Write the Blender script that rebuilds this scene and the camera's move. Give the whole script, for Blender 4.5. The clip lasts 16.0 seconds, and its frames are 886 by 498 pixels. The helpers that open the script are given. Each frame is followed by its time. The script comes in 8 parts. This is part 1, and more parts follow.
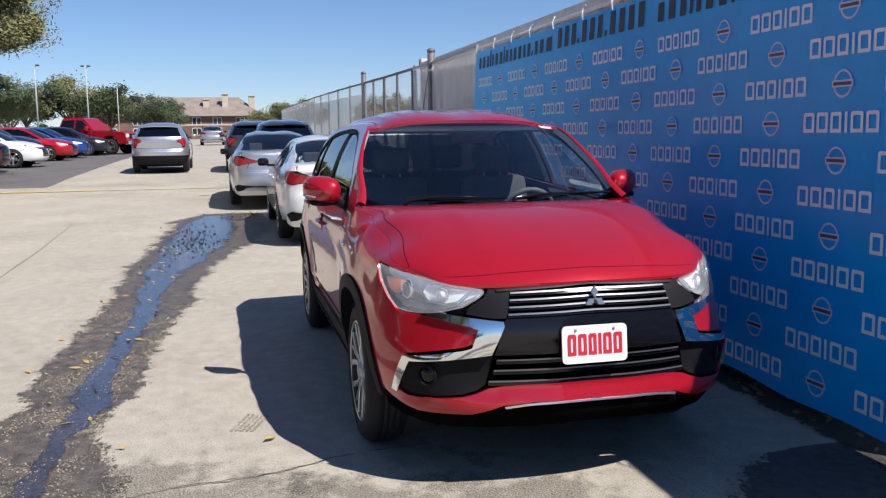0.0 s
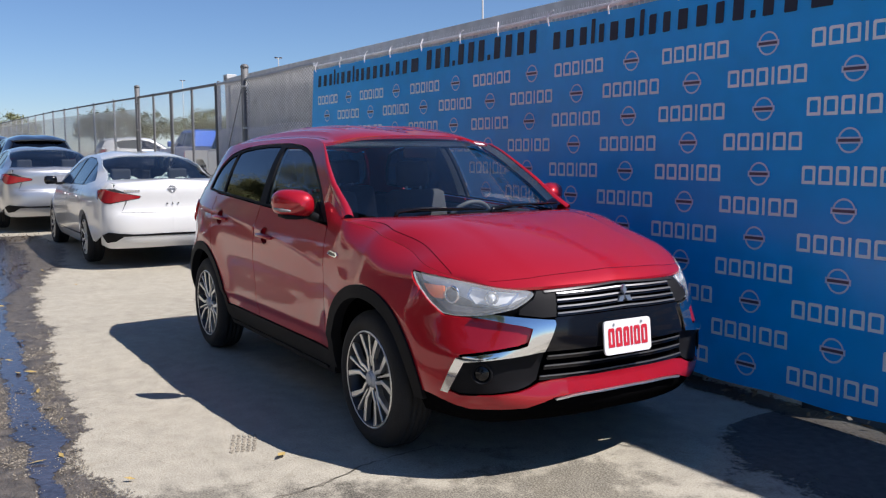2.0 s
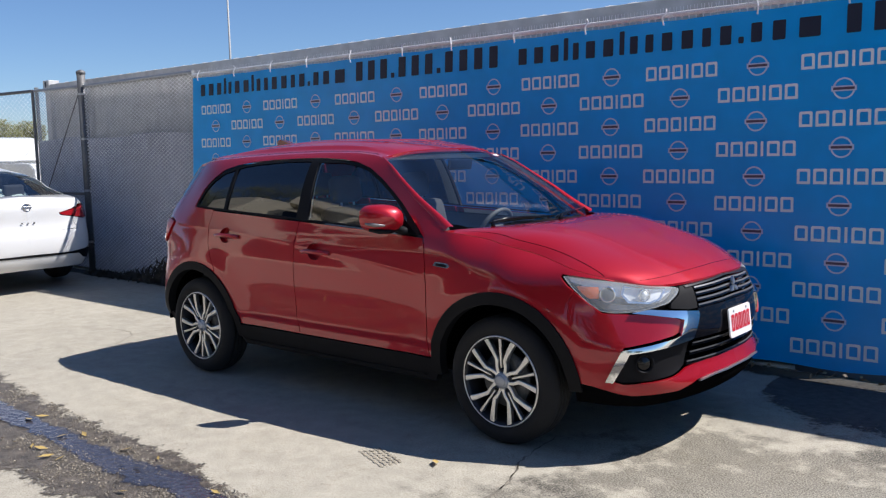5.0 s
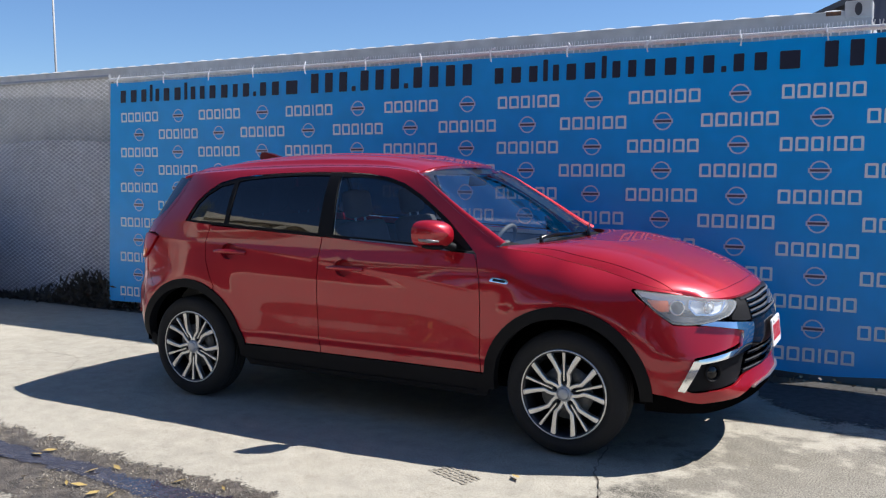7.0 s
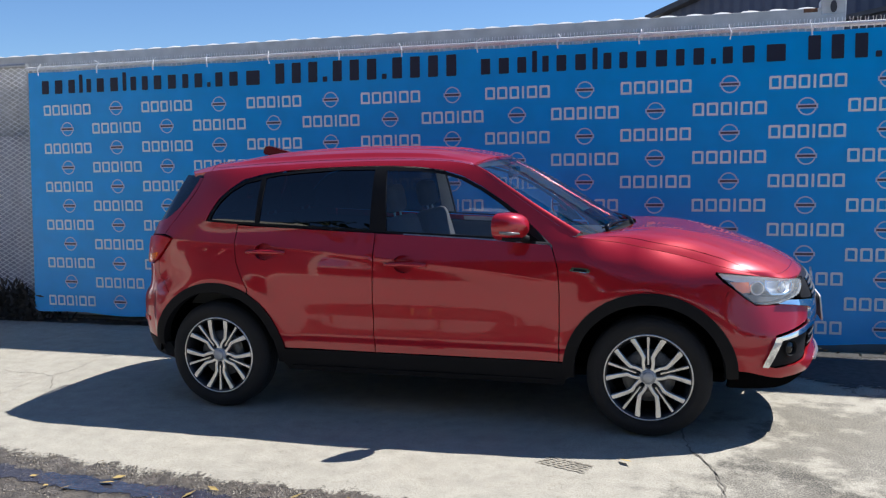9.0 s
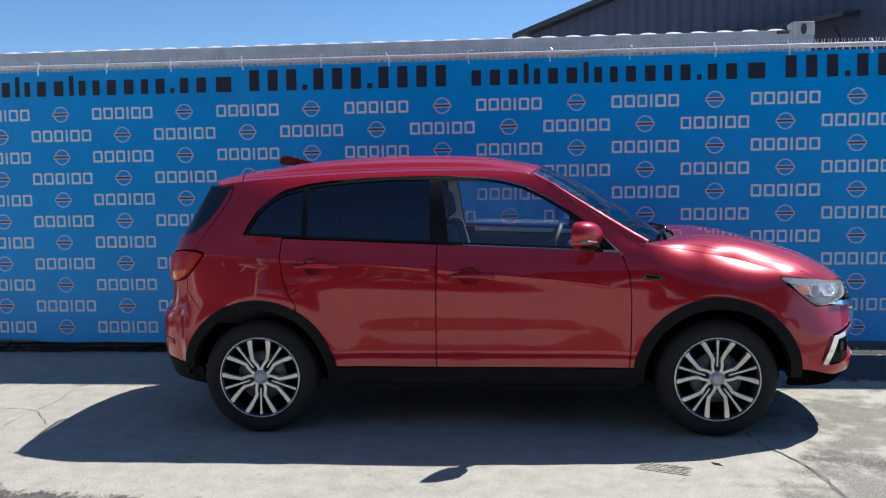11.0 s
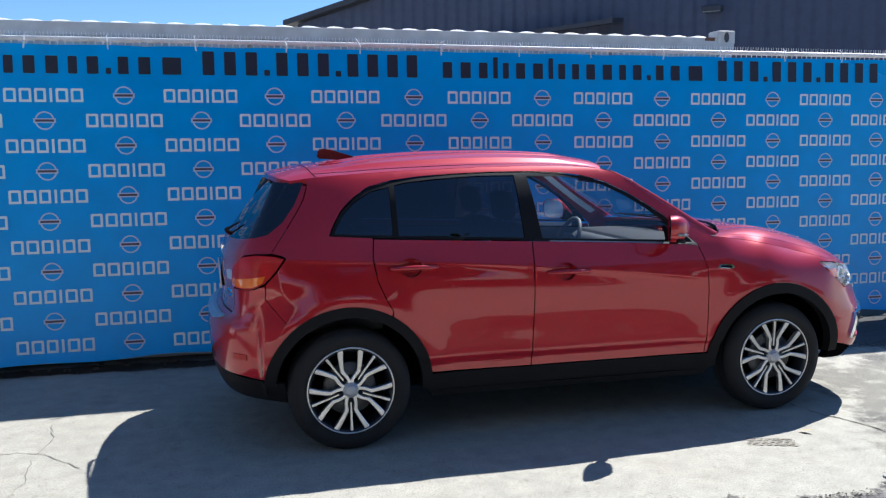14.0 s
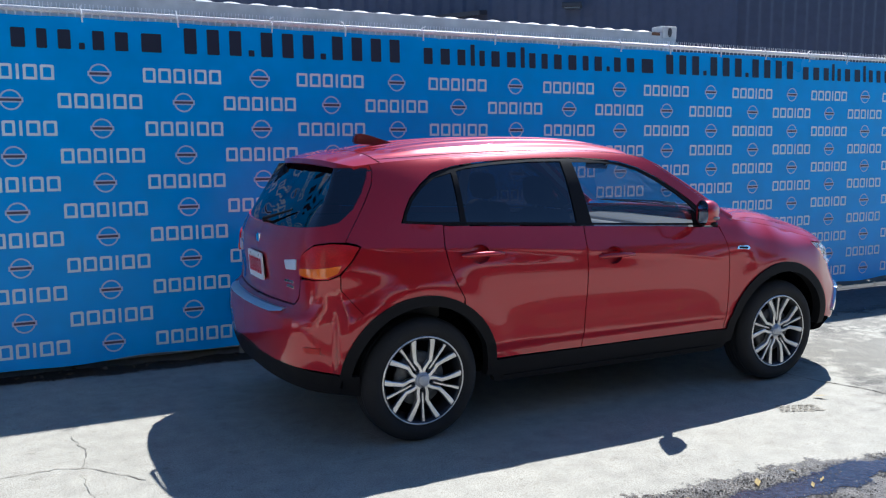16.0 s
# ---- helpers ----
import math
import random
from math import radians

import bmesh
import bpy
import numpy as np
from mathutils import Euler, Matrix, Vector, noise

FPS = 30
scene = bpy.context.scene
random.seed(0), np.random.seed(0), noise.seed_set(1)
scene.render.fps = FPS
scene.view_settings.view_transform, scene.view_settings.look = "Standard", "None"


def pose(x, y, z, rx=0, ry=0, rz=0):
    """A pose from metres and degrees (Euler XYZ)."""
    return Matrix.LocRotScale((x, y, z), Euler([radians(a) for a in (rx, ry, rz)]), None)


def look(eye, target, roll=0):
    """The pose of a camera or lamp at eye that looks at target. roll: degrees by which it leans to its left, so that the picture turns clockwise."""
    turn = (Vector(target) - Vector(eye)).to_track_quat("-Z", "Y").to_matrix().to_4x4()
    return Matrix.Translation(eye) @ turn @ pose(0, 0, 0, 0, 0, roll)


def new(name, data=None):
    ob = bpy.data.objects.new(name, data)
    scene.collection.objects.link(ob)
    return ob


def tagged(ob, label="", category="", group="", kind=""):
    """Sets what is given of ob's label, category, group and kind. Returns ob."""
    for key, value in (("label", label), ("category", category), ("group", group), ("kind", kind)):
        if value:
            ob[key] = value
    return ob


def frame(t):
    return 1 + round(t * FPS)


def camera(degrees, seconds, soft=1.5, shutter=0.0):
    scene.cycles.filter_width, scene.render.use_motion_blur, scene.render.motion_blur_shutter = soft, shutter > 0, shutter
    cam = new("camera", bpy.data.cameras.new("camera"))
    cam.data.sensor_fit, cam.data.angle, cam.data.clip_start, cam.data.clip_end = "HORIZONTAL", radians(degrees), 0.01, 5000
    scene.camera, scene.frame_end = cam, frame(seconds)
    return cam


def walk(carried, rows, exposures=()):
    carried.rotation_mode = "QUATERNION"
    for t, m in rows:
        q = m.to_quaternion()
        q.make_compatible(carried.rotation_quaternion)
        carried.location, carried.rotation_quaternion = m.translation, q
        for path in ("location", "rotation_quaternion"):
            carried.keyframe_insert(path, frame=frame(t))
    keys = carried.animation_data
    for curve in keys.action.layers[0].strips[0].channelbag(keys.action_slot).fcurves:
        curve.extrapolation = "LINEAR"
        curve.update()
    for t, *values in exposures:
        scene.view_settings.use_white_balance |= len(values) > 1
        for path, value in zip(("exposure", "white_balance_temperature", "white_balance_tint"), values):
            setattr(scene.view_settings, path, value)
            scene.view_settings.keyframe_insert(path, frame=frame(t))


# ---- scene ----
cam = camera(53.5, 16.0, soft=1.25)
PATH = [
    (0, (5.498, -1.464, 1.481), (3.571, -0.993, 1.222), -0.7),
    (0.5, (5.471, -1.796, 1.457), (3.581, -1.191, 1.216), -0.2),
    (1, (5.359, -2.099, 1.435), (3.516, -1.361, 1.196), -0.6),
    (1.5, (5.25, -2.415, 1.446), (3.47, -1.528, 1.237), -0.9),
    (2, (5.165, -2.788, 1.461), (3.47, -1.75, 1.242), -0.2),
    (2.5, (5.03, -3.092, 1.448), (3.398, -1.96, 1.212), 0.1),
    (3, (4.864, -3.39, 1.479), (3.273, -2.202, 1.24), 0.5),
    (3.5, (4.712, -3.751, 1.509), (3.183, -2.489, 1.245), -0.8),
    (4, (4.484, -3.998, 1.497), (3.022, -2.652, 1.273), -1.1),
    (4.5, (4.264, -4.225, 1.524), (2.861, -2.815, 1.312), -0.9),
    (5, (4.041, -4.486, 1.547), (2.752, -2.973, 1.326), -1.3),
    (5.2, (3.949, -4.571, 1.536), (2.691, -3.031, 1.319), -0.7),
    (7.5, (2.674, -5.403, 1.588), (1.81, -3.612, 1.376), -0.7),
    (8, (2.334, -5.57, 1.596), (1.569, -3.738, 1.351), -0.8),
    (8.5, (1.952, -5.65, 1.589), (1.313, -3.77, 1.348), -0.6),
    (8.7, (1.821, -5.679, 1.597), (1.207, -3.79, 1.367), -0.9),
    (10.8, (0.446, -5.933, 1.623), (0.218, -3.957, 1.416), -0.5),
    (11, (0.251, -5.911, 1.603), (0.065, -3.929, 1.406), -1.0),
    (11.5, (-0.111, -5.916, 1.624), (-0.229, -3.93, 1.421), -1.4),
    (12, (-0.54, -5.952, 1.655), (-0.509, -3.962, 1.451), -2.0),
    (12.5, (-0.923, -5.872, 1.658), (-0.803, -3.887, 1.446), -1.4),
    (13, (-1.298, -5.814, 1.626), (-1.068, -3.839, 1.415), -0.8),
    (13.5, (-1.66, -5.745, 1.643), (-1.292, -3.792, 1.412), -0.5),
    (14, (-2.025, -5.572, 1.666), (-1.524, -3.649, 1.436), -0.5),
    (14.5, (-2.407, -5.462, 1.658), (-1.749, -3.587, 1.436), 0.2),
    (15, (-2.71, -5.322, 1.655), (-1.975, -3.476, 1.432), 0.1),
    (15.5, (-3.024, -5.169, 1.654), (-2.207, -3.359, 1.421), -0.6),
    (16, (-3.342, -5.031, 1.646), (-2.436, -3.266, 1.392), 0.0),
]
walk(cam, [(t, look(eye, target, roll)) for t, eye, target, roll in PATH], exposures=[(0.0, 0.39, 5950, 16), (3.0, 0.34, 5900, 15), (5.0, 0.43, 5850, 14), (8.0, 0.60, 5750, 12), (11.0, 0.50, 5550, 11), (13.5, 0.78, 5450, 10), (16.0, 0.73, 5300, 10)])

# ---- sun and sky ----
SUN_WAY = Vector((0.645, 0.50, 1.0)).normalized()
ELEVATION, AZIMUTH = math.asin(SUN_WAY.z), math.atan2(SUN_WAY.x, SUN_WAY.y)
world = bpy.data.worlds.new("sky")
scene.world = world
world.use_nodes = True
sky = world.node_tree.nodes.new("ShaderNodeTexSky")
sky.sky_type, sky.sun_disc, sky.sun_elevation, sky.sun_rotation = "NISHITA", False, ELEVATION, AZIMUTH
sky.altitude, sky.air_density, sky.dust_density, sky.ozone_density = 800, 1.0, 0.0, 6.0
world.node_tree.links.new(sky.outputs[0], world.node_tree.nodes["Background"].inputs[0])
world.node_tree.nodes["Background"].inputs[1].default_value = 0.077
sun = new("sun", bpy.data.lights.new("sun", "SUN"))
sun.data.energy, sun.data.angle, sun.data.color = 5.2, radians(0.5), (1.0, 0.92, 0.79)
sun.matrix_world = look(SUN_WAY * 50, (0, 0, 0))

# ---- materials ----
def mat(name, col, rough=0.6, metal=0.0, var=0.15, scale=6.0, bump=0.0, bscale=80.0, coat=0.0, tint=None, rvar=0.0, spec=0.5, each=0.0, glow=0.0):
    """A procedural surface: two scales of colour variation, roughness variation and fine relief."""
    m = bpy.data.materials.new(name)
    m.use_nodes = True
    n, l = m.node_tree.nodes, m.node_tree.links
    b = n["Principled BSDF"]
    b.inputs["Roughness"].default_value, b.inputs["Metallic"].default_value = rough, metal
    b.inputs["Coat Weight"].default_value, b.inputs["Coat Roughness"].default_value = coat, 0.03
    b.inputs["Specular IOR Level"].default_value = spec
    m.diffuse_color = (*col, 1)
    if glow:
        b.inputs["Emission Color"].default_value, b.inputs["Emission Strength"].default_value = (*col, 1), glow
    co = n.new("ShaderNodeTexCoord")
    out = None
    if var:
        big, fine = n.new("ShaderNodeTexNoise"), n.new("ShaderNodeTexNoise")
        big.inputs["Scale"].default_value, big.inputs["Detail"].default_value = scale * 0.25, 5
        fine.inputs["Scale"].default_value, fine.inputs["Detail"].default_value = scale * 4, 4
        for t in (big, fine):
            l.new(co.outputs["Object"], t.inputs["Vector"])
        add = n.new("ShaderNodeMath")
        add.operation = "ADD"
        l.new(big.outputs[0], add.inputs[0])
        l.new(fine.outputs[0], add.inputs[1])
        ramp = n.new("ShaderNodeValToRGB")
        half = n.new("ShaderNodeMath")
        half.operation, half.inputs[1].default_value = "MULTIPLY", 0.5
        l.new(add.outputs[0], half.inputs[0])
        l.new(half.outputs[0], ramp.inputs[0])
        other = tint or [min(1, c * (1 + var)) for c in col]
        ramp.color_ramp.elements[0].position, ramp.color_ramp.elements[0].color = 0.35, (*[c * (1 - var) for c in col], 1)
        ramp.color_ramp.elements[1].position, ramp.color_ramp.elements[1].color = 0.65, (*other, 1)
        out = ramp.outputs[0]
        if rvar:
            mr = n.new("ShaderNodeMapRange")
            mr.inputs[1].default_value, mr.inputs[2].default_value = 0.3, 0.7
            mr.inputs[3].default_value, mr.inputs[4].default_value = max(0.02, rough - rvar), min(1, rough + rvar)
            l.new(big.outputs[0], mr.inputs[0])
            l.new(mr.outputs[0], b.inputs["Roughness"])
    else:
        rgb = n.new("ShaderNodeRGB")
        rgb.outputs[0].default_value = (*col, 1)
        out = rgb.outputs[0]
    if each:
        info, hsv, mr = n.new("ShaderNodeObjectInfo"), n.new("ShaderNodeHueSaturation"), n.new("ShaderNodeMapRange")
        mr.inputs[3].default_value, mr.inputs[4].default_value = 1 - each, 1 + each
        l.new(info.outputs["Random"], mr.inputs[0])
        l.new(mr.outputs[0], hsv.inputs["Value"])
        l.new(out, hsv.inputs["Color"])
        out = hsv.outputs[0]
    l.new(out, b.inputs["Base Color"])
    if bump:
        tex, bp = n.new("ShaderNodeTexNoise"), n.new("ShaderNodeBump")
        tex.inputs["Scale"].default_value, tex.inputs["Detail"].default_value = bscale, 5
        l.new(co.outputs["Object"], tex.inputs["Vector"])
        bp.inputs["Strength"].default_value, bp.inputs["Distance"].default_value = bump, 0.02
        l.new(tex.outputs[0], bp.inputs["Height"])
        l.new(bp.outputs[0], b.inputs["Normal"])
    return m


def glass(name, tint=(0.9, 0.95, 0.93), dark=0.0, rough=0.0):
    """Thin automotive glass: a clear or tinted pane with mirror-like gloss."""
    m = bpy.data.materials.new(name)
    m.use_nodes = True
    n, l = m.node_tree.nodes, m.node_tree.links
    n.remove(n["Principled BSDF"])
    tr, gl, mix, lw, pw, ma = (n.new("ShaderNode" + k) for k in ("BsdfTransparent", "BsdfGlossy", "MixShader", "LayerWeight", "Math", "Math"))
    tr.inputs[0].default_value = (*[c * (1 - dark) for c in tint], 1)
    gl.inputs["Roughness"].default_value, lw.inputs[0].default_value = rough, 0.5
    pw.operation, pw.inputs[1].default_value = "POWER", 3.4
    ma.operation, ma.inputs[1].default_value, ma.inputs[2].default_value = "MULTIPLY_ADD", 0.8, 0.10
    l.new(lw.outputs["Facing"], pw.inputs[0])
    l.new(pw.outputs[0], ma.inputs[0])
    l.new(ma.outputs[0], mix.inputs[0])
    l.new(tr.outputs[0], mix.inputs[1])
    l.new(gl.outputs[0], mix.inputs[2])
    l.new(mix.outputs[0], n["Material Output"].inputs[0])
    m.diffuse_color = (*[c * (1 - dark) for c in tint], 1)
    return m


def ragged(m, grit=26.0, soft=0.25):
    """Lets a ground sheet break up into grains toward its edges, by its 'edge' attribute (0 at the rim)."""
    n, l = m.node_tree.nodes, m.node_tree.links
    at, t1, t2, ad, mu, mr = (n.new("ShaderNode" + k) for k in ("Attribute", "TexNoise", "TexNoise", "Math", "Math", "MapRange"))
    at.attribute_name = "edge"
    co = n["Texture Coordinate"]
    for t, sc in ((t1, grit), (t2, 5.0)):
        t.inputs["Scale"].default_value, t.inputs["Detail"].default_value, t.inputs["Roughness"].default_value = sc, 6, 0.7
        l.new(co.outputs["Object"], t.inputs["Vector"])
    ad.operation, mu.operation = "ADD", "ADD"
    l.new(t1.outputs[0], ad.inputs[0])
    l.new(t2.outputs[0], ad.inputs[1])
    l.new(ad.outputs[0], mu.inputs[0])
    l.new(at.outputs["Fac"], mu.inputs[1])
    mr.inputs[1].default_value, mr.inputs[2].default_value = 1.28, 1.28 + soft
    l.new(mu.outputs[0], mr.inputs[0])
    l.new(mr.outputs[0], n["Principled BSDF"].inputs["Alpha"])
    return m


# ---- mesh helpers ----
def mesh_of(name, verts, faces, material=None, smooth=False):
    me = bpy.data.meshes.new(name)
    me.from_pydata([tuple(v) for v in verts], [], faces)
    if material:
        me.materials.append(material)
    if smooth:
        me.polygons.foreach_set("use_smooth", [True] * len(me.polygons))
    me.update()
    return me


def thing(name, place=None, label="", category="", group="", kind=""):
    ob = new(name)
    if place is not None:
        ob.matrix_basis = place
    return tagged(ob, label, category, group, kind)


def child(name, me, parent, label="", place=None):
    ob = new(name, me)
    ob.parent = parent
    if place is not None:
        ob.matrix_basis = place
    return tagged(ob, label)


def part(name, bm, material, parent=None, label="", smooth=False, place=None):
    """Links a bmesh as one mesh object under a thing or a part."""
    me = bpy.data.meshes.new(name)
    bm.to_mesh(me)
    bm.free()
    me.materials.append(material)
    if smooth:
        me.polygons.foreach_set("use_smooth", [True] * len(me.polygons))
    ob = new(name, me)
    ob.parent = parent
    if place is not None:
        ob.matrix_basis = place
    return tagged(ob, label)


def add_box(bm, x0, x1, y0, y1, z0, z1, bevel=0.0, m=None):
    made = bmesh.ops.create_cube(bm, size=1.0)["verts"]
    bmesh.ops.transform(bm, matrix=Matrix.Translation(((x0 + x1) / 2, (y0 + y1) / 2, (z0 + z1) / 2)) @ Matrix.Diagonal((x1 - x0, y1 - y0, z1 - z0, 1)), verts=made)
    if bevel:
        edges = list({e for v in made for e in v.link_edges})
        got = bmesh.ops.bevel(bm, geom=edges, offset=bevel, segments=2, affect="EDGES", profile=0.5)
        made = list({v for f in got["faces"] for v in f.verts} | {v for v in made if v.is_valid})
    if m is not None:
        bmesh.ops.transform(bm, matrix=m, verts=made)
    return made


def box(x0, x1, y0, y1, z0, z1, bevel=0.0, m=None):
    bm = bmesh.new()
    add_box(bm, x0, x1, y0, y1, z0, z1, bevel, m)
    return bm


def add_tube(bm, points, radius, sides=8, caps=True):
    """A tube along points; radius may be a list."""
    pts = [Vector(p) for p in points]
    radii = radius if isinstance(radius, (list, tuple)) else [radius] * len(pts)
    rings, up = [], None
    for i, p in enumerate(pts):
        way = (pts[min(i + 1, len(pts) - 1)] - pts[max(i - 1, 0)]).normalized()
        if up is None:
            up = way.orthogonal().normalized()
        up = (up - way * up.dot(way)).normalized()
        side = way.cross(up)
        rings.append([bm.verts.new(p + (up * math.cos(a) + side * math.sin(a)) * radii[i]) for a in (2 * math.pi * k / sides for k in range(sides))])
    for a, b in zip(rings, rings[1:]):
        for k in range(sides):
            bm.faces.new((a[k], a[(k + 1) % sides], b[(k + 1) % sides], b[k]))
    if caps:
        bm.faces.new(rings[0][::-1])
        bm.faces.new(rings[-1])


def tube(points, radius, sides=8):
    bm = bmesh.new()
    add_tube(bm, points, radius, sides)
    return bm


def add_prism(bm, outline, z0, z1, m=None):
    """A plate: an outline in x, y from z0 to z1."""
    lo = [bm.verts.new((x, y, z0)) for x, y in outline]
    hi = [bm.verts.new((x, y, z1)) for x, y in outline]
    k = len(outline)
    bm.faces.new(lo[::-1])
    bm.faces.new(hi)
    for i in range(k):
        bm.faces.new((lo[i], lo[(i + 1) % k], hi[(i + 1) % k], hi[i]))
    if m is not None:
        bmesh.ops.transform(bm, matrix=m, verts=lo + hi)


def lathe(profile, sides=48, m=None, closed=False):
    """Turns a profile of (radius, along) about the y axis."""
    verts, faces, k = [], [], len(profile)
    for i in range(sides):
        a = 2 * math.pi * i / sides
        verts += [(r * math.cos(a), y, r * math.sin(a)) for r, y in profile]
    last = k if closed else k - 1
    for i in range(sides):
        for j in range(last):
            j2 = (j + 1) % k
            faces.append((i * k + j, i * k + j2, ((i + 1) % sides) * k + j2, ((i + 1) % sides) * k + j))
    if m is not None:
        verts = [m @ Vector(v) for v in verts]
    return verts, faces


def spline(points, u):
    """Catmull-Rom through points of (u, a, b, ...)."""
    k = len(points)
    if u <= points[0][0]:
        i = 0
    elif u >= points[-1][0]:
        i = k - 2
    else:
        i = max(j for j in range(k - 1) if points[j][0] <= u)
    p1, p2 = points[i], points[i + 1]
    p0, p3 = points[max(i - 1, 0)], points[min(i + 2, k - 1)]
    h = p2[0] - p1[0]
    t = min(1.0, max(0.0, (u - p1[0]) / h))
    out = []
    for c in range(1, len(p1)):
        m1 = (p2[c] - p0[c]) / (p2[0] - p0[0]) * h if p2[0] > p0[0] else 0
        m2 = (p3[c] - p1[c]) / (p3[0] - p1[0]) * h if p3[0] > p1[0] else 0
        out.append((2 * t**3 - 3 * t**2 + 1) * p1[c] + (t**3 - 2 * t**2 + t) * m1 + (-2 * t**3 + 3 * t**2) * p2[c] + (t**3 - t**2) * m2)
    return out[0] if len(out) == 1 else out


def straight(points, u):
    """Straight lines through points of (u, a)."""
    return float(np.interp(u, [p[0] for p in points], [p[1] for p in points]))


def ground_z(x):
    """The lot is level round the car and climbs gently beyond the fence gate."""
    return straight([(-400, 2.2), (-160, 1.2), (-60, 0.85), (-30, 0.45), (-20, 0.26), (-12, 0.09), (-7, 0.0), (400, 0.0)], x)

# ---- surfaces of the lot ----
def ground_material():
    m = mat("concrete", (0.46, 0.425, 0.345), 0.88, var=0.16, scale=2.2, bump=0.14, bscale=120)
    n, l = m.node_tree.nodes, m.node_tree.links
    b = n["Principled BSDF"]
    base = b.inputs["Base Color"].links[0].from_socket
    co = n["Texture Coordinate"]
    # grit, dark drip spots and broad grime
    for scale, lo, hi, dark in ((150, 0.44, 0.62, 0.55), (60, 0.55, 0.66, 0.74), (15, 0.58, 0.68, 0.82), (5, 0.60, 0.70, 0.86), (0.6, 0.5, 0.75, 0.86)):
        t, mr, mx = n.new("ShaderNodeTexNoise"), n.new("ShaderNodeMapRange"), n.new("ShaderNodeMix")
        t.inputs["Scale"].default_value, t.inputs["Detail"].default_value, t.inputs["Roughness"].default_value = scale, 6, 0.65
        l.new(co.outputs["Object"], t.inputs["Vector"])
        mr.inputs[1].default_value, mr.inputs[2].default_value = lo, hi
        l.new(t.outputs[0], mr.inputs[0])
        mx.data_type, mx.blend_type = "RGBA", "MULTIPLY"
        l.new(mr.outputs[0], mx.inputs[0])
        l.new(base, mx.inputs[6])
        mx.inputs[7].default_value = (dark, dark * 0.985, dark * 0.95, 1)
        base = mx.outputs[2]
    # worn patches where the aggregate shows
    for cx, cy, r, seed in ((2.7, -0.75, 1.25, 0.0), (1.9, -1.75, 0.7, 4.0), (3.6, -2.1, 1.3, 14.0), (3.75, 0.75, 1.45, 21.0), (5.6, 0.3, 1.6, 25.0)):
        mp, ln, t, ad, mr, gr, gm, mx, mu = (n.new(k) for k in ("ShaderNodeMapping", "ShaderNodeVectorMath", "ShaderNodeTexNoise", "ShaderNodeMath", "ShaderNodeMapRange", "ShaderNodeTexNoise", "ShaderNodeMapRange", "ShaderNodeMix", "ShaderNodeMath"))
        mp.inputs["Location"].default_value = (-cx, -cy, 0)
        l.new(co.outputs["Object"], mp.inputs["Vector"])
        ln.operation = "LENGTH"
        l.new(mp.outputs[0], ln.inputs[0])
        t.inputs["Scale"].default_value, t.inputs["Detail"].default_value, t.inputs["Roughness"].default_value = 2.2, 8, 0.7
        l.new(co.outputs["Object"], t.inputs["Vector"])
        ad.operation, ad.inputs[1].default_value = "MULTIPLY_ADD", r * 2.6
        l.new(t.outputs[0], ad.inputs[0])
        l.new(ln.outputs["Value"], ad.inputs[2])
        mr.inputs[1].default_value, mr.inputs[2].default_value, mr.inputs[3].default_value, mr.inputs[4].default_value = r * 1.8, r * 2.05, 1, 0
        l.new(ad.outputs[0], mr.inputs[0])
        gr.inputs["Scale"].default_value, gr.inputs["Detail"].default_value = 120, 4
        l.new(co.outputs["Object"], gr.inputs["Vector"])
        gm.inputs[1].default_value, gm.inputs[2].default_value, gm.inputs[3].default_value = 0.38, 0.62, 0.25
        l.new(gr.outputs[0], gm.inputs[0])
        mu.operation = "MULTIPLY"
        l.new(mr.outputs[0], mu.inputs[0])
        l.new(gm.outputs[0], mu.inputs[1])
        mx.data_type, mx.blend_type = "RGBA", "MULTIPLY"
        l.new(mu.outputs[0], mx.inputs[0])
        l.new(base, mx.inputs[6])
        mx.inputs[7].default_value = (0.34, 0.335, 0.33, 1)
        base = mx.outputs[2]
    l.new(base, b.inputs["Base Color"])
    return m


CONCRETE = ground_material()
ASPHALT = mat("asphalt", (0.12, 0.115, 0.108), 0.9, var=0.25, scale=3, bump=0.3, bscale=120)
STEEL = mat("galvanised_steel", (0.42, 0.43, 0.44), 0.45, 0.85, var=0.2, scale=20, bump=0.1, rvar=0.1)
POST = mat("weathered_post_steel", (0.17, 0.17, 0.17), 0.6, 0.6, var=0.3, scale=14, bump=0.15, rvar=0.1)
WIRE = mat("chain_link_wire", (0.84, 0.85, 0.87), 0.45, 0.2, var=0.2, scale=30)
RAIL = mat("bright_wire", (0.78, 0.78, 0.78), 0.5, 0.2, var=0.2, scale=30)
VINYL = mat("blue_banner_vinyl", (0.010, 0.385, 0.94), 0.32, var=0.10, scale=1.2, bump=0.22, bscale=2.2, rvar=0.06)
FARSCREEN = mat("pale_fence_cloth", (0.60, 0.60, 0.53), 0.9, var=0.2, scale=2, bump=0.2, bscale=200)
FARSCREEN.node_tree.nodes["Principled BSDF"].inputs["Alpha"].default_value = 0.55
PRINT_WHITE = mat("white_print", (0.80, 0.90, 1.0), 0.5, var=0.05, scale=3)
PRINT_DARK = mat("navy_print", (0.012, 0.016, 0.04), 0.5, var=0.1, scale=3)
PRINT_GREY = mat("grey_print", (0.58, 0.67, 0.88), 0.5, var=0.08, scale=3)
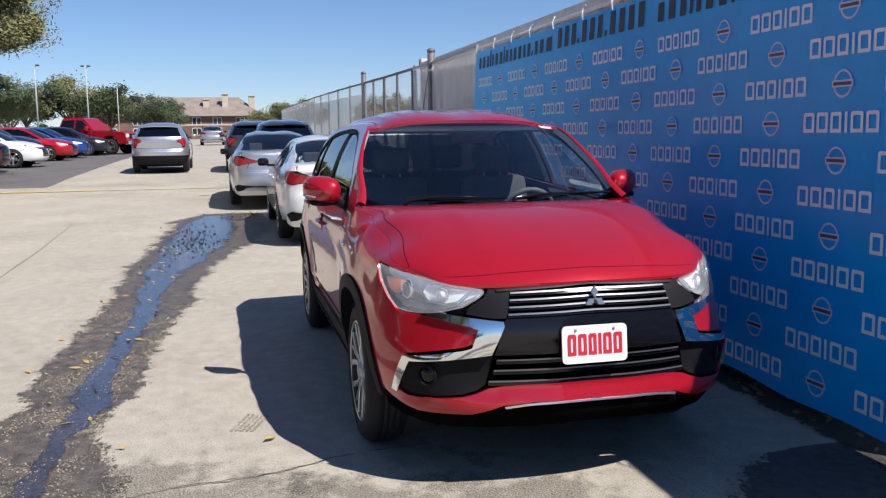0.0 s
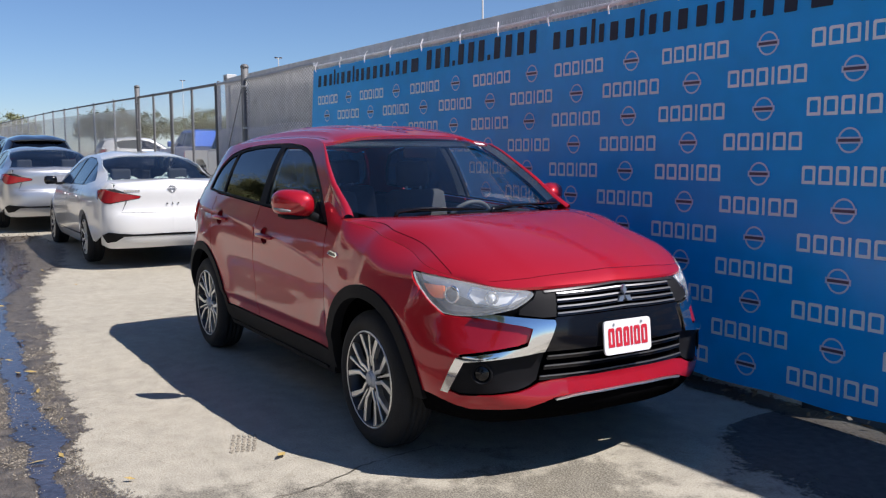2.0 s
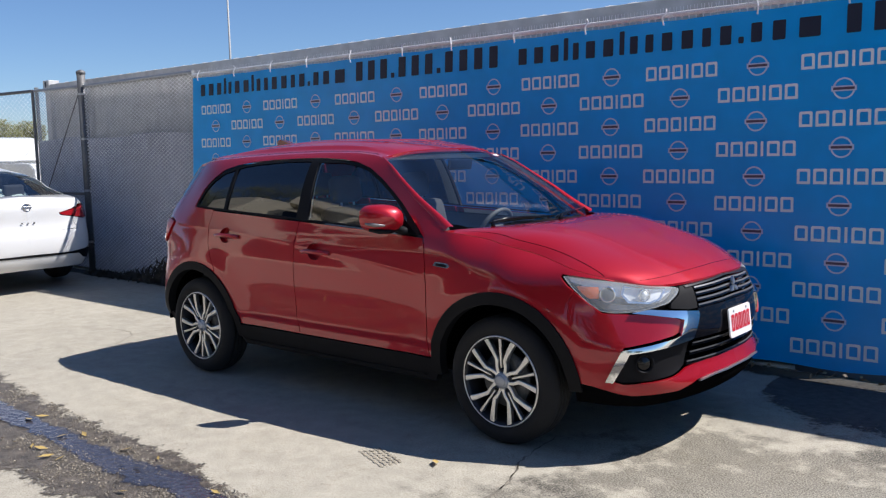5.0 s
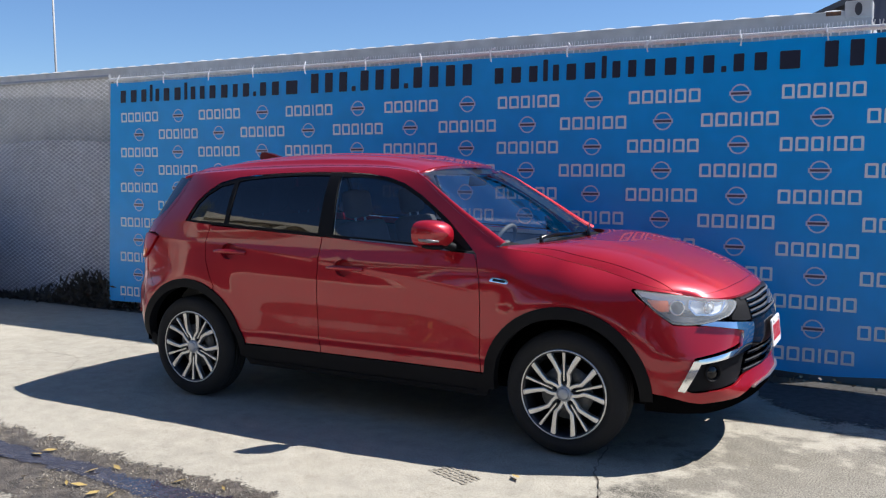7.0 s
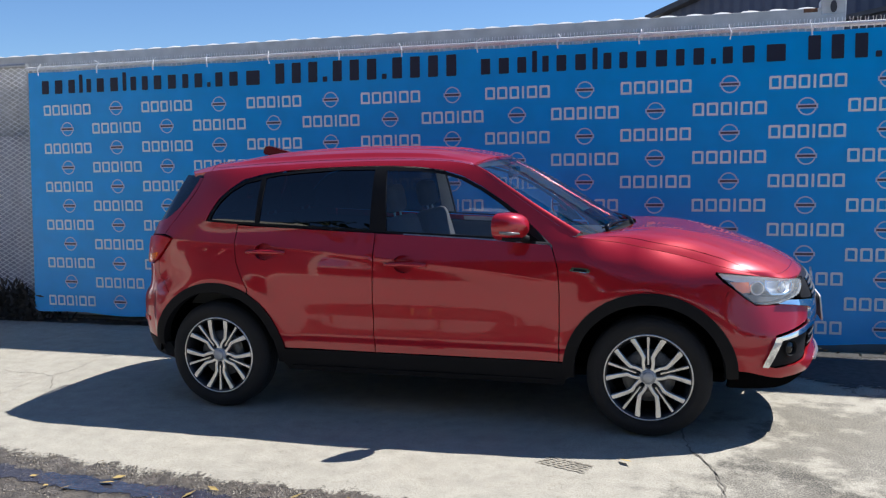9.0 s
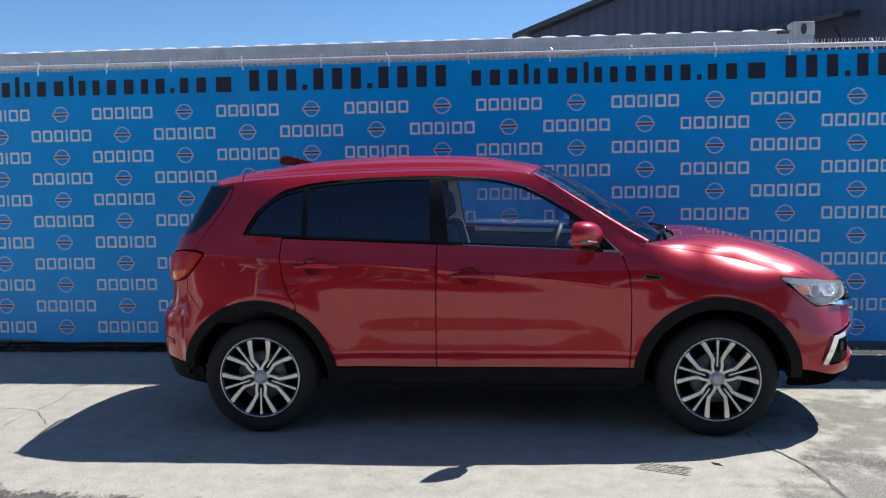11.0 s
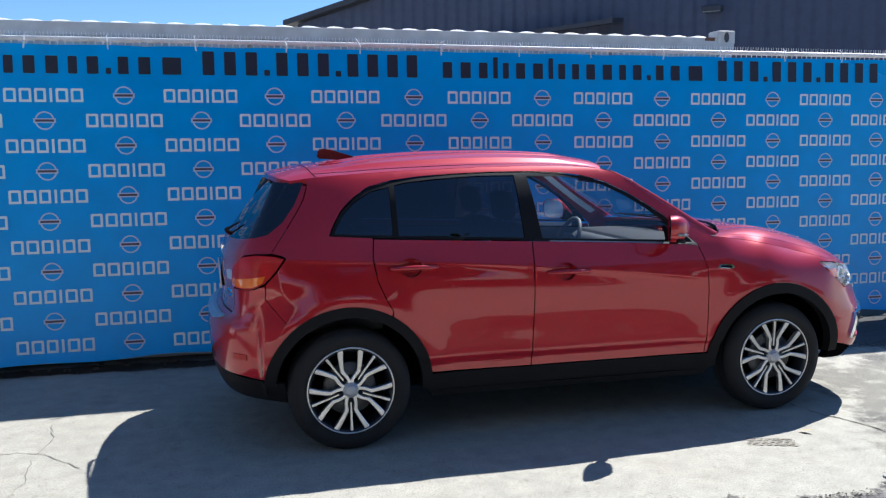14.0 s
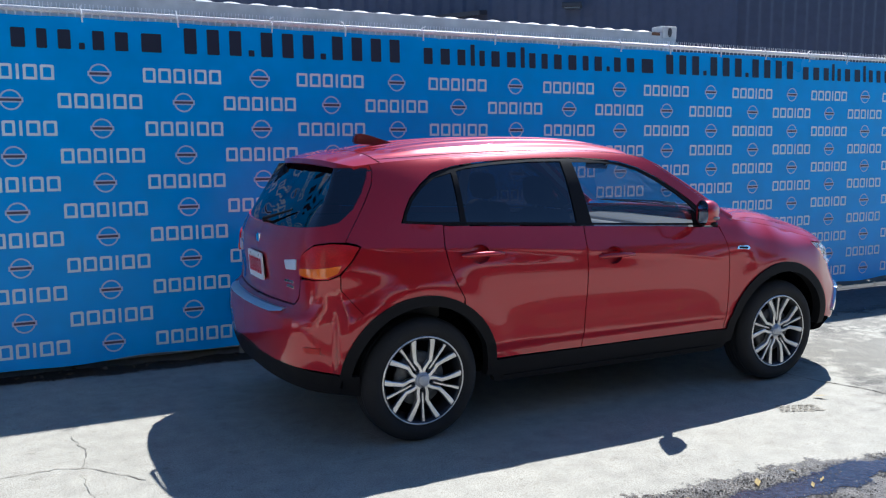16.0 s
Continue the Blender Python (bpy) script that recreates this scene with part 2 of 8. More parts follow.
PRINT_PLUM = mat("dark_plum_print", (0.09, 0.07, 0.13), 0.5, var=0.1, scale=3)
SCREEN = mat("grey_windscreen_cloth", (0.43, 0.45, 0.52), 0.9, var=0.25, scale=2, bump=0.2, bscale=200)
BOXWHITE = mat("container_white_paint", (0.56, 0.56, 0.55), 0.55, var=0.18, scale=2, bump=0.08, rvar=0.1)
RUST = mat("rusty_steel", (0.16, 0.08, 0.045), 0.85, var=0.4, scale=12, bump=0.3)
CLADDING = mat("dark_grey_metal_cladding", (0.072, 0.080, 0.125), 0.5, 0.1, var=0.12, scale=1.5, rvar=0.1)
ROOFING = mat("dark_roof_trim", (0.05, 0.05, 0.06), 0.5, var=0.15, scale=3)


def grid_values(stops):
    out = []
    for (a, step), (b, _) in zip(stops, stops[1:]):
        k = max(1, round((b - a) / step))
        out += [a + (b - a) * i / k for i in range(k)]
    return out + [stops[-1][0]]


def make_ground():
    xs = grid_values([(-1500, 200), (-300, 40), (-60, 4), (-24, 1), (-4, 2), (12, 20), (60, 100), (1500, 1)])
    ys = grid_values([(-1500, 200), (-60, 20), (-12, 2), (8, 10), (60, 200), (1500, 1)])
    verts = [(x, y, ground_z(x)) for x in xs for y in ys]
    k = len(ys)
    faces = [(i * k + j, (i + 1) * k + j, (i + 1) * k + j + 1, i * k + j + 1) for i in range(len(xs) - 1) for j in range(k - 1)]
    ob = new("ground", mesh_of("ground", verts, faces, CONCRETE))
    tagged(ob, "sunlit pale concrete car lot with stains and cracks", "ground", kind="structure")


make_ground()


# ---- banner on the fence ----
BAN_Y, BAN_X0, BAN_X1, BAN_Z0, BAN_Z1 = 1.45, -4.75, 8.9, 0.10, 2.445


def banner_y(x, z):
    """Slack vinyl between its ties."""
    edge = min(1.0, (BAN_Z1 - z) / 0.25, (z - BAN_Z0) / 0.25)
    return BAN_Y + 0.03 + 0.055 * (z - BAN_Z1) + max(0.0, edge) * (0.0022 * math.sin(x * 1.7 + 0.6 * z) + 0.0012 * math.sin(x * 3.9 - 2.0 * z + 1.0))


def make_banner():
    nx, nz = 150, 28
    verts = []
    for i in range(nx + 1):
        x = BAN_X0 + (BAN_X1 - BAN_X0) * i / nx
        for j in range(nz + 1):
            z = BAN_Z0 + (BAN_Z1 - BAN_Z0) * j / nz
            if j == 0:
                z += 0.012 * math.sin(2.3 * x) + 0.008 * math.sin(7.1 * x)
            if j == nz:
                z += 0.008 * abs(math.sin(x * math.pi / 0.62)) - 0.012
            verts.append((x, banner_y(x, z), z))
    k = nz + 1
    faces = [(i * k + j, (i + 1) * k + j, (i + 1) * k + j + 1, i * k + j + 1) for i in range(nx) for j in range(nz)]
    verts += [(x, y + 0.004, z) for x, y, z in verts]
    n0 = (nx + 1) * k
    faces += [tuple(n0 + v for v in f[::-1]) for f in faces]
    ban = thing("banner", None, "long blue vinyl banner with white printed marks on the fence", "banner")
    child("vinyl", mesh_of("vinyl", verts, faces, VINYL, True), ban)
    return ban


BANNER = make_banner()


def rounded(x0, x1, z0, z1, r, k=3):
    out = []
    for cx, cz, a0 in ((x1 - r, z1 - r, 0), (x0 + r, z1 - r, 90), (x0 + r, z0 + r, 180), (x1 - r, z0 + r, 270)):
        out += [(cx + r * math.cos(radians(a0 + 90 * i / k)), cz + r * math.sin(radians(a0 + 90 * i / k))) for i in range(k + 1)]
    return out


def frame_faces(verts, faces, outer, inner, y=0.0):
    """A flat ring between two outlines of equal count."""
    n0, k = len(verts), len(outer)
    verts += [(x, y, z) for x, z in outer] + [(x, y, z) for x, z in inner]
    faces += [(n0 + i, n0 + (i + 1) % k, n0 + k + (i + 1) % k, n0 + k + i) for i in range(k)]


def fill_face(verts, faces, outline, y=0.0):
    n0 = len(verts)
    verts += [(x, y, z) for x, z in outline]
    faces.append(tuple(range(n0, n0 + len(outline))))


def wordmark_mesh(material, w, h, signs, stroke, name):
    """A word drawn as plain shapes, no letters: each sign is a square frame or a bar of the word's weight."""
    verts, faces, x = [], [], -w / 2
    unit = w / sum(g for g, _ in signs)
    for g, kind in signs:
        a, b = x + 0.09 * unit, x + (g - 0.09) * unit
        lo, hi = -h / 2, h / 2
        t, c = stroke, stroke * 0.45
        if kind == "bar":
            fill_face(verts, faces, [((a + b - t) / 2, lo), ((a + b + t) / 2, lo), ((a + b + t) / 2, hi), ((a + b - t) / 2, hi)])
        else:
            ring = lambda q, e: [(a + q, lo + q), (b - q, lo + q), (b - q, hi - q - e), (b - q - e, hi - q), (a + q + e, hi - q), (a + q, hi - q - e)]
            frame_faces(verts, faces, ring(0, c), ring(t, c * 0.6))
        x += g * unit
    return mesh_of(name, verts, faces, material)


WORD = [(1, "frame"), (1, "frame"), (0.95, "frame"), (0.45, "bar"), (1, "frame"), (1, "frame")]


def round_mark_meshes():
    verts, faces = [], []
    ring = lambda r: [(r * math.cos(2 * math.pi * i / 28), r * math.sin(2 * math.pi * i / 28)) for i in range(28)]
    frame_faces(verts, faces, ring(0.068), ring(0.057))
    rim = mesh_of("round_mark", verts, faces, PRINT_GREY)
    verts, faces = [], []
    fill_face(verts, faces, [(-0.076, -0.017), (0.076, -0.017), (0.076, 0.017), (-0.076, 0.017)])
    bar = mesh_of("round_mark_bar", verts, faces, PRINT_GREY)
    verts, faces = [], []
    fill_face(verts, faces, [(-0.064, -0.008), (0.064, -0.008), (0.064, 0.008), (-0.064, 0.008)])
    inner = mesh_of("round_mark_line", verts, faces, PRINT_PLUM)
    return rim, bar, inner


def print_banner():
    word = wordmark_mesh(PRINT_WHITE, 0.56, 0.100, WORD, 0.0180, "word_mark")
    rim, bar, line = round_mark_meshes()
    for row in range(11):
        z = 2.070 - 0.1848 * row
        first = -4.305 if row % 2 == 0 else -3.752
        for k in range(-1, 13):
            x = first + 1.108 * k
            if BAN_X0 + 0.30 < x < BAN_X1 - 0.3:
                child("word_mark", word, BANNER, "", pose(x, banner_y(x, z) - 0.005, z))
            x += 0.554
            if BAN_X0 + 0.1 < x < BAN_X1 - 0.1:
                mark = child("round_mark", rim, BANNER, "", pose(x, banner_y(x, z) - 0.005, z))
                child("bar", bar, mark, "", pose(0, -0.0015, 0))
                child("line", line, mark, "", pose(0, -0.003, 0))
    # headline: plain dark bars in the rhythm of an address and a number
    low, tall = 0.128, 0.178
    name_signs = [0.9, 0.95, 0.85, 0.42, 0.65, 0.9, 0.95, 0.42, 0.75, 0.75, 0.9, 0.95, 0.75, 0.9, 0.4, 0.85, 0.95, 1.4]
    num_signs = [1, 1, 1, 0.45, 1, 1, 1, 0.45, 1, 1, 1, 1]
    for start in (-4.625, -0.215, 4.13, 8.5):
        for x0, width, signs, high in ((start, 2.45, name_signs, low), (start + 2.52, 1.75, num_signs, tall)):
            x = x0
            unit = width / sum(signs)
            for g in signs:
                a, b = x + 0.09 * unit, x + (g - 0.09) * unit
                top = 0.045 if g == 0.45 or g == 0.4 else (high * 1.35 if g == 0.42 else high)
                x += g * unit
                if b > BAN_X1 - 0.05:
                    continue
                verts, faces = [], []
                lean = 0.0 if top < 0.06 or b - a < 0.07 else 0.17 * (b - a)
                fill_face(verts, faces, rounded(a + lean, b - lean, 0, top, 0.008))
                verts = [(v[0], banner_y(v[0], 2.23 + v[2]) - 0.004, 2.228 + v[2]) for v in verts]
                child("headline_bar", mesh_of("headline_bar", verts, faces, PRINT_DARK), BANNER)


print_banner()


# ---- shipping container behind the banner ----
def make_container():
    x0, x1, y0, y1, top = -8.75, 2.62, 1.66, 4.08, 2.65
    ob = thing("shipping_container", None, "weathered white corrugated steel shipping container behind the fence", "container")
    for y, sgn in ((y0 + 0.03, 1), (y1 - 0.03, -1)):
        verts, faces, x, i = [], [], x0 + 0.12, 0
        while x < x1 - 0.12:
            d = (0, 0.036, 0.036, 0)[i % 4] * sgn
            verts += [(x, y + d, 0.17), (x, y + d, top - 0.11)]
            x += (0.07, 0.068, 0.072, 0.068)[i % 4]
            i += 1
        faces = [(2 * j, 2 * j + 2, 2 * j + 3, 2 * j + 1) for j in range(len(verts) // 2 - 1)]
        child("side_panel", mesh_of("side_panel", verts, faces, BOXWHITE), ob)
    # roof with pressed ribs whose ends show above the rail
    verts, faces, x, i = [], [], x0 + 0.1, 0
    while x < x1 - 0.1:
        d = (0, 0.018, 0.022, 0.018)[i % 4]
        verts += [(x, y0 + 0.04, top - 0.03), (x, y0 + 0.16, top - 0.008 + d), (x, y1 - 0.16, top - 0.008 + d), (x, y1 - 0.04, top - 0.03)]
        x += (0.035, 0.045, 0.045, 0.085)[i % 4]
        i += 1
    faces = [(4 * j + q, 4 * j + 4 + q, 4 * j + 5 + q, 4 * j + 1 + q) for j in range(len(verts) // 4 - 1) for q in range(3)]
    child("roof_sheet", mesh_of("roof_sheet", verts, faces, BOXWHITE), ob)
    for name, b in (("top_rail", (x0, x1, y0, y0 + 0.06, top - 0.125, top - 0.02)), ("top_rail", (x0, x1, y1 - 0.06, y1, top - 0.125, top - 0.02)),
                    ("bottom_rail", (x0, x1, y0, y0 + 0.06, 0.02, 0.18)), ("bottom_rail", (x0, x1, y1 - 0.06, y1, 0.02, 0.18)),
                    ("end_wall", (x0 + 0.01, x0 + 0.05, y0 + 0.06, y1 - 0.06, 0.1, top - 0.06)), ("end_wall", (x1 - 0.05, x1 - 0.01, y0 + 0.06, y1 - 0.06, 0.1, top - 0.06)),
                    ("floor", (x0 + 0.06, x1 - 0.06, y0 + 0.06, y1 - 0.06, 0.1, 0.16))):
        part(name, box(*b, bevel=0.006), BOXWHITE, ob)
    for x in (x0, x1 - 0.178):
        for y in (y0 - 0.012, y1 - 0.15):
            part("corner_post", box(x + 0.02, x + 0.158, y + 0.02, y + 0.142, 0.0, top - 0.1), BOXWHITE, ob)
            for z in (0.0, top - 0.075):
                bm = bmesh.new()
                hole = [(x + 0.089 + 0.024 * math.cos(a), z + 0.059 + 0.045 * math.sin(a)) for a in (2 * math.pi * i / 16 for i in range(16))]
                add_box(bm, x, x + 0.178, y, y + 0.162, z, z + 0.118, 0.01)
                cast = part("corner_casting", bm, BOXWHITE, ob, "steel corner casting with an oval hole")
                bm = bmesh.new()
                add_prism(bm, [(px, -pz) for px, pz in hole], -0.001, 0.004, pose(0, y, 0, 90, 0, 0) @ Matrix.Diagonal((1, -1, 1, 1)))
                part("hole", bm, ROOFING, cast)
    part("rust_patch", box(x1 - 0.30, x1 - 0.20, y0 - 0.004, y0 + 0.01, top - 0.05, top - 0.02, 0.002), RUST, ob, "rust streak by the corner")


make_container()


# ---- metal building behind ----
def make_building():
    a, b = Vector((0.34, 18.8, 0)), Vector((11.34, 9.48, 0))
    along = (b - a).normalized()
    out = Vector((along.y, -along.x, 0))
    if out.y > 0:
        out = -out
    ob = thing("metal_building", None, "dark grey corrugated metal warehouse with a low gable", "building")

    def wall(p, q, z_of, name):
        way, length = (q - p).normalized(), (q - p).length
        nrm = Vector((way.y, -way.x, 0))
        if nrm.dot(out) < -0.5 or (name == "side_wall" and nrm.x < 0):
            nrm = -nrm
        verts, d, i = [], 0.0, 0
        while d < length:
            off = (0, 0.03, 0.03, 0)[i % 4]
            base = p + way * d + nrm * off
            verts += [(base.x, base.y, 0), (base.x, base.y, z_of(d))]
            d += (0.16, 0.03, 0.08, 0.03)[i % 4]
            i += 1
        faces = [(2 * j, 2 * j + 2, 2 * j + 3, 2 * j + 1) for j in range(len(verts) // 2 - 1)]
        child(name, mesh_of(name, verts, faces, CLADDING), ob)

    slope, eave = 0.198, 4.98
    rake = lambda d: eave + slope * d
    wall(a, b, rake, "gable_wall")
    side = Vector((-out.x, -out.y, 0)) * 16
    wall(b + along * -0.25 - out * 0.2, b + Vector((14.0, -3.0, 0)), lambda d: rake((b - a).length) - 0.5, "wing_wall")
    wall(a, a + side, lambda d: eave, "side_wall")
    top = (b - a).length
    bm = bmesh.new()
    p, q = a + out * 0.25 - along * 0.3, b + out * 0.25 + along * 0.2
    v = []
    for dz in (0.02, 0.16):
        for pt, d in ((p, -0.3), (q, top + 0.2)):
            for back in (Vector((0, 0, 0)), side * 1.05):
                w = pt + back
                v.append(bm.verts.new((w.x, w.y, rake(d) + dz)))
    for f in ((0, 1, 3, 2), (4, 6, 7, 5), (0, 2, 6, 4), (1, 5, 7, 3), (0, 4, 5, 1), (2, 3, 7, 6)):
        bm.faces.new([v[i] for i in f])
    part("roof", bm, ROOFING, ob, "dark roof with a trim edge")
    awning = thing("awning", None, "dark sheet awning on the metal building", "awning")
    bm = bmesh.new()
    low, up = a + along * 5.4 + out * 0.02, a + along * 8.85 + out * 0.02
    v = [bm.verts.new((q.x, q.y, q.z)) for q in (low + Vector((0, 0, 4.20)), up + Vector((0, 0, 4.44)), up + out * 0.9 + Vector((0, 0, 4.32)), low + out * 0.9 + Vector((0, 0, 4.08)),
                                                 low + Vector((0, 0, 4.28)), up + Vector((0, 0, 4.54)), up + out * 0.9 + Vector((0, 0, 4.42)), low + out * 0.9 + Vector((0, 0, 4.16)))]
    for f in ((0, 1, 2, 3), (7, 6, 5, 4), (0, 4, 5, 1), (1, 5, 6, 2), (2, 6, 7, 3), (3, 7, 4, 0)):
        bm.faces.new([v[i] for i in f])
    bmesh.ops.recalc_face_normals(bm, faces=bm.faces[:])
    part("sheet", bm, ROOFING, awning)
    for q in (low + along * 0.2, up - along * 0.2):
        part("bracket", tube([q + Vector((0, 0, 3.7)), q + out * 0.75 + Vector((0, 0, 4.15))], 0.03, 6), ROOFING, awning)
    # wall lamp on its arm
    lamp = thing("wall_lamp", None, "dark wall-pack lamp on the metal building", "lamp")
    c = Vector((8.60, 11.80, 4.57))
    turn = Matrix.Translation(c) @ Matrix.Rotation(math.atan2(along.y, along.x), 4, "Z")
    part("housing", box(-0.22, 0.22, -0.34, -0.06, -0.06, 0.06, 0.03, turn), ROOFING, lamp)
    part("arm", box(-0.06, 0.06, -0.1, 0.06, -0.04, 0.10, 0.01, turn), ROOFING, lamp)
    part("lens", box(-0.18, 0.18, -0.31, -0.10, -0.075, -0.058, 0.005, turn), STEEL, lamp)


make_building()

# ---- vehicles: shared shape tools ----
from mathutils.geometry import delaunay_2d_cdt

PAINT_RED = mat("metallic_red_paint", (0.40, 0.006, 0.015), 0.33, 0.26, var=0.08, scale=900, coat=1.0, spec=0.2)
PAINT_RED.node_tree.nodes["Principled BSDF"].inputs["Coat IOR"].default_value = 1.58
PLASTIC = mat("black_plastic", (0.009, 0.009, 0.0105), 0.62, var=0.15, scale=40, bump=0.08, bscale=300, spec=0.16)
WIPERBLACK = mat("wiper_rubber", (0.006, 0.006, 0.007), 0.8, var=0.15, scale=40, spec=0.05)
GLOSSBLACK = mat("gloss_black_trim", (0.006, 0.006, 0.008), 0.12, var=0.1, scale=30, coat=0.2, spec=0.35)
RUBBER = mat("tyre_rubber", (0.010, 0.010, 0.011), 0.8, var=0.25, scale=30, bump=0.15, bscale=90)
SATIN = mat("satin_silver_trim", (0.50, 0.50, 0.51), 0.35, 0.8, var=0.06, scale=30)
SLATGREY = mat("satin_grey_slat", (0.24, 0.24, 0.25), 0.4, 0.7, var=0.08, scale=30)
CHROME = mat("chrome", (0.86, 0.87, 0.88), 0.07, 1.0, var=0.03, scale=20)
ALLOY = mat("machined_alloy", (0.72, 0.72, 0.71), 0.28, 0.9, var=0.08, scale=30)
HUBSILVER = mat("hub_silver_paint", (0.52, 0.53, 0.55), 0.5, 0.4, var=0.1, scale=30)
ALLOYDARK = mat("dark_alloy_paint", (0.02, 0.02, 0.024), 0.35, 0.3, var=0.15, scale=30)
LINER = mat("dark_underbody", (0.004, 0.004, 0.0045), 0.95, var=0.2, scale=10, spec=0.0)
GLASS_CLEAR = glass("clear_car_glass", (0.92, 0.97, 0.96), 0.03)
GLASS_SIDE = glass("side_car_glass", (0.93, 0.97, 0.97), 0.03)
GLASS_DARK = glass("privacy_glass", (0.5, 0.52, 0.58), 0.86)
LENS_CLEAR = mat("hazy_lamp_lens", (0.82, 0.86, 0.88), 0.18, var=0.08, scale=14, coat=0.6)
LENS_CLEAR.node_tree.nodes["Principled BSDF"].inputs["Alpha"].default_value = 0.27
LAMPSILVER = mat("lamp_reflector", (0.82, 0.84, 0.86), 0.25, 0.3, var=0.1, scale=20)
REFLECTOR = mat("bright_lamp_reflector", (0.86, 0.88, 0.89), 0.3, 0.3, var=0.05, scale=20)
AMBER = mat("amber_lens", (0.85, 0.17, 0.008), 0.15, var=0.1, scale=60, coat=1.0)
REDLENS = mat("red_lens", (0.48, 0.006, 0.008), 0.3, var=0.3, scale=40, coat=0.25, spec=0.3)
REDDARK = mat("dark_red_lens", (0.13, 0.004, 0.007), 0.2, var=0.25, scale=30, coat=0.6)
TAILRED = mat("plain_red_lens", (0.33, 0.008, 0.014), 0.2, var=0.35, scale=22, coat=0.5)
TURNLENS = mat("smoked_lens", (0.22, 0.20, 0.20), 0.25, var=0.2, scale=40, coat=0.5)
SEATCLOTH = mat("dark_seat_cloth", (0.045, 0.047, 0.055), 0.9, var=0.2, scale=40, bump=0.2, bscale=300)
TRIMGREY = mat("light_grey_trim", (0.80, 0.80, 0.78), 0.6, var=0.1, scale=20)
DASHTOP = mat("black_dash_pad", (0.022, 0.023, 0.026), 0.75, var=0.15, scale=30, bump=0.1, bscale=250, spec=0.2)
DASH = mat("dark_dash_plastic", (0.085, 0.088, 0.092), 0.6, var=0.15, scale=30, bump=0.1, bscale=250)
PLATEWHITE = mat("white_plate", (0.80, 0.80, 0.80), 0.4, var=0.04, scale=10)
PLATERED = mat("red_plate_print", (0.55, 0.02, 0.04), 0.45, var=0.06, scale=10)


def smooth01(a, b, x):
    t = min(1.0, max(0.0, (x - a) / (b - a)))
    return t * t * (3 - 2 * t)


class Shape:
    """A car's skin. s runs round the plan from the tail's middle (least) along the flank, where it is nearly x, to the nose's middle; z is height.
    The plan curve is set in by a profile that changes from tail to flank to nose."""

    def __init__(self, plan, profiles, relief=None, crease=None):
        self.plan, self.profiles = plan, profiles  # profiles: (s, [(z, inset)...]) in order of s
        self.relief, self.crease = relief, crease  # relief(s, x, z): more inset; crease(s): height of the flank's sharp line
        self.cache = {}

    def base(self, s):
        key = round(s, 4)
        if key not in self.cache:
            s0, s1 = self.plan[0][0], self.plan[-1][0]
            c = Vector(spline(self.plan, min(max(s, s0), s1)))
            a, b = Vector(spline(self.plan, max(s - 0.04, s0))), Vector(spline(self.plan, min(s + 0.04, s1)))
            if s - 0.04 < s0:
                a = Vector((b.x, -b.y))
            if s + 0.04 > s1:
                b = Vector((a.x, -a.y))
            d = (b - a).normalized()
            nrm = Vector((-d.y, d.x))
            self.cache[key] = (c, nrm)
        return self.cache[key]

    def inset(self, s, z):
        pr = self.profiles
        if s <= pr[0][0]:
            return spline(pr[0][1], z)
        for (a, pa), (b, pb) in zip(pr, pr[1:]):
            if s <= b:
                w = smooth01(a, b, s)
                return (1 - w) * spline(pa, z) + w * spline(pb, z)
        return spline(pr[-1][1], z)

    def at(self, s, z, lift=0.0):
        c, nrm = self.base(s)
        d = self.inset(s, z) - lift
        if self.relief:
            d += self.relief(s, c.x, z)
        y = c.y - nrm.y * d
        return Vector((c.x - nrm.x * d, max(0.0, y) if c.y < 0.05 else y, z))


    def normal(self, s, z, e=0.006):
        a = self.at(s + e, z) - self.at(s - e, z)
        b = self.at(s, z + e) - self.at(s, z - e)
        n = b.cross(a)
        return n.normalized() if n.length > 1e-9 else Vector((0, 0, 0))


def inside(poly, x, y):
    hit, k = False, len(poly)
    for i in range(k):
        (x0, y0), (x1, y1) = poly[i], poly[i - 1]
        if (y0 > y) != (y1 > y) and x < (x1 - x0) * (y - y0) / (y1 - y0) + x0:
            hit = not hit
    return hit


def dense(poly, step, closed=True):
    out, k = [], len(poly)
    for i in range(k if closed else k - 1):
        a, b = poly[i], poly[(i + 1) % k]
        n = max(1, math.ceil(math.hypot(b[0] - a[0], b[1] - a[1]) / step))
        out += [(a[0] + (b[0] - a[0]) * j / n, a[1] + (b[1] - a[1]) * j / n) for j in range(n)]
    return out if closed else out + [poly[-1]]


def soften(poly, r=0.02, k=3):
    """Rounds an outline's corners."""
    out, n = [], len(poly)
    for i in range(n):
        p, a, b = Vector(poly[i]), Vector(poly[i - 1]), Vector(poly[(i + 1) % n])
        da, db = min(r, (a - p).length * 0.45), min(r, (b - p).length * 0.45)
        p0, p1 = p + (a - p).normalized() * da, p + (b - p).normalized() * db
        for j in range(k + 1):
            t = j / k
            q = p0 * (1 - t) ** 2 + p * 2 * t * (1 - t) + p1 * t**2
            out.append((q.x, q.y))
    return out


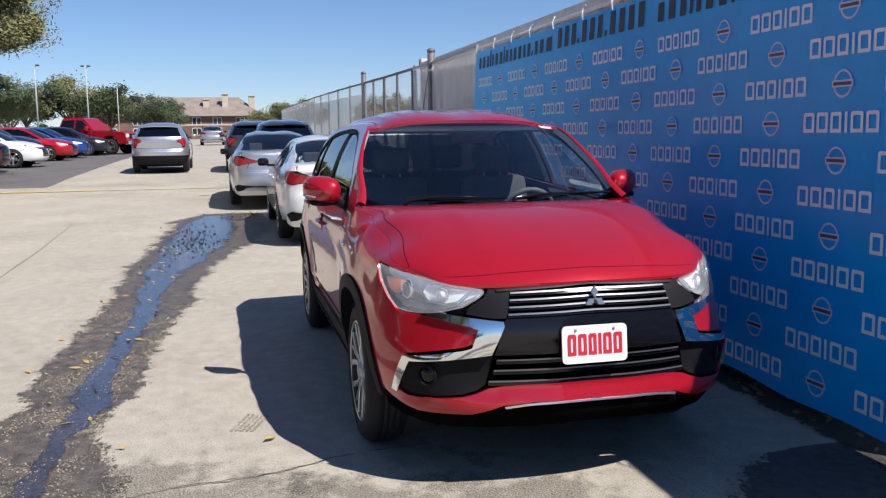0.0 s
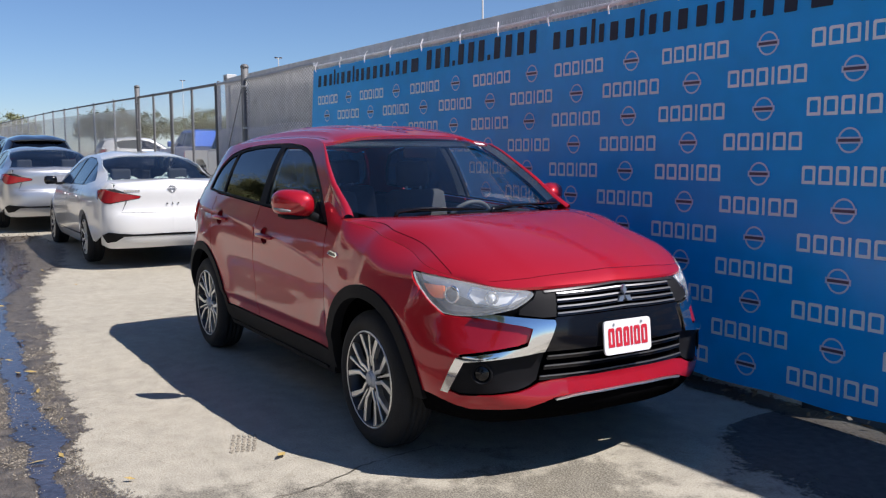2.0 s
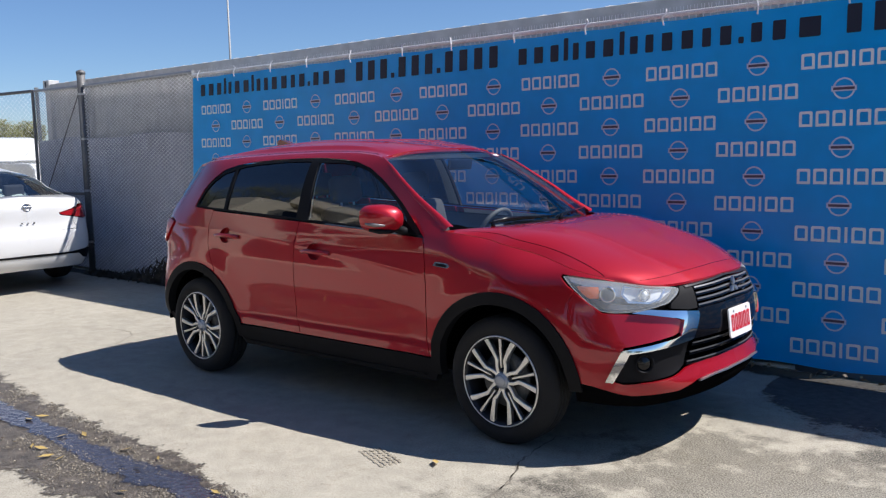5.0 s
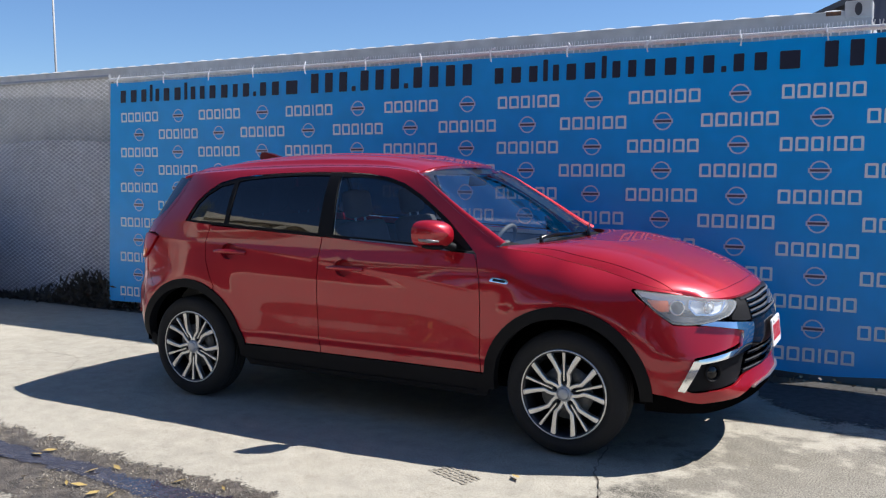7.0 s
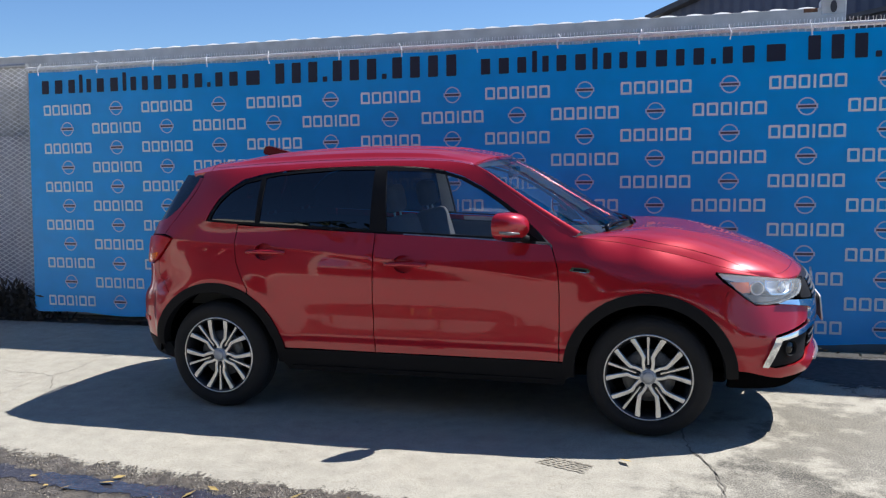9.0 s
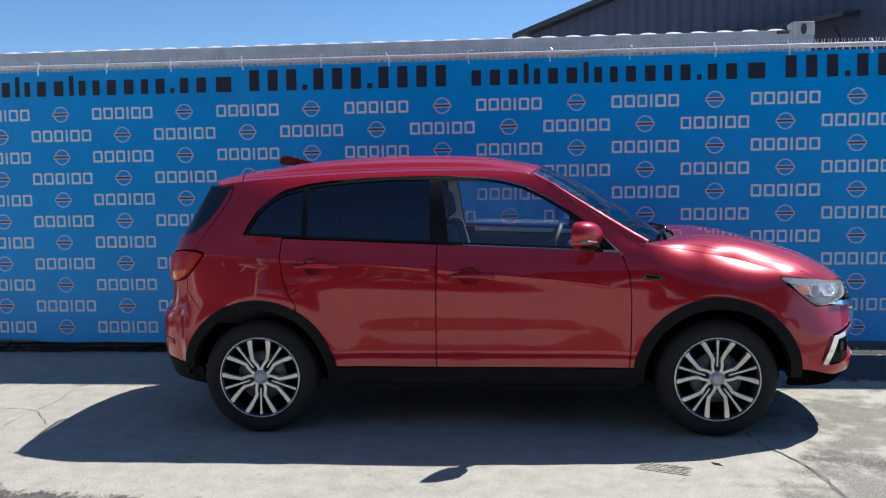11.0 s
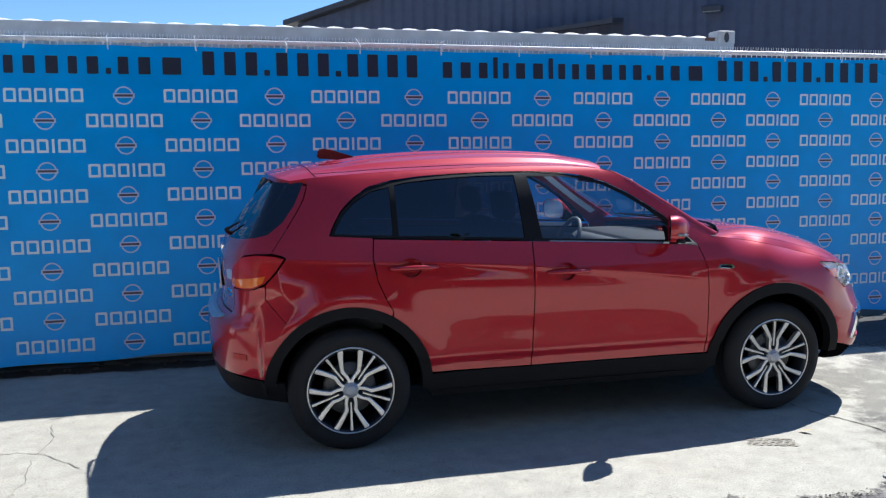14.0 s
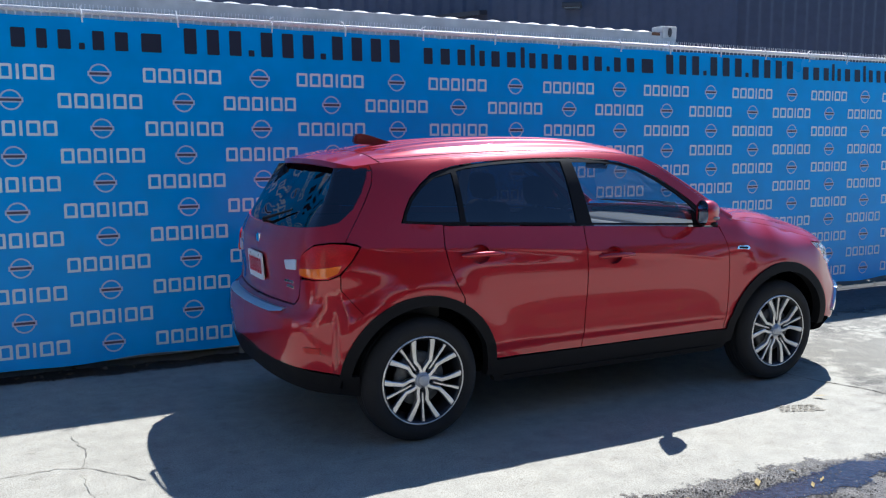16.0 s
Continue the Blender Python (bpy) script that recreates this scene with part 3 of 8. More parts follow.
def panel_mesh(name, shape, outline, material, holes=(), step=0.035, lift=0.0, depth=0.014, side=-1, shrink=0.0):
    """A piece of skin cut out by an outline in (s, z), with turned-in edges. side: -1 the car's right flank, 1 its left, 0 both as one piece."""
    loops = [dense(outline, step)] + [dense(h, step) for h in holes]
    pts, edges, faces_in = [], [], []
    for lp in loops:
        n0, k = len(pts), len(lp)
        pts += lp
        edges += [(n0 + i, n0 + (i + 1) % k) for i in range(k)]
        faces_in.append(list(range(n0, n0 + k)))
    s0, s1 = min(p[0] for p in outline), max(p[0] for p in outline)
    z0, z1 = min(p[1] for p in outline), max(p[1] for p in outline)
    ns, nz = int((s1 - s0) / step), int((z1 - z0) / step)
    rows = []
    if shape.crease and s1 - s0 > 0.4:
        for off in (0.02, 0.006, -0.006, -0.02, -0.04, -0.07):
            for i in range(1, int((s1 - s0) / 0.03)):
                q = (s0 + 0.03 * i, shape.crease(s0 + 0.03 * i) + off)
                if -1.8 < q[0] < 0.95 and inside(loops[0], *q) and not any(inside(h, *q) for h in loops[1:]):
                    if min((q[0] - p[0]) ** 2 + (q[1] - p[1]) ** 2 for lp in loops for p in lp) > 0.008 ** 2:
                        rows.append(q)
        pts += rows
    for i in range(1, ns + 1):
        for j in range(1, nz + 1):
            q = (s0 + i * step, z0 + j * step)
            if rows and -0.08 < q[1] - shape.crease(q[0]) < 0.03 and -1.8 < q[0] < 0.95:
                continue
            if inside(loops[0], *q) and not any(inside(h, *q) for h in loops[1:]):
                if min((q[0] - p[0]) ** 2 + (q[1] - p[1]) ** 2 for lp in loops for p in lp) > (0.45 * step) ** 2:
                    pts.append(q)
    co, _, tris, *_ = delaunay_2d_cdt([Vector(p) for p in pts], edges, faces_in, 2, 1e-5)
    used = sorted({v for t in tris for v in t})
    index = {v: i for i, v in enumerate(used)}
    skin = [shape.at(co[v].x, co[v].y, lift) for v in used]
    tris = [tuple(index[v] for v in t) for t in tris]
    count = {}
    for t in tris:
        for a, b in zip(t, t[1:] + t[:1]):
            key = (min(a, b), max(a, b))
            count[key] = (count.get(key, (0,))[0] + 1, a, b)
    rim = [(a, b) for n, a, b in count.values() if n == 1]
    verts, faces = list(skin), list(tris)
    if depth:
        inner = {}
        for a, b in rim:
            for v in (a, b):
                if v not in inner:
                    q = co[used[v]]
                    inner[v] = (len(verts), len(verts) + 1)
                    verts += [skin[v], shape.at(q.x, q.y, lift - depth)]
            faces.append((inner[b][0], inner[a][0], inner[a][1], inner[b][1]))
    smooth = [True] * len(tris) + [False] * (len(faces) - len(tris))
    skin_n = [shape.normal(co[v].x, co[v].y) for v in used]
    skin_n += [Vector((0, 0, 0))] * (len(verts) - len(skin))
    out_v, out_f, out_s, out_n = [], [], [], []
    for sg in ((-1, 1) if side == 0 else (side,)):
        n0 = len(out_v)
        out_n += [Vector((n.x, sg * n.y, n.z)) for n in skin_n]
        out_v += [(v.x, sg * v.y, v.z) for v in verts]
        out_f += [tuple(n0 + i for i in (f if sg < 0 else f[::-1])) for f in faces]
        out_s += smooth
    me = mesh_of(name, out_v, out_f, material)
    me.polygons.foreach_set("use_smooth", out_s)
    me.normals_split_custom_set_from_vertices(out_n)
    SKIN_NORMALS[me.name] = out_n
    return me


SKIN_NORMALS = {}


def mirror_mesh(me, name=None):
    """A copy of a mesh for the other flank."""
    other = me.copy()
    other.transform(Matrix.Diagonal((1, -1, 1, 1)))
    other.flip_normals()
    if me.name in SKIN_NORMALS:
        other.normals_split_custom_set_from_vertices([Vector((n.x, -n.y, n.z)) for n in SKIN_NORMALS[me.name]])
    return other


def arc(cx, cz, r, a0, a1, k=16):
    return [(cx + r * math.cos(radians(a0 + (a1 - a0) * i / k)), cz + r * math.sin(radians(a0 + (a1 - a0) * i / k))) for i in range(k + 1)]


def arc_on(shape, cx, cz, r, a0, a1, k=16):
    """An arc that is round seen from the side, in the shape's own (s, z)."""
    lo = [q[0] for q in shape.plan]
    out = []
    for x, z in arc(cx, cz, r, a0, a1, k):
        a, b = lo[0], lo[-1]
        for _ in range(30):
            m = (a + b) / 2
            if shape.base(m)[0].x < x:
                a = m
            else:
                b = m
        out.append((round((a + b) / 2, 4), z))
    return out


def coons(left, right, start, end, nu, nv, bulge=None):
    """A patch between four edges: left(u), right(u) run from start to end; start(v), end(v) from left to right."""
    verts = []
    c00, c01, c10, c11 = left(0), right(0), left(1), right(1)
    for i in range(nu + 1):
        u = i / nu
        for j in range(nv + 1):
            v = j / nv
            p = (1 - v) * left(u) + v * right(u) + (1 - u) * start(v) + u * end(v)
            p = p - ((1 - u) * (1 - v) * c00 + (1 - u) * v * c01 + u * (1 - v) * c10 + u * v * c11)
            if bulge:
                p = p + bulge(u, v)
            verts.append(p)
    faces = [(i * (nv + 1) + j, (i + 1) * (nv + 1) + j, (i + 1) * (nv + 1) + j + 1, i * (nv + 1) + j + 1) for i in range(nu) for j in range(nv)]
    return verts, faces


def patch_mesh(name, left, right, start, end, nu, nv, material, bulge=None, depth=0.015, down=Vector((0, 0, -1))):
    """A patch mirrored over the car's middle: left(u) is the middle line. It has turned-down edges."""
    verts, faces = coons(left, right, start, end, nu, nv, bulge)
    k = nv + 1
    full, idx = [], {}
    for i in range(nu + 1):
        for j in range(-nv, nv + 1):
            p = verts[i * k + abs(j)]
            idx[i, j] = len(full)
            full.append(Vector((p.x, p.y if j >= 0 else -p.y, p.z)))
    quads = [(idx[i, j], idx[i, j + 1], idx[i + 1, j + 1], idx[i + 1, j]) for i in range(nu) for j in range(-nv, nv)]
    a, b, c = (full[v] for v in quads[len(quads) // 2][:3])
    if (b - a).cross(c - a).dot(down) > 0:
        quads = [q[::-1] for q in quads]
    smooth = [True] * len(quads)
    if depth:
        loop = [idx[0, j] for j in range(-nv, nv + 1)] + [idx[i, nv] for i in range(1, nu + 1)] + [idx[nu, j] for j in range(nv - 1, -nv - 1, -1)] + [idx[i, -nv] for i in range(nu - 1, 0, -1)]
        n0 = len(full)
        for v in loop:
            full += [full[v], full[v] + down * depth]
        n = len(loop)
        for i in range(n):
            a, b = n0 + 2 * i, n0 + 2 * ((i + 1) % n)
            quads.append((a, b, b + 1, a + 1))
            smooth.append(False)
    me = mesh_of(name, full, quads, material)
    me.polygons.foreach_set("use_smooth", smooth)
    return me


def curve(points):
    """A function of u in 0..1 through points, by length."""
    pts = [Vector(p) for p in points]
    d = [0.0]
    for a, b in zip(pts, pts[1:]):
        d.append(d[-1] + (b - a).length)
    rows = [(x / d[-1], *p) for x, p in zip(d, pts)]
    return lambda u: Vector(spline(rows, u))


def wheel_parts(parent, x, y, z, side, radius, width, rim, style, turn=0.0):
    """A wheel: tyre, rim, spokes, disc, hub cap. side: -1 right, 1 left; y is the outer face."""
    place = pose(x, y, z, 0, 0, 0) @ Matrix.Diagonal((1, side, 1, 1)) @ Matrix.Rotation(turn, 4, "Y")
    w = thing("wheel", place)
    w.parent = parent
    key = (style, radius, width, rim)
    if key not in WHEELS:
        made = {}
        prof = [(rim + 0.005, -0.012), (rim + 0.022, -0.004), (radius * 0.80, 0.004), (radius * 0.90, -0.004), (radius * 0.965, -0.022), (radius * 0.992, -0.042)]
        for g in range(4):
            a = -0.045 - (width - 0.09) * (g + 0.15) / 4
            prof += [(radius, a), (radius, a - (width - 0.09) / 4 * 0.72), (radius - 0.008, a - (width - 0.09) / 4 * 0.76), (radius - 0.008, a - (width - 0.09) / 4 * 0.94)]
        prof += [(radius * 0.965, -width + 0.02), (radius * 0.85, -width), (rim, -width + 0.01)]
        v, f = lathe(prof, 56)
        made["tyre"] = mesh_of("tyre", v, [q[::-1] for q in f], RUBBER, True)
        v, f = lathe([(rim + 0.008, -0.010), (rim + 0.002, -0.005), (rim - 0.010, -0.009), (rim - 0.016, -0.03), (rim - 0.03, -0.06), (rim - 0.035, -width + 0.03), (rim, -width + 0.005)], 56)
        made["rim"] = mesh_of("rim", v, [q[::-1] for q in f], ALLOY if style == "plain" else ALLOYDARK, True)
        v, f = lathe([(rim + 0.006, -0.008), (rim + 0.002, -0.003), (rim - 0.002, -0.004), (rim - 0.004, -0.012)], 56)
        made["rim_lip"] = mesh_of("rim_lip", v, [q[::-1] for q in f], ALLOY, True)
        v, f = lathe([(0.05, -0.07), (rim * 0.62, -0.07), (rim * 0.62, -0.10), (0.05, -0.10)], 32, closed=True)
        made["brake_disc"] = mesh_of("brake_disc", v, f, POST, True)
        v, f = lathe([(0.0, -width * 0.55), (rim - 0.02, -width * 0.55)], 32)
        made["back_shield"] = mesh_of("back_shield", v, [q[::-1] for q in f], LINER)
        v, f = lathe([(0.001, -0.004), (0.026, -0.005), (0.031, -0.010), (0.033, -0.02)], 24)
        made["hub_cap"] = mesh_of("hub_cap", v, [q[::-1] for q in f], HUBSILVER, True)

        def leg(points, half, material, y_face, thick):
            """A spoke leg along (radius, degrees, half width) points, crowned toward the hub."""
            verts, quads = [], []
            for r, a, h in points:
                c, s_ = math.cos(radians(a)), math.sin(radians(a))
                yy = y_face(r)
                for off, dy in ((-h, -thick), (-h, -0.003), (-h * 0.7, 0), (h * 0.7, 0), (h, -0.003), (h, -thick)):
                    verts.append((r * c - off * s_, yy + dy, r * s_ + off * c))
            for i in range(len(points) - 1):
                for j in range(5):
                    quads.append((6 * i + j, 6 * i + j + 1, 6 * i + 7 + j, 6 * i + 6 + j))
            return verts, quads

        face = lambda r: -0.008 - 0.020 * (1 - r / rim) ** 1.3
        pieces = []
        if style == "split":
            for sg in (-1, 1):
                pieces.append(leg([(0.028, 10 * sg, 0.014), (0.055, 10.5 * sg, 0.010), (0.082, 16.5 * sg, 0.0100), (0.114, 23.5 * sg, 0.0112), (0.150, 19.8 * sg, 0.0120), (0.19, 16.6 * sg, 0.0138), (rim - 0.006, 14.0 * sg, 0.0155)], 0, ALLOY, face, 0.03))
            pieces.append(leg([(0.070, 36, 0.0050), (0.11, 36, 0.0058), (0.17, 36, 0.0070), (rim - 0.006, 36, 0.0092)], 0, ALLOY, lambda r: face(r) - 0.003, 0.025))
            step_deg = 72
        elif style == "five":
            pieces.append(leg([(0.03, 0, 0.03), (0.08, 0, 0.028), (0.14, 0, 0.024), (rim - 0.008, 0, 0.034)], 0, ALLOY, face, 0.03))
            step_deg = 72
        else:
            pieces.append(leg([(0.03, 0, 0.012), (0.09, 2, 0.012), (0.15, 4, 0.014), (rim - 0.008, 5, 0.02)], 0, ALLOY, face, 0.03))
            step_deg = 36
        for n, (v, q) in enumerate(pieces):
            made[f"leg{n}"] = mesh_of("spoke", v, q, ALLOY)
        v, f = lathe([(0.033, -0.012), (0.040, -0.016), (0.044, -0.026), (0.048, -0.05)], 24)
        made["hub"] = mesh_of("hub", v, [q[::-1] for q in f], HUBSILVER, True)
        v, f = lathe([(0.0, -0.010), (0.009, -0.012), (0.011, -0.04)], 10)
        made["nut"] = mesh_of("wheel_nut", v, [q[::-1] for q in f], ALLOYDARK, True)
        made["step"] = step_deg
        WHEELS[key] = made
    made = WHEELS[key]
    for name in ("tyre", "rim", "rim_lip", "brake_disc", "back_shield", "hub_cap", "hub"):
        child(name, made[name], w)
    for g in range(360 // made["step"]):
        spin = Matrix.Rotation(radians(made["step"] * g), 4, "Y")
        for n in range(4):
            if f"leg{n}" in made:
                child("spoke", made[f"leg{n}"], w, "", spin)
    for g in range(5):
        a = -radians(72 * g + 36)
        child("wheel_nut", made["nut"], w, "", pose(0.056 * math.cos(a), -0.014, 0.056 * math.sin(a)))
    return w


WHEELS = {}


def plate_of(parent, place, mark, label):
    """A white plate with a red word drawn as plain shapes."""
    bm = bmesh.new()
    add_prism(bm, rounded(-0.1525, 0.1525, -0.078, 0.078, 0.020), -0.004, 0.004, pose(0, 0, 0, 90, 0, 0))
    plate = part("number_plate", bm, PLATEWHITE, parent, label, place=place)
    child("plate_mark", mark, plate, "", pose(0, -0.006, 0))
    for sx in (-0.09, 0.09):
        v, f = lathe([(0.0, -0.009), (0.006, -0.008), (0.007, -0.004)], 8)
        child("screw", mesh_of("screw", v, [q[::-1] for q in f], STEEL), plate, "", pose(sx, 0, 0.06))
    return plate

# ---- the red compact SUV ----
def flank_line(s):
    """Height of the sharp line that climbs from the front fender through the handles to the tail light."""
    return straight([(-2.0, 1.082), (-1.6, 1.068), (-1.25, 1.052), (-0.9, 1.035), (-0.42, 1.000), (-0.1, 0.968), (0.4, 0.922), (0.66, 0.890), (0.95, 0.850)], s)


def flank_relief(s, x, z):
    """Undercut below the sharp line, hollow lower doors, and rounded haunches over the wheels."""
    out = 0.0
    w = smooth01(-1.95, -1.45, s) * (1 - smooth01(0.66, 0.95, s))
    if w:
        d = flank_line(s) - z
        if d > 0:
            out += w * 0.0065 * (d / 0.045) * math.exp(1 - d / 0.045)
        else:
            out += w * 0.006 * (1 - math.exp(d / 0.05))
    w = smooth01(-1.0, -0.4, s) * (1 - smooth01(0.3, 0.86, s))
    out += w * 0.004 * math.exp(-((z - 0.63) / 0.075) ** 2)
    for cx, high in ((-1.335, 0.020), (1.335, 0.016)):
        r = math.hypot(x - cx, z - 0.342)
        if 0.2 < r < 0.85 and abs(s) < 1.95:
            out -= high * math.exp(-((max(r, 0.47) - 0.47) / 0.105) ** 2) * smooth01(0.25, 0.5, z)
    return out


SUV = Shape(
    plan=[(-2.93, -2.085, 0.0), (-2.62, -2.075, 0.31), (-2.34, -2.03, 0.585), (-2.14, -1.945, 0.745), (-1.92, -1.79, 0.845), (-1.62, -1.57, 0.885), (-1.3, -1.3, 0.897),
          (-0.8, -0.8, 0.900), (0, 0, 0.903), (0.8, 0.8, 0.905), (1.3, 1.3, 0.903), (1.58, 1.575, 0.89), (1.80, 1.79, 0.86), (2.0, 1.97, 0.795), (2.22, 2.125, 0.65),
          (2.46, 2.212, 0.43), (2.7, 2.258, 0.20), (2.9, 2.268, 0.0)],
    profiles=[
        (-2.45, [(0.18, 0.16), (0.35, 0.05), (0.48, 0.012), (0.60, 0.0), (0.66, 0.002), (0.705, 0.014), (0.735, 0.045), (0.755, 0.088), (0.80, 0.098), (0.86, 0.100), (0.96, 0.090), (1.06, 0.095), (1.14, 0.125), (1.22, 0.175), (1.36, 0.285), (1.48, 0.40), (1.56, 0.49)]),
        (-1.95, [(0.18, 0.14), (0.35, 0.04), (0.48, 0.008), (0.60, 0.0), (0.72, 0.006), (0.80, 0.02), (0.86, 0.025), (0.95, 0.03), (1.06, 0.05), (1.14, 0.085), (1.22, 0.13), (1.36, 0.22), (1.48, 0.305), (1.56, 0.38)]),
        (-1.25, [(0.18, 0.10), (0.32, 0.06), (0.40, 0.046), (0.455, 0.040), (0.50, 0.022), (0.54, 0.020), (0.62, 0.013), (0.74, 0.004), (0.85, 0.0), (0.94, 0.003), (1.0, 0.012), (1.06, 0.032), (1.13, 0.056), (1.22, 0.085), (1.36, 0.145), (1.46, 0.205), (1.52, 0.255), (1.56, 0.31)]),
        (0.65, [(0.18, 0.10), (0.32, 0.06), (0.40, 0.046), (0.455, 0.040), (0.50, 0.022), (0.54, 0.020), (0.62, 0.013), (0.74, 0.004), (0.85, 0.0), (0.92, 0.004), (0.98, 0.016), (1.04, 0.038), (1.12, 0.066), (1.22, 0.105), (1.36, 0.165), (1.46, 0.22), (1.52, 0.265), (1.56, 0.315)]),
        (0.95, [(0.18, 0.10), (0.32, 0.055), (0.40, 0.040), (0.455, 0.034), (0.50, 0.018), (0.54, 0.016), (0.62, 0.008), (0.74, 0.0), (0.85, 0.0), (0.92, 0.005), (0.98, 0.018), (1.04, 0.043), (1.08, 0.064), (1.12, 0.092), (1.22, 0.16), (1.36, 0.25), (1.46, 0.32), (1.56, 0.40)]),
        (1.25, [(0.18, 0.10), (0.32, 0.05), (0.42, 0.03), (0.52, 0.012), (0.62, 0.0), (0.74, -0.004), (0.84, 0.0), (0.91, 0.012), (0.97, 0.035), (1.02, 0.075), (1.06, 0.125), (1.10, 0.20), (1.2, 0.40)]),
        (1.70, [(0.18, 0.12), (0.32, 0.04), (0.42, 0.015), (0.52, 0.002), (0.62, 0.0), (0.74, 0.008), (0.84, 0.022), (0.90, 0.040), (0.94, 0.072), (0.98, 0.135), (1.05, 0.30)]),
        (2.12, [(0.18, 0.15), (0.30, 0.05), (0.36, 0.012), (0.42, 0.0), (0.57, 0.0), (0.66, 0.03), (0.745, 0.060), (0.82, 0.078), (0.88, 0.108), (0.93, 0.17), (1.0, 0.30)]),
        (2.48, [(0.18, 0.16), (0.28, 0.06), (0.34, 0.005), (0.40, -0.005), (0.46, 0.015), (0.55, 0.012), (0.63, 0.0), (0.72, 0.008), (0.80, 0.035), (0.86, 0.07), (0.90, 0.12), (0.96, 0.22)]),
    ], relief=flank_relief, crease=flank_line)

HUB_X, HUB_Z, TYRE_R = 1.335, 0.342, 0.342
ARCH = 0.425


def hood_edge_z(s):
    return spline([(0.93, 1.112), (1.2, 1.072), (1.45, 1.022), (1.7, 0.962), (1.9, 0.918), (2.12, 0.884), (2.3, 0.870), (2.6, 0.874), (2.9, 0.878)], s)


def rail_z(s):
    return spline([(-1.75, 1.470), (-1.55, 1.500), (-1.25, 1.520), (-0.9, 1.536), (-0.5, 1.548), (-0.1, 1.550), (0.15, 1.540), (0.32, 1.508), (0.49, 1.400), (0.66, 1.286), (0.82, 1.180), (0.93, 1.112)], s)


def make_red_car():
    car = thing("compact_suv", pose(0.0, -0.048, 0.0, 0, 0, 0.2) @ Matrix.Diagonal((1, 0.945, 1, 1)), "metallic red compact SUV with black cladding, parked by the banner", "car")
    S = SUV

    def both(name, outline, material, label="", parent=car, **kw):
        me = panel_mesh(name, S, outline, material, side=-1, **kw)
        a = child(name, me, parent, label)
        b = child(name, mirror_mesh(me), parent, label)
        return a, b

    def whole(name, outline, material, label="", parent=car, **kw):
        """A piece that crosses the car's middle."""
        return child(name, panel_mesh(name, S, outline, material, side=0, **kw), parent, label)

    g = 0.003
    over = [(-1.415, 1.238), (-1.362, 1.315), (-1.278, 1.386), (-1.19, 1.442), (-1.05, 1.476), (-0.89, 1.495), (-0.69, 1.507), (-0.45, 1.514), (-0.20, 1.514), (-0.013, 1.503), (0.12, 1.485), (0.252, 1.448), (0.38, 1.385), (0.505, 1.308), (0.60, 1.242), (0.707, 1.15)]
    DLO = [(-1.438, 1.190)] + over + [(0.765, 1.084),
           (0.36, 1.102), (-0.25, 1.131), (-0.74, 1.153), (-1.17, 1.173)]
    # doors
    front_door = [(0.838, 0.405), (0.845, 0.60), (0.846, 0.80), (0.838, 0.93), (0.815, 1.01), (0.79, 1.067), (0.36, 1.095), (-0.264 + g, 1.124), (-0.276 + g, 0.405)]
    rear_door = [(-0.276 - g, 0.405), (-0.264 - g, 1.124), (-0.74, 1.146), (-1.180, 1.166), (-1.190, 1.063), (-1.170, 0.945), (-1.130, 0.85), (-1.090, 0.775)] + arc_on(S, -HUB_X, HUB_Z, ARCH + 0.004, 56, 9, 10)
    for name, outline in (("front_door", front_door), ("rear_door", rear_door)):
        hx, hz = (-0.075, 0.948) if name == "front_door" else (-0.985, 1.008)
        hole = [(hx + 0.064 * math.cos(a), hz + 0.052 * math.sin(a)) for a in (2 * math.pi * i / 22 for i in range(22))]
        for d, sg in zip(both(name, outline, PAINT_RED, "metallic red door", holes=[hole]), (-1, 1)):
            cup, grip = handle_meshes(S, hx, hz)
            child("handle_cup", cup if sg < 0 else mirror_mesh(cup), d)
            child("door_handle", grip if sg < 0 else mirror_mesh(grip), d)
    # front fender: from the door to the lamp and bumper, round the arch
    top = [(s, hood_edge_z(s) - 0.002) for s in (0.93, 1.05, 1.2, 1.35, 1.5, 1.62, 1.72, 1.8, 1.9, 2.0)]
    fender = [(0.838 + 2 * g, 0.405), (0.845 + 2 * g, 0.60), (0.846 + 2 * g, 0.80), (0.838 + 2 * g, 0.93), (0.82, 1.01), (0.80, 1.07), (0.84, 1.14), (0.90, 1.118)] + top
    fender += [(2.0, 0.896), (1.869, 0.911), (1.776, 0.921), (1.700, 0.928), (1.694, 0.915), (1.735, 0.875), (1.770, 0.852), (1.770, 0.840), (1.69, 0.70)] + arc_on(S, HUB_X, HUB_Z, ARCH, 46, 171, 22)
    for f in both("front_fender", fender, PAINT_RED, "metallic red fender"):
        pass
    # rear quarter with the thick rear pillar
    quarter = [(-1.180 - 2 * g, 1.170), (-1.2, 1.174), (-1.450, 1.190)] + [(x - 0.005, z + 0.008) for x, z in over] + [(0.777, 1.088), (0.80, 1.07), (0.84, 1.14), (0.90, 1.118), (0.93, 1.116)]
    quarter += [(s, rail_z(s)) for s in (0.82, 0.66, 0.49, 0.40, 0.32, 0.24, 0.15, 0.0, -0.2, -0.5, -0.9, -1.25, -1.45, -1.60)]
    quarter += [(-1.589, 1.46), (-1.614, 1.39), (-1.672, 1.31), (-1.752, 1.225), (-1.830, 1.152), (-1.870, 1.106), (-1.782, 1.092), (-1.750, 1.078), (-1.832, 0.998), (-1.912, 0.938), (-1.912, 0.86), (-1.762, 0.74)]
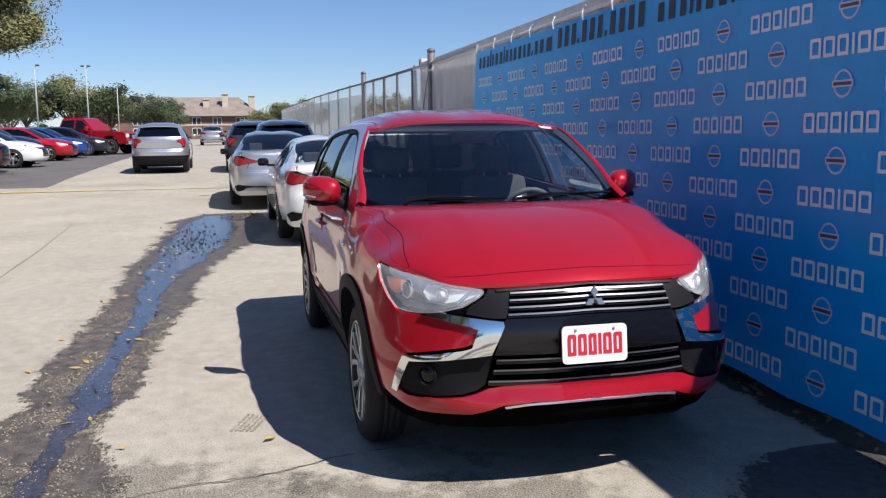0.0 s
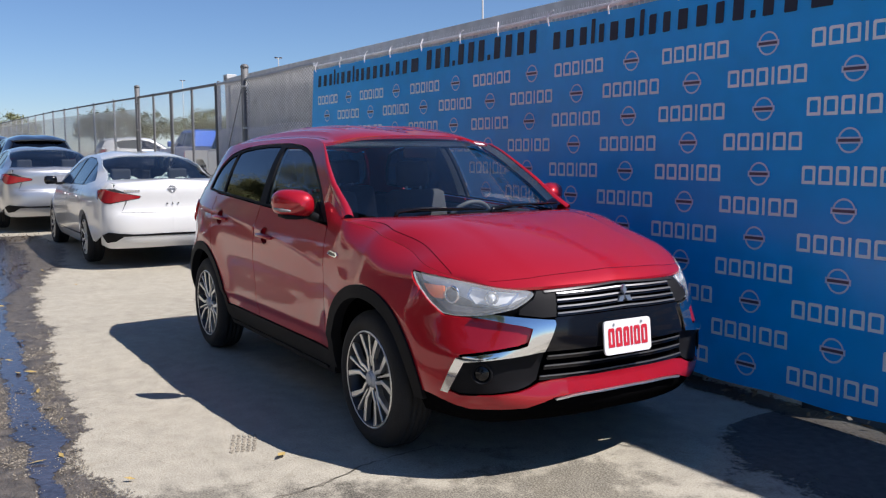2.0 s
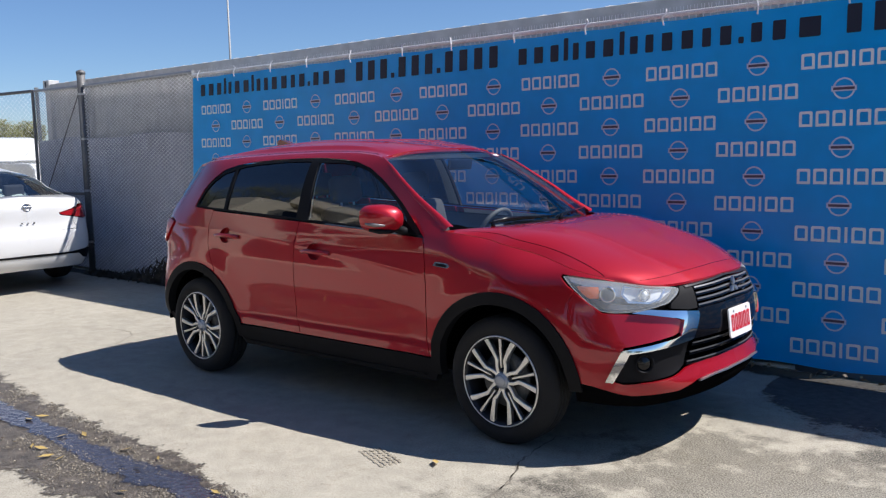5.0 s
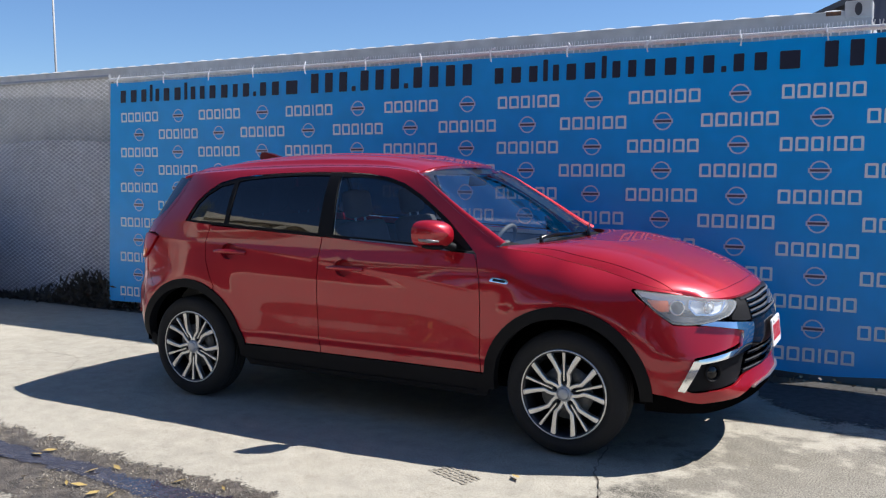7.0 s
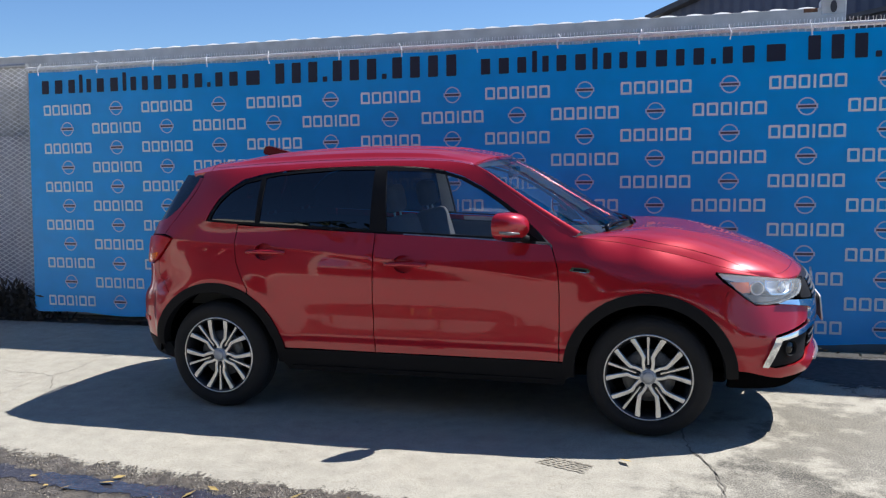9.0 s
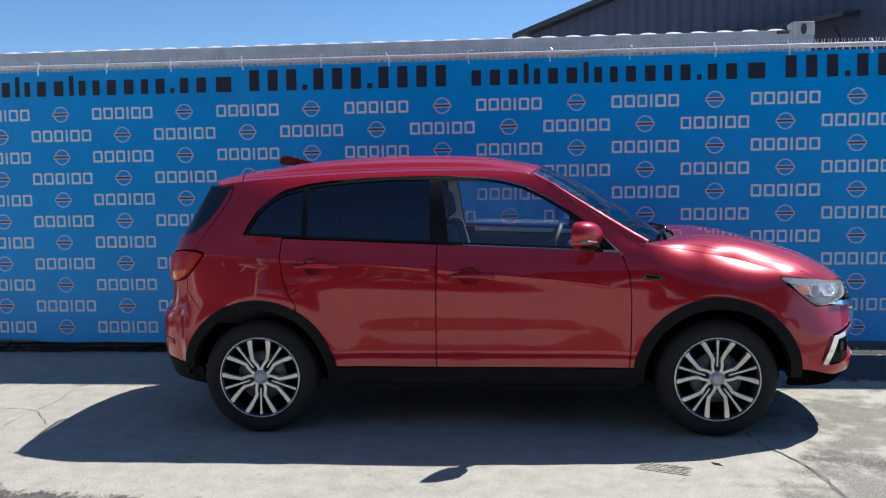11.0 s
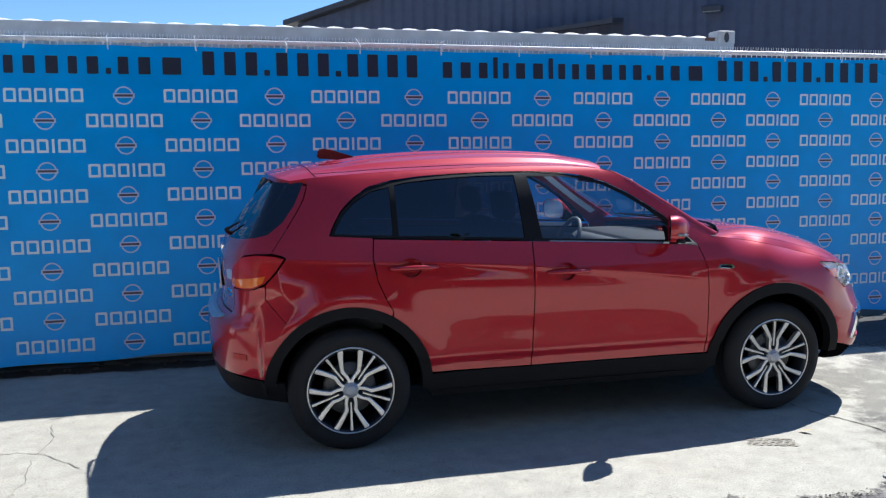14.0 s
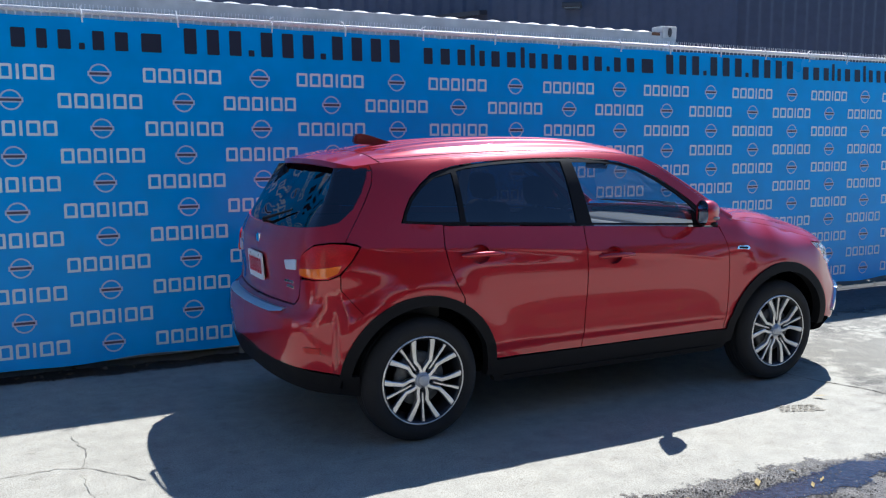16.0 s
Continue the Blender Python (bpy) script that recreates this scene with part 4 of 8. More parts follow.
    quarter += arc_on(S, -HUB_X, HUB_Z, ARCH, 135, 59, 14) + [(-1.090 - 2 * g, 0.775), (-1.130 - 2 * g, 0.85), (-1.170 - 2 * g, 0.945), (-1.190 - 2 * g, 1.063)]
    both("quarter_panel", quarter, PAINT_RED, "metallic red side frame and rear quarter")
    # black window surround and panes
    front_glass = [(-0.197, 1.138), (-0.240, 1.492), (-0.013, 1.487), (0.12, 1.468), (0.24, 1.434), (0.365, 1.372), (0.487, 1.296), (0.575, 1.230), (0.645, 1.166), (0.655, 1.100), (0.36, 1.114)]
    rear_glass = [(-0.305, 1.145), (-0.318, 1.500), (-0.55, 1.500), (-0.80, 1.486), (-0.97, 1.470), (-1.04, 1.456), (-1.04, 1.180), (-0.74, 1.166)]
    quarter_glass = [(-1.07, 1.184), (-1.07, 1.448), (-1.18, 1.424), (-1.28, 1.366), (-1.350, 1.302), (-1.400, 1.230), (-1.410, 1.200), (-1.2, 1.188)]
    both("window_surround", DLO, PLASTIC, "black window surround", holes=[front_glass, rear_glass, quarter_glass], lift=-0.004, depth=0.02)
    for name, o, m in (("front_window", front_glass, GLASS_SIDE), ("rear_window", rear_glass, GLASS_DARK), ("quarter_window", quarter_glass, GLASS_DARK)):
        for w in both(name, o, m, "tinted side glass" if m is GLASS_DARK else "clear side glass", lift=-0.012, depth=0):
            w.visible_shadow = m is GLASS_DARK
    # cladding: arch flares and sills
    flareF = arc_on(S, HUB_X, HUB_Z, 0.476, 184, 1, 34) + arc_on(S, HUB_X, HUB_Z, 0.412, 1, 184, 34)
    both("arch_flare", flareF, PLASTIC, "black plastic arch flare", lift=0.012, depth=0.06, step=0.03)
    flareR = arc_on(S, -HUB_X, HUB_Z, 0.468, 174, -4, 34) + arc_on(S, -HUB_X, HUB_Z, 0.410, -4, 174, 34)
    both("arch_flare", flareR, PLASTIC, "black plastic arch flare", lift=0.010, depth=0.06, step=0.03)
    sill = [(-0.905, 0.40), (0.895, 0.40), (0.90, 0.33), (0.86, 0.265), (-0.86, 0.265), (-0.90, 0.33)]
    both("sill", sill, PLASTIC, "black plastic sill", lift=0.012, depth=0.05)
    both("sill_step", [(-0.83, 0.300), (0.81, 0.300), (0.79, 0.282), (-0.81, 0.282)], PLASTIC, "black ribbed side step", lift=0.022, depth=0.05)
    # front end
    lamp = [(1.708, 0.921), (1.776, 0.914), (1.869, 0.905), (1.966, 0.897), (2.056, 0.888), (2.156, 0.876), (2.256, 0.868), (2.336, 0.862), (2.398, 0.856), (2.414, 0.846), (2.386, 0.822), (2.316, 0.785), (2.236, 0.768), (2.156, 0.756), (2.076, 0.748), (1.996, 0.748), (1.921, 0.756), (1.846, 0.802), (1.773, 0.862)]
    for h, sg in zip(both("headlight", soften(lamp, 0.012), LENS_CLEAR, "clear headlight with an amber corner", lift=0.004, depth=0.012), (-1, 1)):
        h.visible_shadow = False
        back = panel_mesh("lamp_bowl", S, soften(lamp, 0.012), LAMPSILVER, lift=-0.045, depth=0, side=-1)
        child("lamp_bowl", back if sg < 0 else mirror_mesh(back), h)
        wide = [(2.10 + (a - 2.10) * 1.14, min(0.83 + (b - 0.83) * 1.35, hood_edge_z(2.10 + (a - 2.10) * 1.14) - 0.004)) for a, b in lamp]
        seal = panel_mesh("lamp_seal", S, wide, LINER, lift=-0.06, depth=0, side=-1)
        child("lamp_seal", seal if sg < 0 else mirror_mesh(seal), h, "dark lamp housing")
        amber = panel_mesh("amber_lens", S, soften([(1.778, 0.873), (1.898, 0.868), (1.904, 0.812), (1.848, 0.815), (1.818, 0.832)], 0.008), AMBER, lift=-0.022, depth=0.01, side=-1, step=0.02)
        child("amber_lens", amber if sg < 0 else mirror_mesh(amber), h, "amber corner lens")
        dark = panel_mesh("lamp_trim", S, soften([(1.796, 0.85), (1.866, 0.80), (1.931, 0.762), (2.076, 0.755), (2.186, 0.765), (2.326, 0.795), (2.386, 0.83), (2.286, 0.792), (2.116, 0.776), (1.986, 0.785), (1.896, 0.802)], 0.006), DASH, lift=-0.03, depth=0.01, side=-1, step=0.02)
        child("lamp_trim", dark if sg < 0 else mirror_mesh(dark), h)
        frame_o = soften([(2.086, 0.788), (2.041, 0.830), (2.056, 0.868), (2.186, 0.866), (2.361, 0.850), (2.296, 0.798), (2.216, 0.782)], 0.008)
        frame_i = soften([(2.094, 0.797), (2.056, 0.831), (2.068, 0.858), (2.186, 0.857), (2.336, 0.844), (2.286, 0.805), (2.216, 0.791)], 0.006)
        rf = panel_mesh("reflector", S, frame_i, REFLECTOR, lift=-0.034, depth=0, side=-1, step=0.02)
        child("reflector", rf if sg < 0 else mirror_mesh(rf), h, "bright reflector")
        fr = panel_mesh("reflector_frame", S, frame_o, CHROME, holes=[frame_i], lift=-0.026, depth=0.012, side=-1, step=0.02)
        child("reflector_frame", fr if sg < 0 else mirror_mesh(fr), h)
        for s_, z_, r_ in ((1.955, 0.834, 0.033), (2.19, 0.826, 0.026)):
            c, nrm = S.at(s_, z_, -0.03), S.base(s_)[1]
            turn = Matrix.Translation((c.x, -c.y if sg < 0 else c.y, c.z)) @ Matrix.Rotation(math.atan2(nrm.y * (-1 if sg < 0 else 1), nrm.x) + math.pi / 2, 4, "Z")
            v, f = lathe([(r_ * 1.22, -0.004), (r_ * 1.22, -0.016), (r_, -0.020), (r_ * 0.94, -0.008)], 28)
            child("projector_ring", mesh_of("projector_ring", v, f, CHROME, True), h, "", turn)
            v, f = lathe([(r_ * 0.94, -0.006), (r_ * 0.8, -0.014), (r_ * 0.5, -0.022), (0.001, -0.026)], 24)
            child("projector_lens", mesh_of("projector_lens", v, f, GLOSSBLACK if s_ < 2.05 else LAMPSILVER, True), h, "", turn)
    bumper = [(1.778, 0.846), (1.851, 0.791), (1.925, 0.745), (2.080, 0.738), (2.140, 0.738), (2.210, 0.731), (2.340, 0.714), (2.383, 0.700), (2.365, 0.645), (2.320, 0.630), (2.040, 0.585), (2.005, 0.50), (1.965, 0.424), (2.040, 0.404), (2.190, 0.411), (2.320, 0.424), (2.375, 0.438), (2.425, 0.458), (2.490, 0.468), (2.588, 0.473), (2.9, 0.477),
              (2.9, 0.412), (2.633, 0.408), (2.495, 0.395), (2.440, 0.377), (2.355, 0.353), (2.090, 0.343), (2.020, 0.354), (1.880, 0.388)] + arc_on(S, HUB_X, HUB_Z, ARCH + 0.02, 7.5, 45, 10)
    whole("front_bumper", bumper, PAINT_RED, "metallic red front bumper")
    chrome = [(2.090, 0.747), (2.195, 0.762), (2.340, 0.751), (2.492, 0.738), (2.496, 0.72), (2.480, 0.683), (2.440, 0.603), (2.340, 0.589), (2.067, 0.556), (2.025, 0.48), (1.985, 0.412), (1.947, 0.418), (1.988, 0.50), (2.028, 0.574), (2.320, 0.619), (2.358, 0.630), (2.385, 0.704), (2.340, 0.716), (2.212, 0.734)]
    both("chrome_trim", chrome, CHROME, "chrome boomerang trim", lift=0.016, depth=0.03, step=0.025)
    fogpocket = [(1.985, 0.424), (2.030, 0.50), (2.070, 0.572), (2.340, 0.606), (2.455, 0.622), (2.430, 0.54), (2.412, 0.472), (2.375, 0.450), (2.320, 0.434), (2.190, 0.419), (2.040, 0.410)]
    for pk, sg in zip(both("fog_surround", fogpocket, PLASTIC, "black fog lamp surround", lift=-0.012, depth=0.02), (-1, 1)):
        c, nrm = S.at(2.147, 0.505, -0.004), S.base(2.147)[1]
        turn = Matrix.Translation((c.x, sg * c.y, c.z)) @ Matrix.Rotation(math.atan2(nrm.y * sg, nrm.x) + math.pi / 2, 4, "Z")
        v, f = lathe([(0.050, 0.004), (0.046, -0.004), (0.040, -0.002), (0.036, 0.010)], 28)
        child("fog_ring", mesh_of("fog_ring", v, f, PLASTIC, True), pk, "", turn)
        v, f = lathe([(0.036, 0.009), (0.026, 0.003), (0.001, 0.0)], 24)
        child("fog_lens", mesh_of("fog_lens", v, f, GLOSSBLACK, True), pk, "", turn)
    both("grille_side", [(2.428, 0.856), (2.524, 0.856), (2.518, 0.80), (2.508, 0.748), (2.440, 0.747), (2.330, 0.760), (2.340, 0.784), (2.405, 0.822)], PLASTIC, "black panel beside the grille", lift=0.0, depth=0.02)
    whole("grille_bar", [(2.452, 0.600), (2.485, 0.683), (2.498, 0.738), (2.508, 0.746), (2.9, 0.754), (2.9, 0.606)], GLOSSBLACK, "gloss black bumper bar", lift=0.004, depth=0.03)
    # near-black sheet behind the slats carries the opening's shade in its colour
    whole("grille_back", [(2.400, 0.856), (2.9, 0.872), (2.9, 0.450), (2.470, 0.435), (2.395, 0.445), (2.440, 0.60), (2.480, 0.70)], LINER, "near-black sheet standing for the shaded grille opening", lift=-0.045, depth=0)
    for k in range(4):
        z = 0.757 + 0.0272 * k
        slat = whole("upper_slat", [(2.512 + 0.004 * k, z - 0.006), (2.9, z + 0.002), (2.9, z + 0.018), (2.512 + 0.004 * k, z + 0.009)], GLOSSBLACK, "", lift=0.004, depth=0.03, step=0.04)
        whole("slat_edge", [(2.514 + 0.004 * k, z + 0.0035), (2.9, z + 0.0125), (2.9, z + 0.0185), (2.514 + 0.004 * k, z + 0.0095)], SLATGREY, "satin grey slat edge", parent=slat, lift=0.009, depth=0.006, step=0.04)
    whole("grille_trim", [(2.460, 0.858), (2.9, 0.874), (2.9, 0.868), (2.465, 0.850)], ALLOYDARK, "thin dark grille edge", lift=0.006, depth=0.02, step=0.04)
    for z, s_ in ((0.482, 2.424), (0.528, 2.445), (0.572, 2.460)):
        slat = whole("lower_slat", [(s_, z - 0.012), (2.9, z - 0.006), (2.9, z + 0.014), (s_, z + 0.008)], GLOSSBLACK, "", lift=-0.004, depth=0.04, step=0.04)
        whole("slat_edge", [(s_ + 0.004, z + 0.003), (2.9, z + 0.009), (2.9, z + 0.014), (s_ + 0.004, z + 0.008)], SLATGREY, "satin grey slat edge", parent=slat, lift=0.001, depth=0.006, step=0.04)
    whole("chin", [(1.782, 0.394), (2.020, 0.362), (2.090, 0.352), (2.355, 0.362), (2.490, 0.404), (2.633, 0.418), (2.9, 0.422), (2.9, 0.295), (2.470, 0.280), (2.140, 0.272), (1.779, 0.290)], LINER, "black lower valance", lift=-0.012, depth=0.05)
    whole("skid_strip", [(2.495, 0.391), (2.588, 0.402), (2.659, 0.406), (2.9, 0.410), (2.9, 0.402), (2.659, 0.398), (2.588, 0.394), (2.500, 0.383)], ALLOY, "thin silver skid strip", lift=0.010, depth=0.02, step=0.04)
    # emblem: one plain chrome diamond on a dark ground
    bm = bmesh.new()
    for a0 in (90, 210, 330):
        c = Vector((0.026 * math.cos(radians(a0)), 0.026 * math.sin(radians(a0))))
        add_prism(bm, [(c.x + r * math.cos(radians(a0 + a)), c.y + r * math.sin(radians(a0 + a))) for r, a in ((0.025, 0), (0.0145, 90), (0.025, 180), (0.0145, 270))], 0, 0.012)
    e = S.at(2.9, 0.815, 0.012)
    part("emblem", bm, ALLOY, car, "chrome three-lobed emblem", place=Matrix.Translation((e.x, 0, e.z)) @ pose(0, 0, 0, 82, 0, 90))
    mark = wordmark_mesh(PLATERED, 0.265, 0.088, WORD, 0.015, "plate_mark")
    plate_of(car, pose(2.288, -0.018, 0.640, -6, 0, 90) @ Matrix.Diagonal((0.97, 1, 0.97, 1)), mark, "white plate with a red word mark")
    # hood, windscreen, roof
    edge = lambda s: (lambda p: Vector((p.x, p.y, p.z)))(S.at(s, hood_edge_z(s) + 0.001))
    ss = [0.93 + 0.0595 * i for i in range(21)]
    right = curve([edge(s) for s in ss])
    mid = curve([(1.205, 0, 1.131), (1.30, 0, 1.133), (1.45, 0, 1.120), (1.65, 0, 1.085), (1.85, 0, 1.032), (2.0, 0, 0.982), (2.1, 0, 0.935), (2.155, 0, 0.900), (edge(2.9).x, 0, edge(2.9).z)])
    cowl = curve([(1.205, 0, 1.131), (1.170, 0.35, 1.127), (1.085, 0.60, 1.121), edge(0.93)])
    front = curve([edge(2.9), edge(2.75), edge(2.6), edge(2.45), edge(2.3), edge(2.2), edge(2.12)])
    hood_bulge = lambda u, v: Vector((0, 0, 0.014 * math.sin(math.pi * u) ** 0.8 * math.sin(math.pi * v) ** 0.8 + 0.008 * (1 - smooth01(0.50, 0.585, v)) * math.sin(math.pi * u) ** 0.6 + 0.086 * v * v * (1 - v ** 4) * smooth01(-0.06, 0.30, u) * (1 - smooth01(0.55, 1.0, u))))
    child("hood", patch_mesh("hood", mid, right, cowl, front, 44, 26, PAINT_RED, hood_bulge, depth=0.012), car, "metallic red hood with raised creases")
    hv, _ = coons(mid, right, cowl, front, 44, 26, hood_bulge)
    for sg in (-1, 1):
        a, b = [], []
        for i in range(39):
            v = spline([(0, 0.965), (0.1, 0.93), (0.35, 0.925), (0.57, 0.915), (0.73, 0.91), (0.82, 0.945), (0.87, 0.992)], i / 44) * 26
            for rowl, dv in ((a, -0.05), (b, 0.05)):
                j = min(25, int(v + dv))
                p = hv[i * 27 + j].lerp(hv[i * 27 + j + 1], min(1.0, v + dv - j))
                rowl.append(p + Vector((0, 0, 0.0015)))
        child("hood_gap", patch_strip(a, b, LINER, sg, "hood_gap"), car, "thin dark hood shut line")
    for sg in (-1, 1):
        a, b = [], []
        for j in range(23):
            for rowl, back in ((a, 0.071), (b, 0.0742)):
                i, gone = 44, 0.0
                while i > 1 and gone + (hv[i * 27 + j] - hv[(i - 1) * 27 + j]).length < back:
                    gone += (hv[i * 27 + j] - hv[(i - 1) * 27 + j]).length
                    i -= 1
                p, q = hv[i * 27 + j], hv[(i - 1) * 27 + j]
                rowl.append(p.lerp(q, (back - gone) / (q - p).length) + Vector((0.0006, 0, 0.0016)))
        child("hood_gap", patch_strip(a, b, REDDARK, sg, "hood_gap"), car, "thin hood shut line across the nose")
    head = [(0.375, 0, 1.566), (0.355, 0.25, 1.562), (0.318, 0.44, 1.548), (0.285, 0.55, 1.526)]
    rail = lambda s: (lambda p: Vector((p.x, p.y, p.z)))(S.at(s, rail_z(s) + 0.001))
    h_end = rail(0.30)
    header = curve(head + [h_end])
    roof_mid = curve([head[0], (0.20, 0, 1.595), (0.0, 0, 1.617), (-0.3, 0, 1.632), (-0.6, 0, 1.633), (-1.0, 0, 1.617), (-1.3, 0, 1.592), (-1.52, 0, 1.566)])
    roof_right = curve([rail(s) for s in (0.30, 0.24, 0.15, 0.05, -0.1, -0.3, -0.5, -0.7, -0.9, -1.1, -1.25, -1.40, -1.52)])
    roof_rear = curve([(-1.52, 0, 1.566), (-1.51, 0.3, 1.560), (-1.50, 0.5, 1.540), rail(-1.52)])
    roof_bulge = lambda u, v: Vector((0, 0, 0.022 * math.sin(math.pi * v) * math.sin(math.pi * min(1, u * 1.15)) ** 0.5 - 0.008 * (smooth01(0.80, 0.86, v) - smooth01(0.90, 0.97, v)) * math.sin(math.pi * u) ** 0.3))
    ribs = lambda u, v: 0.0055 * sum(math.exp(-((v - c) / 0.022) ** 2) for c in (0.20, 0.40, 0.60, 0.78)) * smooth01(0.10, 0.18, u) * (1 - smooth01(0.86, 0.95, u))
    plain_roof = roof_bulge
    roof_bulge = lambda u, v: plain_roof(u, v) + Vector((0, 0, ribs(u, v)))
    child("roof", patch_mesh("roof", roof_mid, roof_right, header, roof_rear, 44, 90, PAINT_RED, roof_bulge, depth=0.02), car, "metallic red roof")
    rv, _ = coons(roof_mid, roof_right, header, roof_rear, 44, 90, roof_bulge)
    for sg in (-1, 1):
        a, b = [], []
        for i in range(2, 45):
            for rowl, v in ((a, 81.0), (b, 81.85)):
                j = int(v)
                rowl.append(rv[i * 91 + j].lerp(rv[i * 91 + j + 1], v - j) + Vector((0, 0, 0.0015)))
        child("roof_seam", patch_strip(a, b, LINER, sg, "roof_seam"), car, "thin dark roof seam")
        a, b = [], []
        for j in range(91):
            q, r = rv[43 * 91 + j], rv[44 * 91 + j]
            a.append(q.lerp(r, 0.85) + Vector((0, 0, 0.0015)))
            b.append(r + Vector((0, 0, 0.0015)))
        child("spoiler_gap", patch_strip(b, a, LINER, sg, "spoiler_gap"), car, "thin dark gap before the spoiler")
    ws_base = [(1.13, 0, 1.135), (1.105, 0.35, 1.127), (1.03, 0.58, 1.108), (0.905, 0.715, 1.095)]
    stations = (0.30, 0.40, 0.49, 0.575, 0.66, 0.74, 0.82, 0.885, 0.93)
    inner = lambda s: rail(s) + Vector((0.008, -0.010, 0.002)).lerp(Vector((0.032, -0.050, 0.006)), (s - 0.30) / 0.585)
    a_pillar = curve([inner(s) for s in stations[:-1]])
    ws_head = curve([(x + 0.008, y * 0.95, z - 0.004) for x, y, z in head] + [a_pillar(0)])
    ws_mid = curve([(0.383, 0, 1.562), (0.62, 0, 1.445), (0.88, 0, 1.293), (1.13, 0, 1.135)])
    w = child("windscreen", patch_mesh("windscreen", ws_mid, a_pillar, ws_head, curve(ws_base[:3] + [a_pillar(1)]), 20, 16, GLASS_CLEAR, depth=0), car, "clear windscreen")
    w.visible_shadow = False
    rows = []
    for k in range(7):
        f = k / 6
        rows.append([rail(s).lerp(inner(s), f) + Vector((0.35, 0.30, 0.88)) * ((0.005 + 0.017 * (s - 0.30) / 0.63) * math.sin(math.pi * f) ** 0.7) + Vector((0, 0, 0.001)) for s in stations])
    for sg in (-1, 1):
        verts = [(p.x, sg * p.y, p.z) for r in rows for p in r]
        n = len(stations)
        faces = [(k * n + i, k * n + i + 1, (k + 1) * n + i + 1, (k + 1) * n + i) for k in range(6) for i in range(n - 1)]
        child("pillar_cap", mesh_of("pillar_cap", verts, [f if sg < 0 else f[::-1] for f in faces], PAINT_RED, True), car)
    # cowl and wipers
    back_row = [(1.10, 0, 1.130), (1.08, 0.35, 1.122), (1.0, 0.58, 1.106), (0.89, 0.71, 1.088)]
    front_row = [(1.225, 0, 1.112), (1.19, 0.35, 1.109), (1.11, 0.60, 1.098), (1.0, 0.71, 1.065)]
    child("cowl", patch_mesh("cowl", curve([back_row[0], front_row[0]]), curve([back_row[3], front_row[3]]), curve(back_row), curve(front_row), 6, 12, PLASTIC, depth=0.03), car, "black cowl panel")
    for xa, ya, xb, yb in ((1.158, 0.04, 0.965, 0.66), (1.065, -0.54, 1.160, -0.04)):
        za, zb = 1.143, 1.156 if yb > 0 else 1.152
        arm = [(xa + 0.02, ya - 0.03, 1.118), (xa + 0.012, ya - 0.012, za + 0.006), (xa * 0.75 + xb * 0.25 + 0.012, ya * 0.75 + yb * 0.25, za + 0.018), ((xa + xb) / 2 + 0.008, (ya + yb) / 2, za + 0.017), (xb + 0.004, yb, zb)]
        wip = part("wiper", tube(arm, [0.013, 0.013, 0.009, 0.006, 0.004], 8), GLOSSBLACK, car, "black wiper arm", smooth=True)
        part("blade", tube([(xa - 0.012, ya - 0.02, za - 0.002), ((xa + xb) / 2 - 0.012, (ya + yb) / 2, za + 0.006), (xb - 0.006, yb + 0.03, zb - 0.004)], [0.004, 0.006, 0.004], 6), WIPERBLACK, wip)
    # rear end
    tail = [(-1.767, 1.078), (-1.862, 1.092), (-1.987, 1.097), (-2.115, 1.084), (-2.217, 1.036), (-2.242, 0.98), (-2.242, 0.925), (-2.082, 0.914), (-2.002, 0.918), (-1.927, 0.943), (-1.845, 1.003)]
    for t, sg in zip(both("tail_light", soften(tail, 0.01), REDLENS, "red and amber tail light", lift=0.012, depth=0.03, step=0.025), (-1, 1)):
        am = panel_mesh("amber_lens", S, soften([(-1.907, 0.990), (-2.002, 0.978), (-2.102, 0.970), (-2.234, 0.966), (-2.234, 0.932), (-2.082, 0.921), (-2.007, 0.926), (-1.934, 0.950)], 0.008), AMBER, lift=0.016, depth=0.006, side=-1, step=0.025)
        child("amber_lens", am if sg < 0 else mirror_mesh(am), t, "amber lens")
    both("reverse_light", soften([(-2.292, 1.008), (-2.452, 0.992), (-2.437, 0.942), (-2.292, 0.952)], 0.01), LAMPSILVER, "white reversing lens on the tailgate", lift=0.006, depth=0.01, step=0.02)
    gate = [(-1.596, 1.46), (-1.622, 1.39), (-1.680, 1.31), (-1.760, 1.224), (-1.838, 1.150), (-1.879, 1.104), (-1.992, 1.104), (-2.122, 1.091), (-2.227, 1.041), (-2.254, 0.98), (-2.254, 0.90), (-2.282, 0.802), (-2.342, 0.765), (-2.93, 0.757), (-2.93, 1.160), (-2.662, 1.157), (-2.392, 1.165), (-2.045, 1.184), (-1.927, 1.202), (-1.785, 1.267), (-1.690, 1.354), (-1.637, 1.440), (-1.634, 1.46)]
    whole("tailgate", gate, PAINT_RED, "metallic red tailgate")
    rglass = [(-1.622, 1.478), (-1.627, 1.44), (-1.680, 1.348), (-1.777, 1.258), (-1.922, 1.192), (-2.042, 1.174), (-2.392, 1.156), (-2.93, 1.15), (-2.93, 1.480), (-2.382, 1.478)]
    r = whole("rear_screen", rglass, GLASS_DARK, "dark privacy rear screen", lift=-0.010, depth=0.01)
